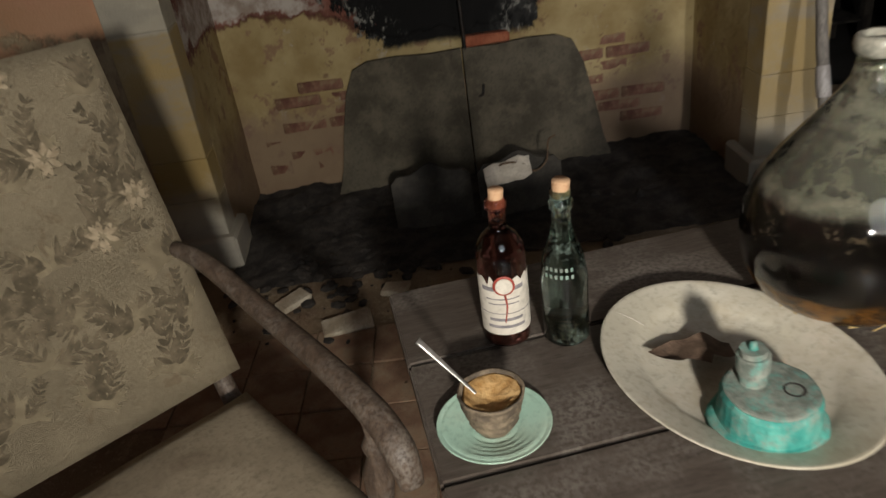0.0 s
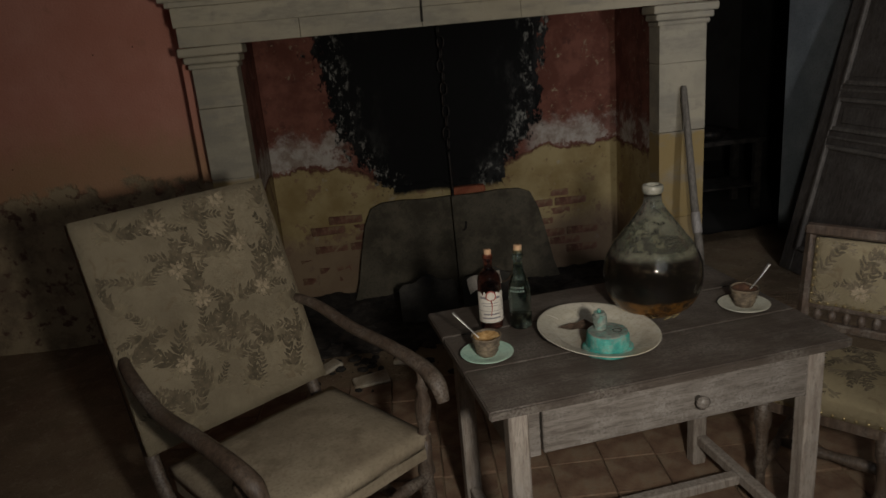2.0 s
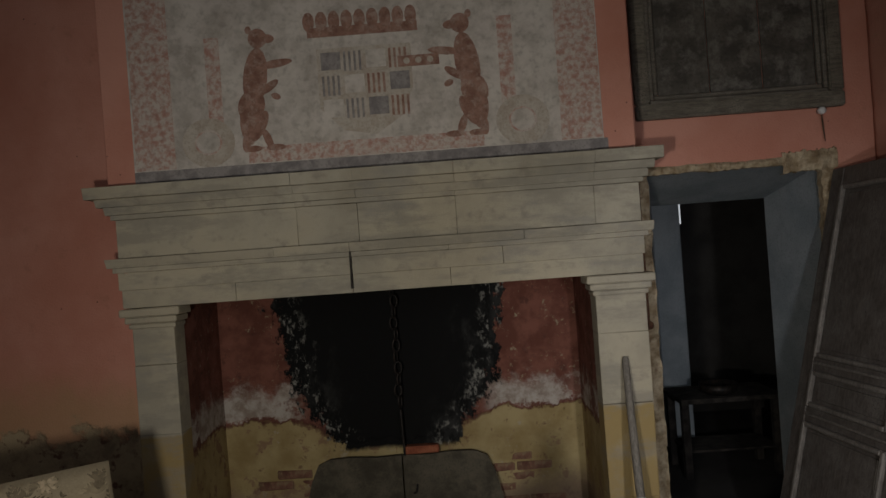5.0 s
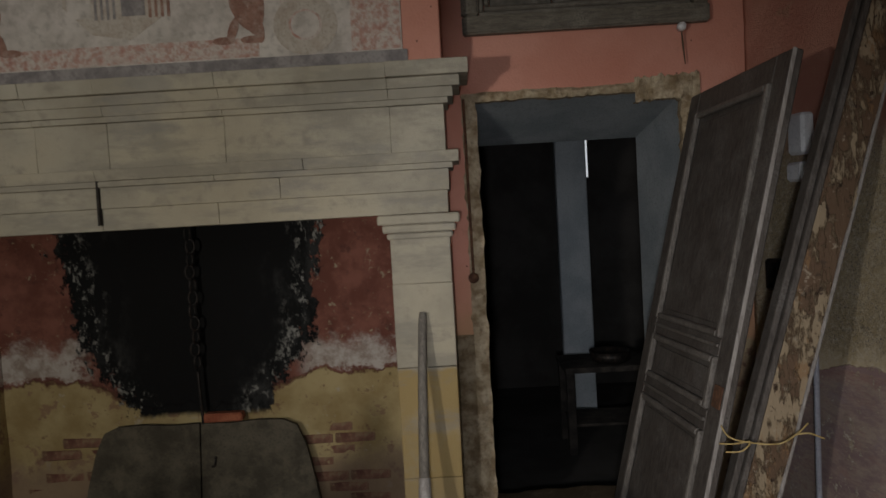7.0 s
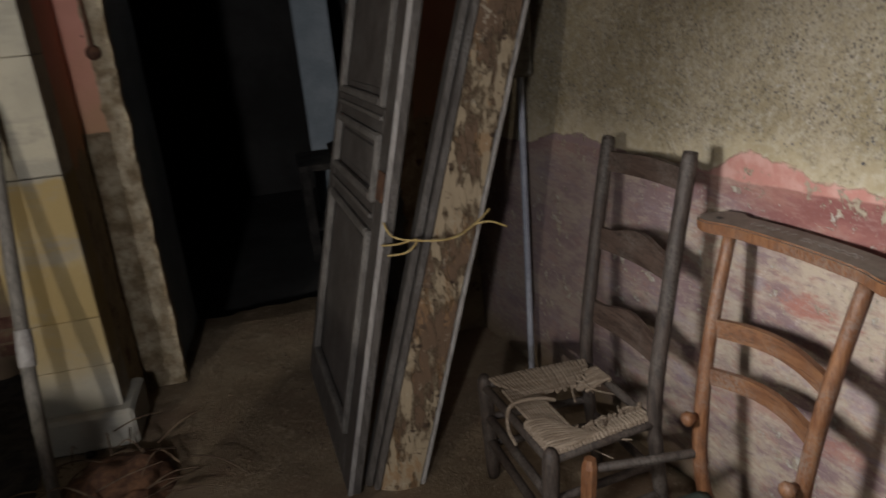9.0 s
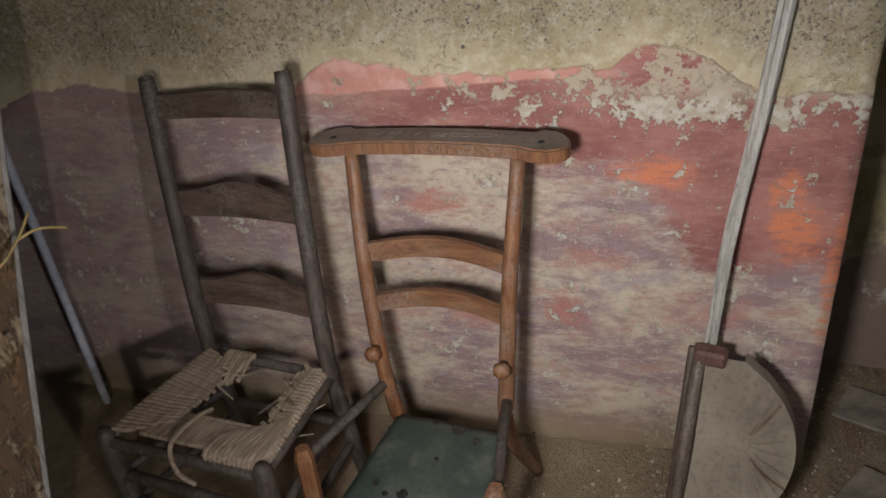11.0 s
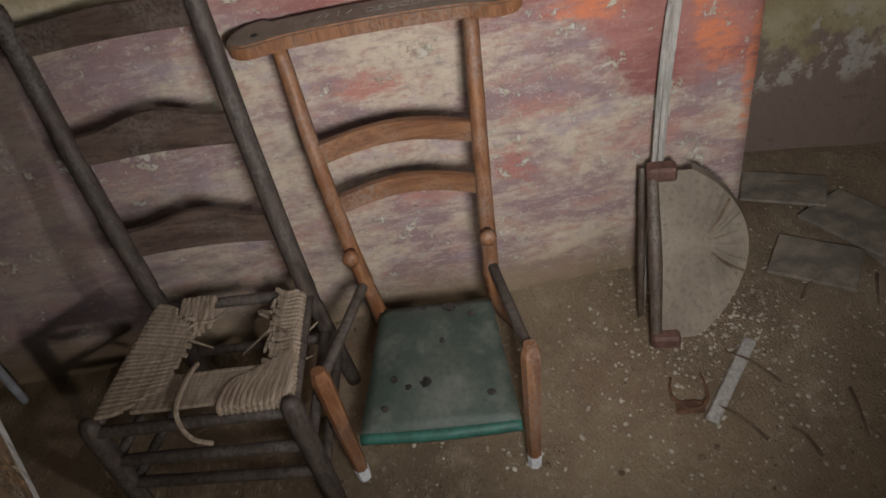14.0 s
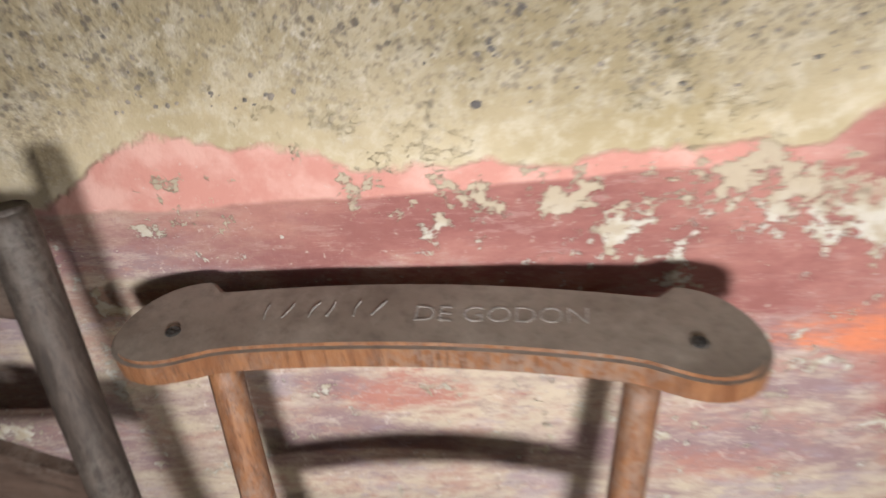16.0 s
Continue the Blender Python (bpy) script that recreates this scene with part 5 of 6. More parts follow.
part("ribbon", sweep(bmesh.new(), [(0.0368 * math.cos(a), 0.0368 * math.sin(a), 0.098), (0.0368 * math.cos(a + 0.06), 0.0368 * math.sin(a + 0.06), 0.075), (0.0368 * math.cos(a - 0.05), 0.0368 * math.sin(a - 0.05), 0.048)], [0.0018, 0.0014, 0.0008], 5), SEAL, red)
green = bottle("lemonade_bottle", "slim dark green glass bottle with a cork", 0.834, 1.222, [(0, 0.027), (0.02, 0.032), (0.03, 0.033), (0.46, 0.033), (0.58, 0.029), (0.72, 0.017), (0.80, 0.0135), (0.88, 0.0125), (0.89, 0.0165), (0.93, 0.017), (0.94, 0.014), (1, 0.014)], GLASS_GREEN, 0.238, 0.0115)
part("dregs", turned(bmesh.new(), (0, 0, 0.004), (0, 0, 0.045), [(0, 0.024), (0.1, 0.030), (1, 0.030)], 18), RESIDUE, green, "", True)
for z0 in (0.128, 0.118):
    for k in range(6):
        a = radians(-150 + 13 * k)
        part("embossed_bar", wrap(bmesh.new(), 0.0335 - (0.002 if z0 > 0.12 else 0), z0, z0 + 0.006, a, a + 0.12, 3), CRUSTED, green)

demi = thing("demijohn", "big dusty glass demijohn with dark dregs and straw", "demijohn", (1.235, 1.215, TZ + 0.0015))
body = [(0, 0.066), (0.012, 0.078), (0.045, 0.098), (0.10, 0.120), (0.17, 0.134), (0.25, 0.141), (0.32, 0.143), (0.40, 0.140), (0.48, 0.129), (0.56, 0.111), (0.64, 0.088), (0.71, 0.067), (0.77, 0.050), (0.82, 0.036), (0.86, 0.027), (0.90, 0.0245), (0.945, 0.0238)]
part("glass_body", turned(bmesh.new(), (0, 0, 0), (0, 0, 0.385), body, 48), GLASS_DEMI, demi, "", True)
part("inner_film", turned(bmesh.new(), (0, 0, 0.004), (0, 0, 0.381), [(s, max(r - 0.0035, 0.004)) for s, r in body[:-1]], 48), FILM, demi, "dust, black residue and amber dregs inside the glass", True)
part("lip", rough(turned(bmesh.new(), (0, 0, 0.360), (0, 0, 0.386), [(0, 0.0235), (0.2, 0.0285), (0.5, 0.030), (0.85, 0.0295), (1, 0.026), (0.96, 0.020), (0.3, 0.018)], 32), 0.001, 60), LIP, demi, "dusty pale glass lip", True)
for k in range(40):
    a, z = rnd.random() * 6.3, rnd.uniform(0.012, 0.05)
    r = 0.126 - 0.042 * (1 - z / 0.06)
    b, dz = a + rnd.uniform(-0.4, 0.4), rnd.uniform(-0.012, 0.012)
    part("straw", rod(bmesh.new(), (r * math.cos(a), r * math.sin(a), z), (r * math.cos(b), r * math.sin(b), max(z + dz, 0.004)), 0.0011, 0.0009, 5), STRAW, demi)

cup_outline = [(0, 0.024), (0.08, 0.0265), (0.18, 0.0285), (0.24, 0.0315), (0.30, 0.0305), (0.40, 0.0325), (0.47, 0.0358), (0.54, 0.0345), (0.64, 0.036), (0.71, 0.0392), (0.78, 0.0378), (0.88, 0.0392), (0.95, 0.0425), (1, 0.042), (1.0, 0.0385), (0.7, 0.036), (0.52, 0.034)]


def saucer_set(x, y, turn, glaze, wording, spoon_len, dregs, cup_wording):
    """A saucer, the crusty cup on it and the spoon in that."""
    sa = thing("saucer", wording, "saucer", (x, y, TZ + 0.0015))
    o = [(0, 0.036), (0.25, 0.05), (0.8, 0.0715), (1, 0.0735), (1.02, 0.072), (0.86, 0.068)] + [(0.84 - 0.07 * k + (0.20 if k % 2 else 0), 0.066 - 0.0042 * k) for k in range(10)] + [(0.3, 0.022), (0.3, 0.0)]
    part("dish", turned(bmesh.new(), (0, 0, 0), (0, 0, 0.013), o, 40), glaze, sa, "", True)
    cup = thing("cup", cup_wording, "cup", (x, y, TZ + 0.006), turn)
    part("cup_body", rough(turned(bmesh.new(), (0, 0, 0), (0, 0, 0.058), cup_outline, 26), 0.0022, 60), CLAY, cup, "", True)
    part("dried_coffee", rough(turned(bmesh.new(), (0, 0, 0.036), (0, 0, 0.0545), [(0, 0.033), (0.9, 0.0375), (1, 0.033), (0.65, 0.024), (0.5, 0.0)], 20), 0.004, 70), dregs, cup, "dried crust", True)
    sp = thing("teaspoon", "dull pewter spoon standing in the cup", "spoon", (x, y, TZ + 0.045), turn)
    part("handle", sweep(bmesh.new(), [(0.012, 0.0, 0.0), (0.035, 0.0, 0.022), (0.06, 0, 0.045), (spoon_len, 0, 0.075)], [0.0028, 0.0028, 0.004, 0.0062], 8, 0.4), SPOON, sp, "", True)
    bm = bmesh.new()
    bmesh.ops.create_uvsphere(bm, u_segments=14, v_segments=8, radius=0.013)
    for v in bm.verts:
        v.co = V(v.co.x * 1.4 + 0.002, v.co.y, v.co.z * 0.28 - 0.003)
    part("bowl", bm, SPOON, sp, "", True)


saucer_set(0.702, 1.055, 150, MINT, "mint-green ribbed saucer on the table", 0.092, CRUST, "crusty brown earthenware cup with dried orange dregs")
saucer_set(1.49, 1.155, 12, simple("pale_glaze", (0.45, 0.45, 0.38), (0.54, 0.54, 0.46), 6, 0.3, 0.0004, dust=(0.4, 0.38, 0.3)), "pale grey-green saucer at the table's end", 0.085, RUST, "crusty brown earthenware cup with dark brown dregs")

platter = thing("platter", "large oval cream faience platter with a hairline crack", "platter", (1.022, 1.088, TZ + 0.0015), -74)
bm = turned(bmesh.new(), (0, 0, 0), (0, 0, 0.026), [(0, 0.60), (0.1, 0.66), (0.55, 0.76), (0.85, 0.97), (1.0, 1.0), (1.04, 0.99), (0.97, 0.965), (0.72, 0.77), (0.42, 0.70), (0.22, 0.64), (0.2, 0.0)], 56)
for v in bm.verts:
    v.co.x, v.co.y = v.co.x * 0.198, v.co.y * 0.157
part("dish", bm, PORCELAIN, platter, "", True)
part("crack", sweep(bmesh.new(), [(-0.17, -0.072, 0.0245), (-0.148, -0.058, 0.021), (-0.128, -0.048, 0.0165)], [0.0008] * 3, 5), PAPER, platter)
flask = thing("oil_lamp_burner", "squat verdigris copper vessel with a corroded filler cap", "copper vessel", (1.018, 0.985, TZ + 0.0075), 20)
part("base_rim", rough(turned(bmesh.new(), (0, 0, 0), (0, 0, 0.016), [(0, 0.064), (0.3, 0.067), (0.8, 0.066), (1, 0.06)], 34), 0.003, 30), VERDIGRIS, flask, "", True)
part("drum", rough(turned(bmesh.new(), (0, 0, 0.012), (0, 0, 0.054), [(0, 0.058), (0.85, 0.056), (1, 0.053), (1.0, 0.0)], 34), 0.0018, 34), VERDIGRIS, flask)
part("lid", rough(turned(bmesh.new(), (0, 0, 0.0535), (0, 0, 0.057), [(0, 0.0525), (0.7, 0.052), (1, 0.049), (1, 0.0)], 34), 0.0015, 40), CRUSTED, flask, "grey crusted top")
part("filler_neck", rough(turned(bmesh.new(), (-0.008, 0.02, 0.055), (-0.010, 0.022, 0.104), [(0, 0.018), (0.03, 0.016), (0.38, 0.016), (0.385, 0.0185), (0.42, 0.0192), (0.82, 0.0192), (0.86, 0.0182), (0.865, 0.0155), (1, 0.015), (1, 0.0)], 24), 0.0008, 60), CRUSTED, flask, "corroded screw neck")
part("wick_stub", turned(bmesh.new(), (-0.010, 0.022, 0.103), (-0.010, 0.023, 0.113), [(0, 0.006), (1, 0.004)], 8), VERDIGRIS, flask, "", True)
part("vent_hole", turned(bmesh.new(), (0.018, -0.016, 0.0562), (0.018, -0.016, 0.0585), [(0, 0.0125), (0.7, 0.0125), (0.8, 0.010), (0.3, 0.009), (0.3, 0.0)], 18), CHARCOAL_AND_SHADE, flask, "", True)
bm = bmesh.new()
bm.faces.new([bm.verts.new((u, v, 0)) for u, v in [(-0.05, -0.012), (-0.01, -0.03), (0.0, -0.018), (0.03, -0.028), (0.034, -0.008), (0.062, 0.0), (0.055, 0.024), (0.02, 0.03), (-0.02, 0.018)]])
bmesh.ops.triangulate(bm, faces=bm.faces[:])
bmesh.ops.subdivide_edges(bm, edges=bm.edges[:], cuts=3, use_grid_fill=True)
for v in bm.verts:
    v.co.z = 0.010 + 0.012 * noise.noise(v.co * 28) + 1.2 * v.co.y ** 2 * 4
ob = tagged(link("dry_leaf", bm, DRY_LEAF, True), "curled dry brown leaf lying on the platter", "leaf")
ob.matrix_world = pose(0.975, 1.125, TZ + 0.012, 0, 0, -20)

# ---- small upholstered chair at the table ----
ch = thing("side_chair", "dark wooden side chair with brass-nailed tapestry back and seat", "chair", (1.865, 1.22, 0), -48)
ch.scale = (0.91, 1, 1)
for sx in (-1, 1):
    part("back_post", sweep(bmesh.new(), [(sx * 0.20, 0.215, 0.0), (sx * 0.20, 0.20, 0.42), (sx * 0.205, 0.28, 0.815)], [0.021, 0.022, 0.018], 4), DARK_WOOD, ch)
    part("front_leg", turned(bmesh.new(), (sx * 0.19, -0.19, 0.0), (sx * 0.19, -0.19, 0.38), [(0, 0.02), (0.08, 0.026), (0.14, 0.017), (0.3, 0.017), (0.36, 0.026), (0.44, 0.018), (0.7, 0.022), (0.76, 0.03), (1, 0.03)]), DARK_WOOD, ch, "", True)
    part("side_stretcher", turned(bmesh.new(), (sx * 0.19, -0.19, 0.12), (sx * 0.20, 0.205, 0.12), [(0, 0.016), (0.3, 0.02), (0.5, 0.014), (0.7, 0.02), (1, 0.016)]), DARK_WOOD, ch, "", True)
part("cross_stretcher", turned(bmesh.new(), (-0.195, 0.0, 0.12), (0.195, 0.0, 0.12), [(0, 0.014), (0.3, 0.022), (0.5, 0.016), (0.7, 0.022), (1, 0.014)]), DARK_WOOD, ch, "", True)
ct, cb = V(0, 0.274, 0.80), V(0, 0.236, 0.56)
cu = (ct - cb).normalized()
panel_at = axes(cb, V(1, 0, 0), -V(1, 0, 0).cross(cu), cu)
part("top_rail", boxes(((-0.225, 0.256, 0.80), (0.225, 0.302, 0.835)), bevel=0.008), DARK_WOOD, ch)
part("lower_rail", boxes(((-0.185, 0.203, 0.475), (0.185, 0.233, 0.505)), ((-0.185, 0.218, 0.545), (0.185, 0.248, 0.565)), bevel=0.005), DARK_WOOD, ch)
for k in range(7):
    part("small_spindle", turned(bmesh.new(), (-0.15 + 0.05 * k, 0.220, 0.503), (-0.15 + 0.05 * k, 0.231, 0.548), [(0, 0.008), (0.4, 0.015), (0.6, 0.015), (1, 0.008)], 8), DARK_WOOD, ch, "", True)
panel = part("back_panel", cushion(bmesh.new(), panel_at, 0.365, 0.235, 0.03, 12, 10, 0.012), CLOTH_BACK, ch, "worn yellowish tapestry back panel", True)
spray(panel, panel_at, 0.365, 0.235, 0.03, 0.012, 5, 11)
cseat_at = axes(V(0, 0.205, 0.41), V(1, 0, 0), V(0, 0, -1), V(0, -1, 0))
cseat = part("seat", cushion(bmesh.new(), cseat_at, 0.43, 0.42, 0.05, 16, 16, 0.032), CLOTH_BACK, ch, "worn tapestry seat", True)
spray(cseat, cseat_at, 0.43, 0.42, 0.05, 0.032, 9, 9)
part("seat_rail", boxes(((-0.205, -0.21, 0.345), (0.205, -0.18, 0.392)), ((-0.205, 0.18, 0.345), (0.205, 0.205, 0.392)), ((-0.21, -0.18, 0.345), (-0.185, 0.18, 0.392)), ((0.185, -0.18, 0.345), (0.21, 0.18, 0.392)), bevel=0.004), DARK_WOOD, ch)
nails = []
for k in range(13):
    s = k / 12
    nails += [panel_at @ V(-0.175 + 0.35 * s, -0.017, 0.008), V(-0.21 + 0.42 * s, -0.214, 0.393)]
    nails += [V(sx * 0.214, -0.21 + 0.41 * s, 0.393) for sx in (-1, 1)]
    if k < 9:
        nails += [panel_at @ V(sx * 0.176, -0.017, 0.01 + 0.22 * k / 8) for sx in (-1, 1)]
for p in nails:
    bm = bmesh.new()
    bmesh.ops.create_uvsphere(bm, u_segments=8, v_segments=5, radius=0.006)
    for v in bm.verts:
        v.co += p
    part("nail", bm, BRASS, ch, "", True)

# ---- loose door leaf, plank and broom by the east wall ----
leaf = thing("door_leaf", "old grey panelled door leaf leaning off its hinges", "door", (2.97, 2.41, 0.0))
tall_axis = V(0.50, 0.03, 2.07).normalized()
wide = V(-0.06, 0.86, -0.018).normalized()
thick = wide.cross(tall_axis)
leaf_at = axes(V(0, 0, 0.006), wide, -thick, tall_axis)
LW, LH = 0.87, 2.14


def slab(lo, hi, bevel=0.004):
    """A piece of the leaf: across, deep, along."""
    bm = boxes(((lo[0], -hi[1], lo[2]), (hi[0], -lo[1], hi[2])), bevel=bevel)
    bm.transform(leaf_at)
    return bm


for a, b in ((0.0, 0.105), (LW - 0.105, LW)):
    part("stile", slab((a, -0.020, 0), (b, 0.020, LH), 0.005), DOOR_WOOD, leaf)
for a, b in ((0, 0.14), (0.78, 0.86), (1.05, 1.12), (LH - 0.10, LH)):
    part("rail", slab((0.107, -0.019, a), (LW - 0.107, 0.019, b)), DOOR_WOOD, leaf)
for a, b in ((0.14, 0.78), (0.86, 1.05), (1.12, LH - 0.10)):
    part("panel", slab((0.107, -0.006, a), (LW - 0.107, 0.006, b), 0.001), DOOR_WOOD, leaf)
    part("raised_field", slab((0.165, -0.013, a + 0.045), (LW - 0.165, -0.006, b - 0.045), 0.005), DOOR_WOOD, leaf)
    bm = bmesh.new()
    for lo, hi in (((0.107, -0.034, a), (0.135, -0.008, b)), ((LW - 0.135, -0.034, a), (LW - 0.107, -0.008, b)), ((0.137, -0.034, a), (LW - 0.137, -0.008, a + 0.026)), ((0.137, -0.034, b - 0.026), (LW - 0.137, -0.008, b))):
        box(bm, (lo[0], -hi[1], lo[2]), (hi[0], -lo[1], hi[2]), 0.006)
    bm.transform(leaf_at)
    part("moulding", bm, MOULD_WOOD, leaf)
for z0 in (0.815, 1.085):
    part("bead", slab((0.11, -0.030, z0), (LW - 0.11, -0.019, z0 + 0.014), 0.003), MOULD_WOOD, leaf)
part("worn_edge", slab((-0.004, -0.021, 0.0), (-0.0005, -0.007, LH), 0.001), PALE_EDGE, leaf, "pale worn edge")
part("lock_plate", slab((0.01, -0.026, 0.88), (0.075, -0.020, 0.96), 0.002), RUST, leaf, "rusty lock plate")

plank = thing("door_jamb_plank", "thick door jamb timber with brown and cream paint flaking off", "timber", (3.05, 2.43, 0))
pa = V(0.685, 0.10, 2.17).normalized()
pw = V(0.98, -0.05, -0.3)
pw = (pw - pa * pw.dot(pa)).normalized()
pt = pa.cross(pw)
plank_at = axes(V(0, 0, 0.012), pw, pt, pa)
m = Mat("stripped_brown_cream_paint")
v = m.scaled(1, 1, 0.35)
c = m.mix(m.step(m.noise(9, 8, 0.75, v), 0.46, 0.53), (0.12, 0.075, 0.046), (0.30, 0.235, 0.155))
c = m.mix(m.step(m.noise(14, 8, 0.75, v), 0.55, 0.60, 0, 0.7), c, (0.25, 0.145, 0.07))
c = m.mix(m.step(m.noise(22, 8, 0.78), 0.57, 0.62, 0, 0.7), c, (0.37, 0.32, 0.245))
c = m.mix(m.step(m.noise(30, 5), 0.6, 0.66), c, (0.07, 0.045, 0.03))
STRIPPED = m.done(c, 0.7, m.calc("ADD", m.noise(30, 7, 0.7, v), m.step(m.noise(9, 8, 0.75, v), 0.46, 0.53)), 0.006, 0, 0.3)
bm = bmesh.new()
for k in range(24):
    z0 = 2.38 * k / 24
    w = 0.112 + 0.006 * noise.noise((k * 0.6, 2, 2))
    box(bm, (0.0, -0.03, z0), (w, 0.06, z0 + 2.38 / 24), 0)
bmesh.ops.remove_doubles(bm, verts=bm.verts[:], dist=0.002)
bm.transform(plank_at)
part("timber_face", rough(rough(bm, 0.003, 16), 0.004, 5), STRIPPED, plank)
for a, b, d in ((-0.022, -0.002, -0.038), (-0.046, -0.024, -0.020), (0.116, 0.130, -0.024)):
    bm = boxes(((a, d, 0.0), (b, 0.05, 2.36)), bevel=0.004)
    bm.transform(plank_at)
    part("moulded_edge", rough(bm, 0.002, 12, a), DOOR_WOOD if a < 0 else PALE_EDGE, plank)
tie = thing("straw_tie", "frayed yellow string tying door leaf and timber", "string", (3.195, 2.39, 0.79))
loops = [[(-0.045, 0.02, 0.03), (-0.03, -0.015, 0.0), (0.03, -0.035, -0.015), (0.12, -0.045, -0.02), (0.19, -0.02, 0.0), (0.24, 0.0, 0.03)], [(-0.06, 0.0, -0.025), (-0.02, -0.025, -0.02), (0.03, -0.035, -0.012), (0.0, -0.04, -0.04), (-0.05, -0.03, -0.045)], [(0.19, -0.02, 0.0), (0.23, -0.03, 0.005), (0.27, -0.05, -0.01)]]
for pts in loops:
    part("strand", sweep(bmesh.new(), pts, [0.0028] * len(pts), 6), STRAW, tie, "", True)
broom = thing("broom", "pale blue-grey broom handle leaning upside down on the wall", "broom", (3.69, 2.86, 0))
part("handle", rod(bmesh.new(), (0, 0, 0.002), (0.02, 0.02, 1.12), 0.0115, 0.0115), BLUE_PIPE, broom, "", True)
bm = boxes(((-0.03, -0.02, 1.10), (0.05, 0.03, 1.42)), bevel=0.01)
part("head", rough(bm, 0.006, 16), PANEL_WOOD, broom, "weathered wooden head")
for s, h0, h1, mat_, nm, lab in ((0.40, 1.76, 1.93, WHITE_PAINT, "meter_box", "white plastic electric box on the wall"), (0.385, 1.65, 1.73, WHITE_PAINT, "switch_box", "small round white switch on the wall"), (0.215, 1.18, 1.32, IRON, "fuse_box", "small black electric box on the wall")):
    p = EAST_A + along * s
    bm = boxes(((-0.05, -0.05, 0), (0.05, 0.012, h1 - h0)), bevel=0.012)
    ob = tagged(link(nm, bm, mat_), lab, "electric box")
    ob.matrix_world = axes(V(p.x, p.y, h0), along, out, V(0, 0, 1))
wire = thing("hanging_wire", "rusty bolt with a wire down the wall beside the doorway", "wire", (2.352, 3.37, 1.29))
part("bolt", turned(bmesh.new(), (0, 0.02, 0), (0, -0.05, 0), [(0, 0.022), (0.5, 0.026), (0.8, 0.022), (1, 0.012)]), RUST, wire, "", True)
part("rod", rod(bmesh.new(), (0.0, -0.018, 0.0), (-0.005, -0.012, 0.84), 0.007), RUST, wire, "", True)
hook = thing("wall_hook", "small porcelain knob with a dangling wire", "hook", (3.37, 3.36, 2.40))
part("knob", turned(bmesh.new(), (0, 0.01, 0), (0, -0.045, 0), [(0, 0.014), (0.4, 0.014), (0.6, 0.022), (1, 0.016)]), WHITE_PAINT, hook, "", True)
part("wire", sweep(bmesh.new(), [(0, -0.02, -0.01), (0.004, -0.02, -0.08), (0.012, -0.018, -0.17)], [0.003, 0.0045, 0.002], 6), TWIG, hook, "", True)
work = thing("workbench", "cluttered wooden bench in the back room, coloured near-black as unlit", "bench", (3.3, 5.3, -0.178))
# The bench is wood; its near-black colour puts in the room's darkness.
part("top", boxes(((-0.3, -0.25, 0.60), (0.5, 0.25, 0.64)), bevel=0.004), CHARCOAL_AND_SHADE, work)
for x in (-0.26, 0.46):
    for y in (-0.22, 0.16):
        part("leg", boxes(((x - 0.03, y, 0), (x + 0.03, y + 0.06, 0.6)), bevel=0.004), CHARCOAL_AND_SHADE, work)
part("shelf", boxes(((-0.26, -0.2, 0.2), (0.46, 0.2, 0.22)), bevel=0.004), CHARCOAL_AND_SHADE, work)
pan = thing("iron_pan", "black iron pan on the bench", "pan", (3.35, 5.2, 0.4635))
part("bowl", turned(bmesh.new(), (0, 0, 0), (0, 0, 0.09), [(0, 0.10), (0.3, 0.14), (1, 0.15), (0.95, 0.14), (0.2, 0.1), (0.2, 0)], 24), IRON, pan, "", True)

# ---- ladder-back chair with a broken rush seat ----
O = V(3.5, 2.15, 0)
lad = thing("ladder_back_chair", "dark ladder-back chair with a torn rush seat", "chair", O)


def L(x, y, z):
    return V(x, y, z) - O


tops = [L(3.777, 2.388, 0.942), L(3.812, 2.047, 0.956)]
seatb = [L(3.665, 2.308, 0.36), L(3.702, 1.992, 0.35)]
footb = [L(3.70, 2.32, 0.0), L(3.735, 1.98, 0.0)]
frontt = [L(3.368, 2.330, 0.362), L(3.418, 1.958, 0.352)]
footf = [L(3.385, 2.365, 0.0), L(3.402, 1.945, 0.0)]
for k in (0, 1):
    part("back_post", sweep(bmesh.new(), [footb[k], seatb[k], (seatb[k] + tops[k]) / 2 + V(-0.008, 0, 0), tops[k], tops[k] + V(0.002, 0, 0.018)], [0.017, 0.020, 0.019, 0.019, 0.012], 10), LADDER_WOOD, lad, "", True)
    part("front_leg", turned(bmesh.new(), footf[k], frontt[k], [(0, 0.016), (0.08, 0.02), (0.5, 0.021), (0.9, 0.021), (0.96, 0.019), (1, 0.011)]), LADDER_WOOD, lad, "", True)


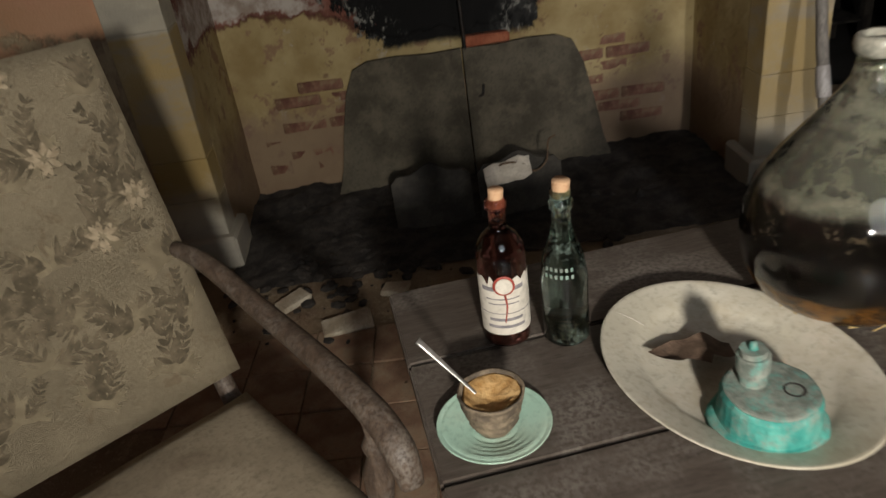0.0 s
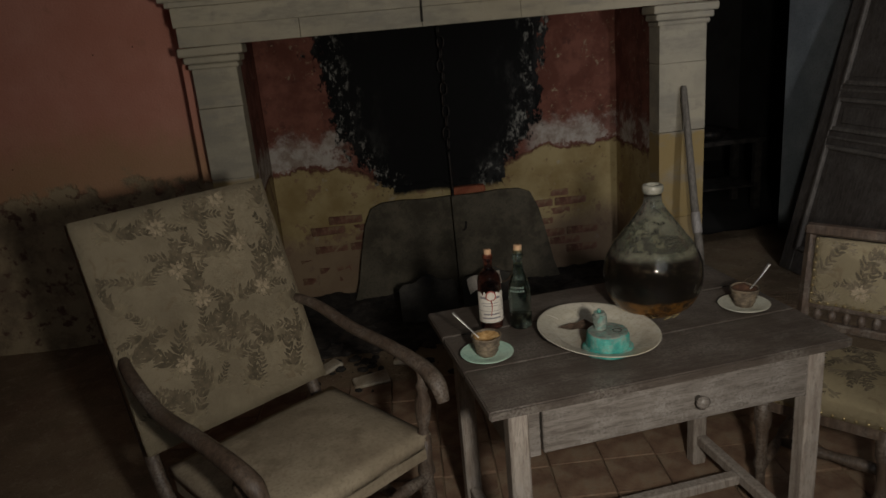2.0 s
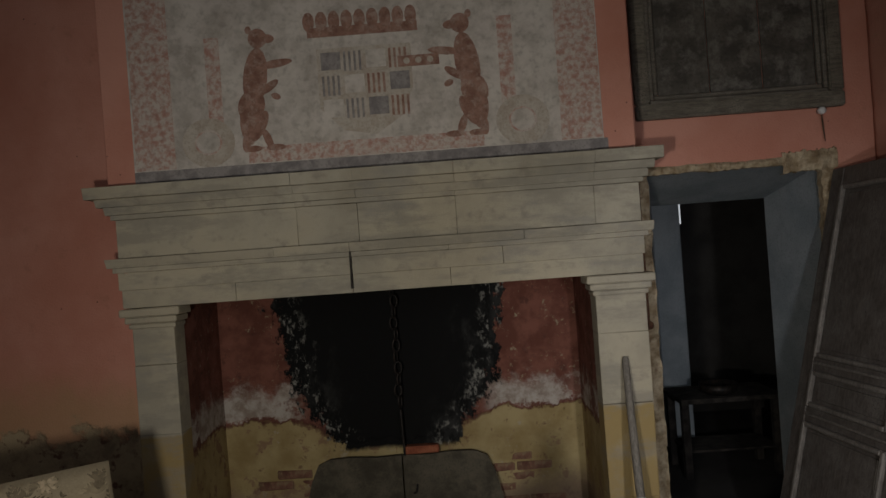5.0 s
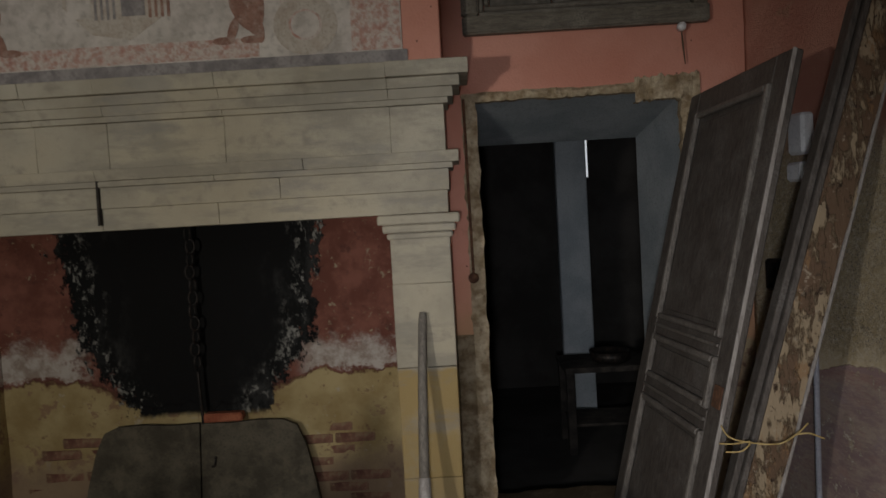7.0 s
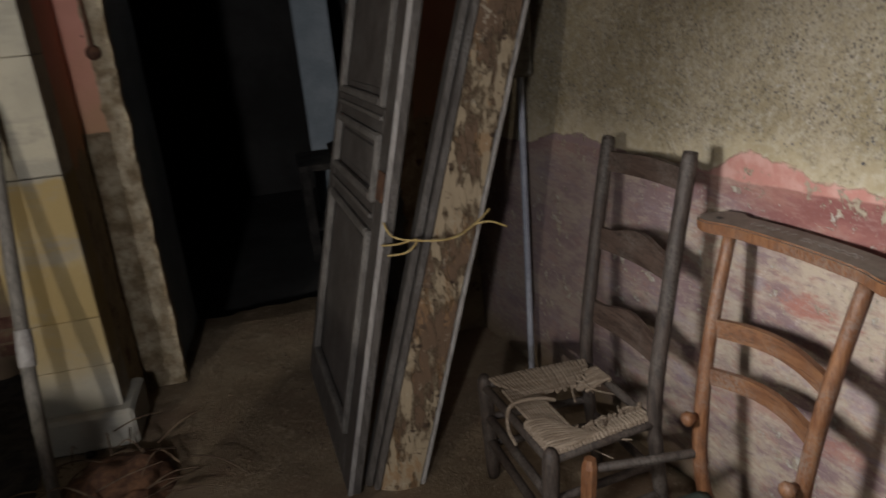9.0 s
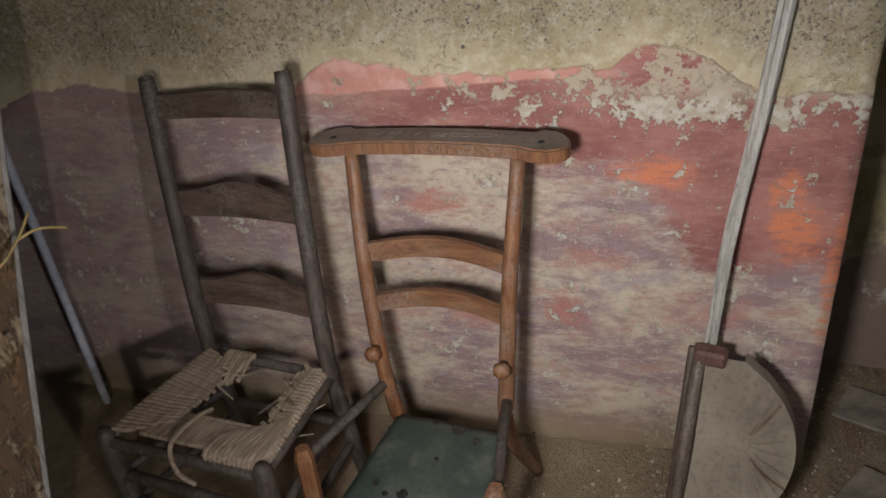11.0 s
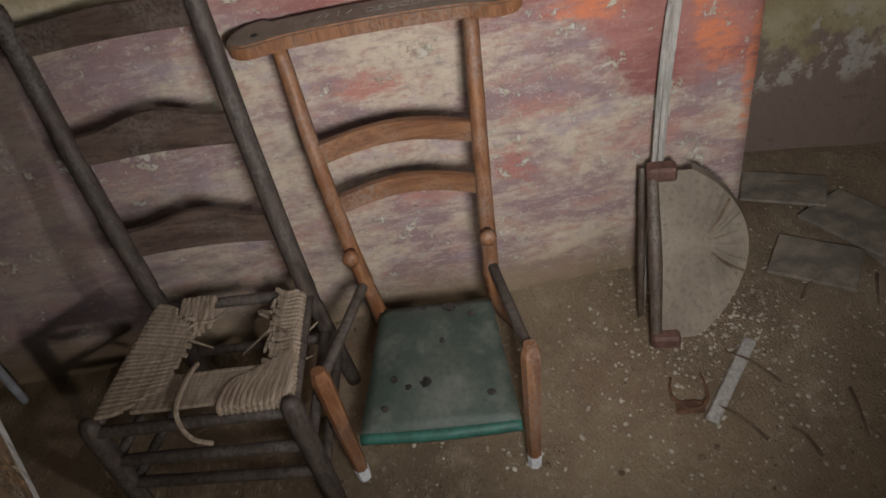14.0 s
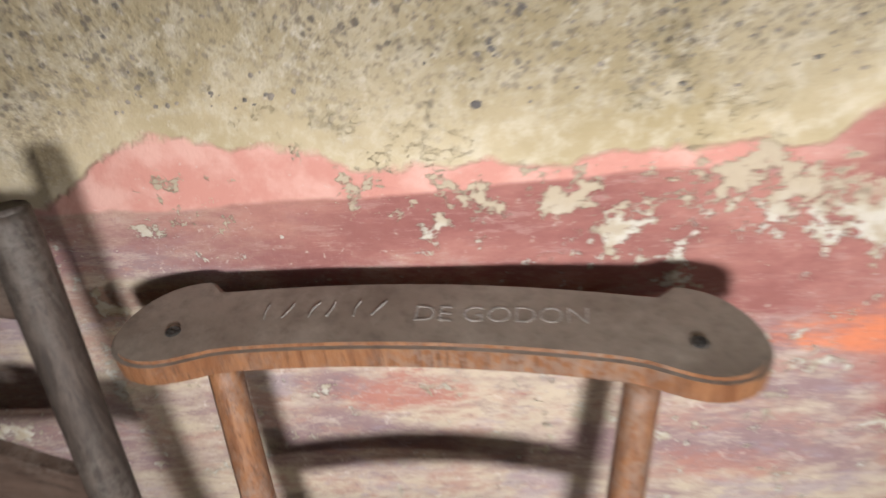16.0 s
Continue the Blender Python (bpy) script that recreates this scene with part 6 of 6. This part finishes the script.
def slat(za, zb, hump, thick=0.013):
    """A shaped back slat between the posts, at heights given as shares of seat to top."""
    bm = bmesh.new()
    n = 14
    lo, hi = [], []
    for k in range(n + 1):
        s = k / n
        for z, row, up_ in ((za, lo, 0), (zb, hi, hump * math.sin(math.pi * min(max((s - 0.15) / 0.7, 0), 1)) ** 1.5)):
            p = seatb[0].lerp(tops[0], z).lerp(seatb[1].lerp(tops[1], z), s) + V(0.014 * math.sin(math.pi * s), 0, up_)
            row.append((bm.verts.new(p + V(-thick / 2, 0, 0)), bm.verts.new(p + V(thick / 2, 0, 0))))
    for k in range(n):
        bm.faces.new((lo[k][0], lo[k + 1][0], hi[k + 1][0], hi[k][0]))
        bm.faces.new((hi[k][1], hi[k + 1][1], lo[k + 1][1], lo[k][1]))
        bm.faces.new((hi[k][0], hi[k + 1][0], hi[k + 1][1], hi[k][1]))
        bm.faces.new((lo[k][1], lo[k + 1][1], lo[k + 1][0], lo[k][0]))
    return bm


part("top_slat", slat(0.90, 0.985, 0.004), LADDER_SLAT, lad)
part("slat", slat(0.545, 0.64, 0.024), LADDER_SLAT, lad)
part("slat", slat(0.20, 0.295, 0.024), LADDER_SLAT, lad)
for k in (0, 1):
    for h in (0.34, 0.60):
        part("side_stretcher", rod(bmesh.new(), footf[k].lerp(frontt[k], h), footb[k].lerp(seatb[k], h + 0.03), 0.011), LADDER_WOOD, lad, "", True)
    part("seat_rail", rod(bmesh.new(), frontt[k] + V(0, 0, -0.03), seatb[k] + V(0, 0, -0.015), 0.012), LADDER_WOOD, lad, "", True)
for h in (0.38, 0.62):
    part("front_stretcher", rod(bmesh.new(), footf[0].lerp(frontt[0], h), footf[1].lerp(frontt[1], h), 0.0125), LADDER_WOOD, lad, "", True)
part("back_stretcher", rod(bmesh.new(), footb[0].lerp(seatb[0], 0.5), footb[1].lerp(seatb[1], 0.5), 0.011), LADDER_WOOD, lad, "", True)
part("front_rail", rod(bmesh.new(), frontt[0] + V(0, 0, -0.035), frontt[1] + V(0, 0, -0.035), 0.012), LADDER_WOOD, lad, "", True)
part("back_rail", rod(bmesh.new(), seatb[0] + V(0, 0, -0.015), seatb[1] + V(0, 0, -0.015), 0.012), LADDER_WOOD, lad, "", True)
# rush cords: wound over each rail towards the middle, torn in the centre
c00, c01, c10, c11 = frontt[0] + V(0.012, -0.012, -0.012), frontt[1] + V(0.012, 0.012, -0.012), seatb[0] + V(-0.008, -0.012, 0.004), seatb[1] + V(-0.008, 0.012, 0.004)


def at_seat(s, t):
    return c00.lerp(c01, s).lerp(c10.lerp(c11, s), t) + V(0, 0, -0.012 * math.sin(math.pi * s) * math.sin(math.pi * t))


rnd = random.Random(4)
cords = []
N_CORD = 26
for k in range(N_CORD):
    w = (k + 0.5) / N_CORD
    j = lambda a: a + rnd.uniform(-0.008, 0.008)
    left = min(0.31, 0.10 + w * 1.2, 0.10 + (1 - w) * 0.9) + rnd.uniform(-0.02, 0.02)
    slant = 0.05 if w < 0.5 else -0.05
    cords.append([at_seat(-0.03, j(w)) + V(0, 0, -0.02), at_seat(-0.02, j(w)), at_seat(left * 0.55, j(w + slant * 0.4)), at_seat(left, j(w + slant))])
    right = (0.15 if w > 0.3 else 0.13 + 0.5 * (0.3 - w)) + rnd.uniform(-0.02, 0.02)
    cords.append([at_seat(1.03, j(w)) + V(0, 0, -0.02), at_seat(1.02, j(w)), at_seat(1 - right * 0.55, j(w)), at_seat(1 - right, j(w + 0.04))])
for k in range(10):
    t = 0.03 + 0.031 * k
    cords.append([at_seat(0.16, t + 0.02) + V(0, 0, -0.004), at_seat(0.35, t + rnd.uniform(-0.006, 0.006)), at_seat(0.6, t + rnd.uniform(-0.006, 0.006)), at_seat(0.82, t) + V(0, 0, -0.004)])
for k in range(12):
    s = 0.66 + 0.031 * k
    cords.append([at_seat(s, -0.03) + V(0, 0, -0.022), at_seat(s, -0.02) + V(0, 0, 0.004), at_seat(s + 0.02, 0.16) + V(0, 0, 0.006), at_seat(min(s + 0.10, 1.0), 0.24 + 0.022 * k) + V(0, 0, 0.002)])
for k in range(7):
    s = 0.16 + 0.035 * k
    reach = rnd.uniform(0.16, 0.3)
    cords.append([at_seat(s, 1.02) + V(0, 0, -0.012), at_seat(s, 1.02), at_seat(s + 0.02, 1 - reach * 0.5), at_seat(s + rnd.uniform(-0.02, 0.07), 1 - reach) + V(0, 0, -0.01)])
for pts in cords:
    part("rush_cord", sweep(bmesh.new(), pts, [0.0058] * len(pts), 6), RUSH, lad)
for k in range(16):
    s, t = rnd.choice((0.27, 0.30, 0.82, 0.86)), rnd.uniform(0.3, 0.9)
    p = at_seat(s, t)
    part("frayed_rush", sweep(bmesh.new(), [p, p + V(rnd.uniform(-0.05, 0.05), rnd.uniform(-0.05, 0.05), rnd.uniform(-0.03, 0.012)), p + V(rnd.uniform(-0.09, 0.09), rnd.uniform(-0.08, 0.08), rnd.uniform(-0.09, -0.01))], [0.004, 0.0035, 0.002], 5), RUSH, lad)
p = at_seat(0.42, 0.42)
part("loose_cord", sweep(bmesh.new(), [p, p + V(-0.05, -0.005, 0.018), at_seat(0.45, 0.0) + V(-0.012, 0, 0.012), at_seat(0.47, -0.06) + V(-0.01, 0, -0.05), at_seat(0.55, -0.06) + V(-0.004, 0, -0.085)], [0.005] * 5, 6), RUSH, lad)

# ---- low prayer chair with a green seat ----
O = V(3.70, 1.75, 0)
pri = thing("prayer_chair", "low orange-brown prayer chair with a green seat and broad top rail", "chair", O)
rl, rr = L(3.847, 2.038, 0.824), L(3.919, 1.506, 0.827)
mid, half = (rl + rr) / 2, (rr - rl).length / 2
ax = (rr - rl).normalized()
fw = V(0, 0, 1).cross(ax)
if fw.x > 0:
    fw = -fw
# top rail: rounded ends, bowed, flat on top
n = 40
line = []
for side in (1, -1):
    for k in range(n + 1):
        s = math.sin(math.pi * (k / n - 0.5)) * side
        lobe = min(max((abs(s) - (0.70 if side < 0 else 0.60)) / (0.05 if side < 0 else 0.2), 0), 1)
        wide_ = 0.040 + (0.017 if side < 0 else 0.009) * lobe * lobe * (3 - 2 * lobe)
        if abs(s) > 0.80:
            wide_ *= math.sqrt(max(0.0025, 1 - ((abs(s) - 0.80) / 0.20) ** 2))
        bow = -0.030 * (1 - s * s)
        line.append((s * half, bow + side * wide_))
bm = bmesh.new()
top_ = [bm.verts.new(mid + ax * u + fw * v + V(0, 0, 0.015)) for u, v in line]
bot_ = [bm.verts.new(mid + ax * u + fw * (v * 0.96) + V(0, 0, -0.014)) for u, v in line]
bm.faces.new(top_)
bm.faces.new(bot_[::-1])
for k in range(len(line)):
    q = (k + 1) % len(line)
    bm.faces.new((top_[q], top_[k], bot_[k], bot_[q]))
bmesh.ops.recalc_face_normals(bm, faces=bm.faces[:])
bmesh.ops.bevel(bm, geom=[e for e in bm.edges if len(e.link_faces) == 2 and abs(e.link_faces[0].normal.z - e.link_faces[1].normal.z) > 0.5], offset=0.004, segments=2, affect="EDGES")
for f_ in bm.faces:
    f_.material_index = 0 if f_.normal.z > 0.5 else 1
rail = part("top_rail", bm, [PRIE_RAIL, PRIE_WOOD], pri, "broad dusty brown top rail with scratched lettering")
for s in (-0.8, 0.8):
    c = mid + ax * (s * half) + V(0, 0, 0.0155)
    part("peg_hole", turned(bmesh.new(), c, c + V(0, 0, 0.0012), [(0, 0.007), (1, 0.006)], 10), CHARCOAL_AND_SHADE, rail)
for k in range(6):
    s = -0.52 + 0.072 * k
    c = mid + ax * (s * half) + fw * (-0.030 * (1 - s * s) - 0.004) + V(0, 0, 0.0156)
    bm = sweep(bmesh.new(), [c - fw * 0.009 + ax * 0.003 * (k % 3), c + ax * 0.001 * (k % 3 - 1), c + fw * 0.009 - ax * 0.004 * (k % 2)], [0.0007] * 3, 4)
    part("carved_stroke", bm, PALE_EDGE, rail)
words = bpy.data.curves.new("scratched_words", "FONT")
words.body, words.size, words.extrude, words.offset = "DE GODON", 0.027, 0.0003, -0.0004
held = new("scratched_words", words)
bpy.context.view_layer.update()
cut = bpy.data.meshes.new_from_object(held.evaluated_get(bpy.context.evaluated_depsgraph_get()))
bpy.data.objects.remove(held)
cut.materials.append(PALE_EDGE)
letters = new("scratched_words", cut)
letters.parent = rail
letters.matrix_local = axes(mid - ax * 0.012 + fw * (-0.019) + V(0, 0, 0.0153), (ax - fw * -0.05).normalized(), (-fw + ax * -0.05).normalized(), V(0, 0, 1))
ptop = [L(3.858, 1.949, 0.813), L(3.892, 1.598, 0.815)]
pknee = [L(3.764, 1.893, 0.362), L(3.808, 1.613, 0.36)]
pseat = [L(3.772, 1.880, 0.20), L(3.803, 1.616, 0.20)]
pfoot = [L(3.860, 1.915, 0.0), L(3.897, 1.590, 0.0)]
pfr_t = [L(3.503, 1.930, 0.324), L(3.540, 1.528, 0.338)]
pfr_b = [L(3.473, 1.906, 0.0), L(3.503, 1.543, 0.0)]
for k in (0, 1):
    part("back_post", sweep(bmesh.new(), [pfoot[k], pseat[k], pknee[k], (pknee[k] + ptop[k]) / 2 + V(-0.012, 0, 0), ptop[k]], [0.014, 0.018, 0.018, 0.0165, 0.015], 8), PRIE_WOOD, pri, "", True)
    part("front_leg", turned(bmesh.new(), pfr_b[k], pfr_t[k], [(0, 0.013), (0.1, 0.015), (0.5, 0.0185), (0.93, 0.020), (1, 0.014)], 8), PRIE_WOOD, pri)
    part("white_foot", turned(bmesh.new(), pfr_b[k] + V(0, 0, 0.0005), pfr_b[k].lerp(pfr_t[k], 0.10), [(0, 0.0145), (1, 0.0162)], 8), WHITE_PAINT, pri, "white paint on the foot")
    part("side_bar", rod(bmesh.new(), pknee[k].lerp(pseat[k], 0.35) + fw * 0.01, pfr_t[k] + V(0, 0, -0.03), 0.011), LADDER_WOOD, pri, "", True)
    kn = pknee[k] + V(0, 0, 0.04) + fw * 0.014
    part("knob", turned(bmesh.new(), kn, kn + fw * 0.036, [(0, 0.010), (0.3, 0.012), (0.55, 0.0185), (0.85, 0.0165), (1, 0.007)], 12), PRIE_WOOD, pri, "turned wooden knob", True)


def curved_slat(z, h, bow=0.03):
    """A back slat bowed away from the sitter."""
    bm = bmesh.new()
    n = 12
    rows = []
    for k in range(n + 1):
        s = k / n
        a = pknee[0].lerp(ptop[0], z).lerp(pknee[1].lerp(ptop[1], z), s) - fw * (bow * math.sin(math.pi * s) - 0.008) + V(0, 0, 0.012 * math.sin(math.pi * s))
        rows.append([bm.verts.new(a + fw * 0.007 + V(0, 0, -h / 2)), bm.verts.new(a + fw * 0.007 + V(0, 0, h / 2)), bm.verts.new(a - fw * 0.007 + V(0, 0, h / 2)), bm.verts.new(a - fw * 0.007 + V(0, 0, -h / 2))])
    for p, q in zip(rows, rows[1:]):
        for k in range(4):
            bm.faces.new((p[k], p[(k + 1) % 4], q[(k + 1) % 4], q[k]))
    bmesh.ops.recalc_face_normals(bm, faces=bm.faces[:])
    return bm


part("slat", curved_slat(0.54, 0.044), PRIE_SLAT, pri)
part("slat", curved_slat(0.295, 0.040), PRIE_SLAT, pri)
sc = [L(3.446, 1.866, 0.195), L(3.476, 1.554, 0.195), L(3.788, 1.625, 0.21), L(3.765, 1.872, 0.21)]
bm = bmesh.new()
n = 14
g = [[None] * (n + 1) for _ in range(n + 1)]
gl = [[None] * (n + 1) for _ in range(n + 1)]
for i in range(n + 1):
    for j in range(n + 1):
        s, t = i / n, j / n
        p = sc[0].lerp(sc[1], s).lerp(sc[3].lerp(sc[2], s), t)
        d = 0.018 * (1 - abs(2 * s - 1) ** 3) * (1 - abs(2 * t - 1) ** 3) + 0.003 * noise.noise((s * 4, t * 4, 1))
        g[i][j] = bm.verts.new(p + V(0, 0, d))
        gl[i][j] = bm.verts.new(p + V(0, 0, -0.028))
for i in range(n):
    for j in range(n):
        bm.faces.new((g[i][j], g[i][j + 1], g[i + 1][j + 1], g[i + 1][j]))
        bm.faces.new((gl[i + 1][j], gl[i + 1][j + 1], gl[i][j + 1], gl[i][j]))
for k in range(n):
    for a, b in (((k, 0), (k + 1, 0)), ((n, k), (n, k + 1)), ((k + 1, n), (k, n)), ((0, k + 1), (0, k))):
        bm.faces.new((gl[a[0]][a[1]], gl[b[0]][b[1]], g[b[0]][b[1]], g[a[0]][a[1]]))
bmesh.ops.recalc_face_normals(bm, faces=bm.faces[:])
seat = part("seat", bm, GREEN_SEAT, pri, "faded green leatherette seat with dark holes", True)
part("seat_edge", sweep(bmesh.new(), [sc[0] + V(0, 0, -0.012), sc[0].lerp(sc[1], 0.5) + V(-0.006, 0, -0.012), sc[1] + V(0, 0, -0.012)], [0.013] * 3, 8), GREEN_EDGE, seat, "bright green front edge", True)
for s, t, r in ((0.62, 0.93, 0.016), (0.38, 0.95, 0.008), (0.8, 0.85, 0.009), (0.55, 0.62, 0.006), (0.42, 0.3, 0.012), (0.2, 0.35, 0.008), (0.3, 0.28, 0.007), (0.85, 0.2, 0.009), (0.15, 0.15, 0.007)):
    p = sc[0].lerp(sc[1], s).lerp(sc[3].lerp(sc[2], s), t)
    d = 0.018 * (1 - abs(2 * s - 1) ** 3) * (1 - abs(2 * t - 1) ** 3)
    bm = turned(bmesh.new(), p + V(0, 0, d - 0.004), p + V(0, 0, d + 0.0032), [(0, r), (0.9, r), (1, r * 0.8), (1, 0)], 9)
    part("burn_hole", rough(bm, r * 0.4, 120, s), CHARCOAL_AND_SHADE, seat)

# ---- loose rush seat and a pole against the east wall ----
O = V(3.82, 1.26, 0)
fan = thing("rush_chair_seat", "loose grey-brown rush chair seat standing on its edge", "chair seat", O)
A, B = L(4.005, 1.258, 0.362), L(3.80, 1.262, 0.042)
part("frame_bar", sweep(bmesh.new(), [A, A.lerp(B, 0.5) + V(-0.015, 0.0, 0.01), B], [0.012, 0.016, 0.012], 8), DARK_WOOD, fan, "", True)
part("rear_bar", rod(bmesh.new(), A + V(0.02, 0.02, 0), L(3.90, 1.285, 0.012), 0.008), DARK_WOOD, fan, "", True)
for p in (A, B):
    q = p + V(0.0, -0.022, 0.0)
    part("iron_corner", boxes((tuple(q + V(-0.02, -0.03, -0.018)), tuple(q + V(0.02, 0.034, 0.018))), bevel=0.006), IRON_BRACKET, fan)
bm = bmesh.new()
rim, n = [], 20
hub = A.lerp(B, 0.45) + V(0.01, -0.10, 0.0)
for k in range(n + 1):
    s = k / n
    p = A.lerp(B, s) + V(0.02 * math.sin(math.pi * s), -0.02 - 0.185 * math.sin(math.pi * (0.05 + 0.90 * s)) ** 0.55, 0.008 * math.sin(math.pi * s))
    rim.append(p + V(0.002 * (-1) ** k, 0, 0))
inner = [hub + (p - hub) * 0.06 for p in rim]
midr = [hub + (p - hub) * 0.55 + V(-0.010 + 0.004 * noise.noise((k * 0.9, 4, 2)) + 0.0022 * (-1) ** k, 0, 0) for k, p in enumerate(rim)]
rings = [[bm.verts.new(p) for p in r_] for r_ in (inner, midr, rim)]
back_rim = [bm.verts.new(p + V(0.03, 0, 0)) for p in rim]
rings.append(back_rim)
for a_, b_ in zip(rings, rings[1:]):
    for k in range(n):
        bm.faces.new((a_[k], a_[k + 1], b_[k + 1], b_[k]))
va, vb = bm.verts.new(A + V(-0.004, 0, 0)), bm.verts.new(B + V(-0.004, 0, 0))
bm.faces.new((va, rings[2][0], rings[1][0], rings[0][0]))
bm.faces.new((rings[0][n], rings[1][n], rings[2][n], vb))
bm.faces.new([va] + rings[0] + [vb])
bmesh.ops.recalc_face_normals(bm, faces=bm.faces[:])
part("woven_rush", bm, CANVAS, fan, "dusty flattened rush")
for k in (3, 4, 5, 6, 12, 13, 14):
    off = V(-0.0035, 0, 0)
    part("rush_strand", sweep(bmesh.new(), [inner[k] + (midr[k] - inner[k]) * 0.4 + off, midr[k] + off, rim[k] + (midr[k] - rim[k]) * 0.08 + off], [0.0022, 0.0034, 0.003], 6), TWIG if k in (4, 13) else CANVAS, fan)
pole = thing("wooden_pole", "silvery split wooden pole leaning on the wall", "pole", (4.0, 1.25, 0))
part("pole_half", sweep(bmesh.new(), [(0.028, -0.012, 0.375), (0.05, -0.025, 0.62), (0.085, -0.055, 0.90), (0.10, -0.09, 1.30), (0.105, -0.11, 1.6)], [0.007, 0.009, 0.010, 0.010, 0.009], 6), BARE_POLE, pole)
part("pole_half", sweep(bmesh.new(), [(-0.05, 0.024, 0.0), (0.036, 0.0, 0.39), (0.058, -0.013, 0.62), (0.092, -0.044, 0.90), (0.108, -0.10, 1.58)], [0.005, 0.006, 0.007, 0.008, 0.007], 6), BARE_POLE, pole)

# ---- litter by the recess ----
bm = boxes(((-0.014, -0.125, 0), (0.014, 0.125, 0.012)), bevel=0.003)
ob = tagged(link("wood_slat", bm, BARE_POLE), "short grey wooden slat lying on the floor", "slat")
ob.matrix_world = pose(3.705, 1.113, 0.004, 0, 0, 60.7)
trap = thing("rusty_bracket", "small rusty spring trap lying on the floor", "trap", (3.66, 1.212, 0.004))
part("jaw", sweep(bmesh.new(), [(0.05, 0.03, 0.008), (0.0, 0.035, 0.012), (-0.035, 0.01, 0.014), (-0.035, -0.02, 0.014), (0.0, -0.04, 0.012), (0.06, -0.035, 0.008)], [0.0025, 0.0035, 0.005, 0.005, 0.0035, 0.0025], 7), RUST, trap, "", True)
part("plate", rough(boxes(((-0.045, -0.03, 0.002), (-0.012, 0.028, 0.012)), bevel=0.003), 0.003, 40), RUST, trap)
for x, y, w, d, a, t in ((4.06, 0.845, 0.20, 0.16, 66, 2), (4.20, 0.70, 0.24, 0.18, 40, 3), (4.02, 0.62, 0.20, 0.15, 20, 2), (4.36, 0.85, 0.22, 0.14, 75, 2), (3.78, 0.66, 0.17, 0.12, -15, 2)):
    bm = boxes(((-w / 2, -d / 2, 0), (w / 2, d / 2, 0.010)), bevel=0.002)
    ob = tagged(link("slate_piece", rough(bm, 0.004, 12, x), SLATE), "thin broken grey slate lying on the floor", "slate")
    ob.matrix_world = pose(x, y, 0.008, t, 1, a)
rnd = random.Random(8)
for k in range(12):
    x, y, a = rnd.uniform(3.3, 4.4), rnd.uniform(0.4, 1.1), rnd.uniform(0, 6.3)
    l = rnd.uniform(0.05, 0.16)
    d = V(math.cos(a), math.sin(a), 0) * l
    bm = sweep(bmesh.new(), [V(0, 0, 0.006), d * 0.5 + V(0.01, 0, 0.012), d + V(0, 0, 0.006)], [0.004, 0.0035, 0.002], 5)
    ob = tagged(link("twig", bm, TWIG, True), "dry brown twig lying on the floor", "twig", "twigs on the floor")
    ob.location = (x, y, 0.006)

# ---- pieces set in the structure: hearth bricks and floor tiles ----
brick_bm = boxes(((-0.105, -0.03, -0.026), (0.105, 0.02, 0.026)), bevel=0.006)
rough(brick_bm, 0.004, 25)
brick_me = link("brick", brick_bm, BRICK)
mesh = brick_me.data
bpy.data.objects.remove(brick_me)
rnd = random.Random(2)
for cx, cz, rx, rz in ((0.25, 0.38, 0.17, 0.16), (0.15, 0.18, 0.2, 0.10), (1.58, 0.40, 0.17, 0.12), (1.65, 0.20, 0.2, 0.11), (0.0, 0.66, 0.09, 0.06)):
    for row in range(-6, 7):
        z = cz + row * 0.060
        for col in range(-3, 4):
            x = cx + col * 0.222 + (0.11 if row % 2 else 0)
            if ((x - cx) / rx) ** 2 + ((z - cz) / rz) ** 2 < 1 + 0.5 * noise.noise((x * 9, z * 9, 1)) and -0.05 < x < 1.93 and z > 0.1:
                ob = new("brick", mesh)
                ob.parent = fire
                ob.matrix_world = pose(x + rnd.uniform(-0.006, 0.006), 3.708 + 0.012 * noise.noise((x * 3, 11.04, z * 3)) + rnd.uniform(-0.007, 0.005), z, rnd.uniform(-2, 2), rnd.uniform(-1, 1), rnd.uniform(-2, 2))
tile_bm = boxes(((-0.098, -0.098, -0.012), (0.098, 0.098, 0.006)), bevel=0.003)
tile_ob = link("tile", tile_bm, TILE)
mesh = tile_ob.data
bpy.data.objects.remove(tile_ob)
for i in range(15):
    for j in range(12):
        x, y = -0.6 + i * 0.2 + 0.012 * j, 0.35 + j * 0.2 - 0.012 * i
        if noise.noise((x * 1.3, y * 1.3, 2)) < -0.18 or (y > 2.35 and x < 2.3):
            continue
        ob = new("tile", mesh)
        ob.parent = floor
        ob.matrix_world = pose(x, y, 0.0 + rnd.uniform(-0.006, 0.003), rnd.uniform(-0.8, 0.8), rnd.uniform(-0.8, 0.8), -3.4 + rnd.uniform(-0.6, 0.6))
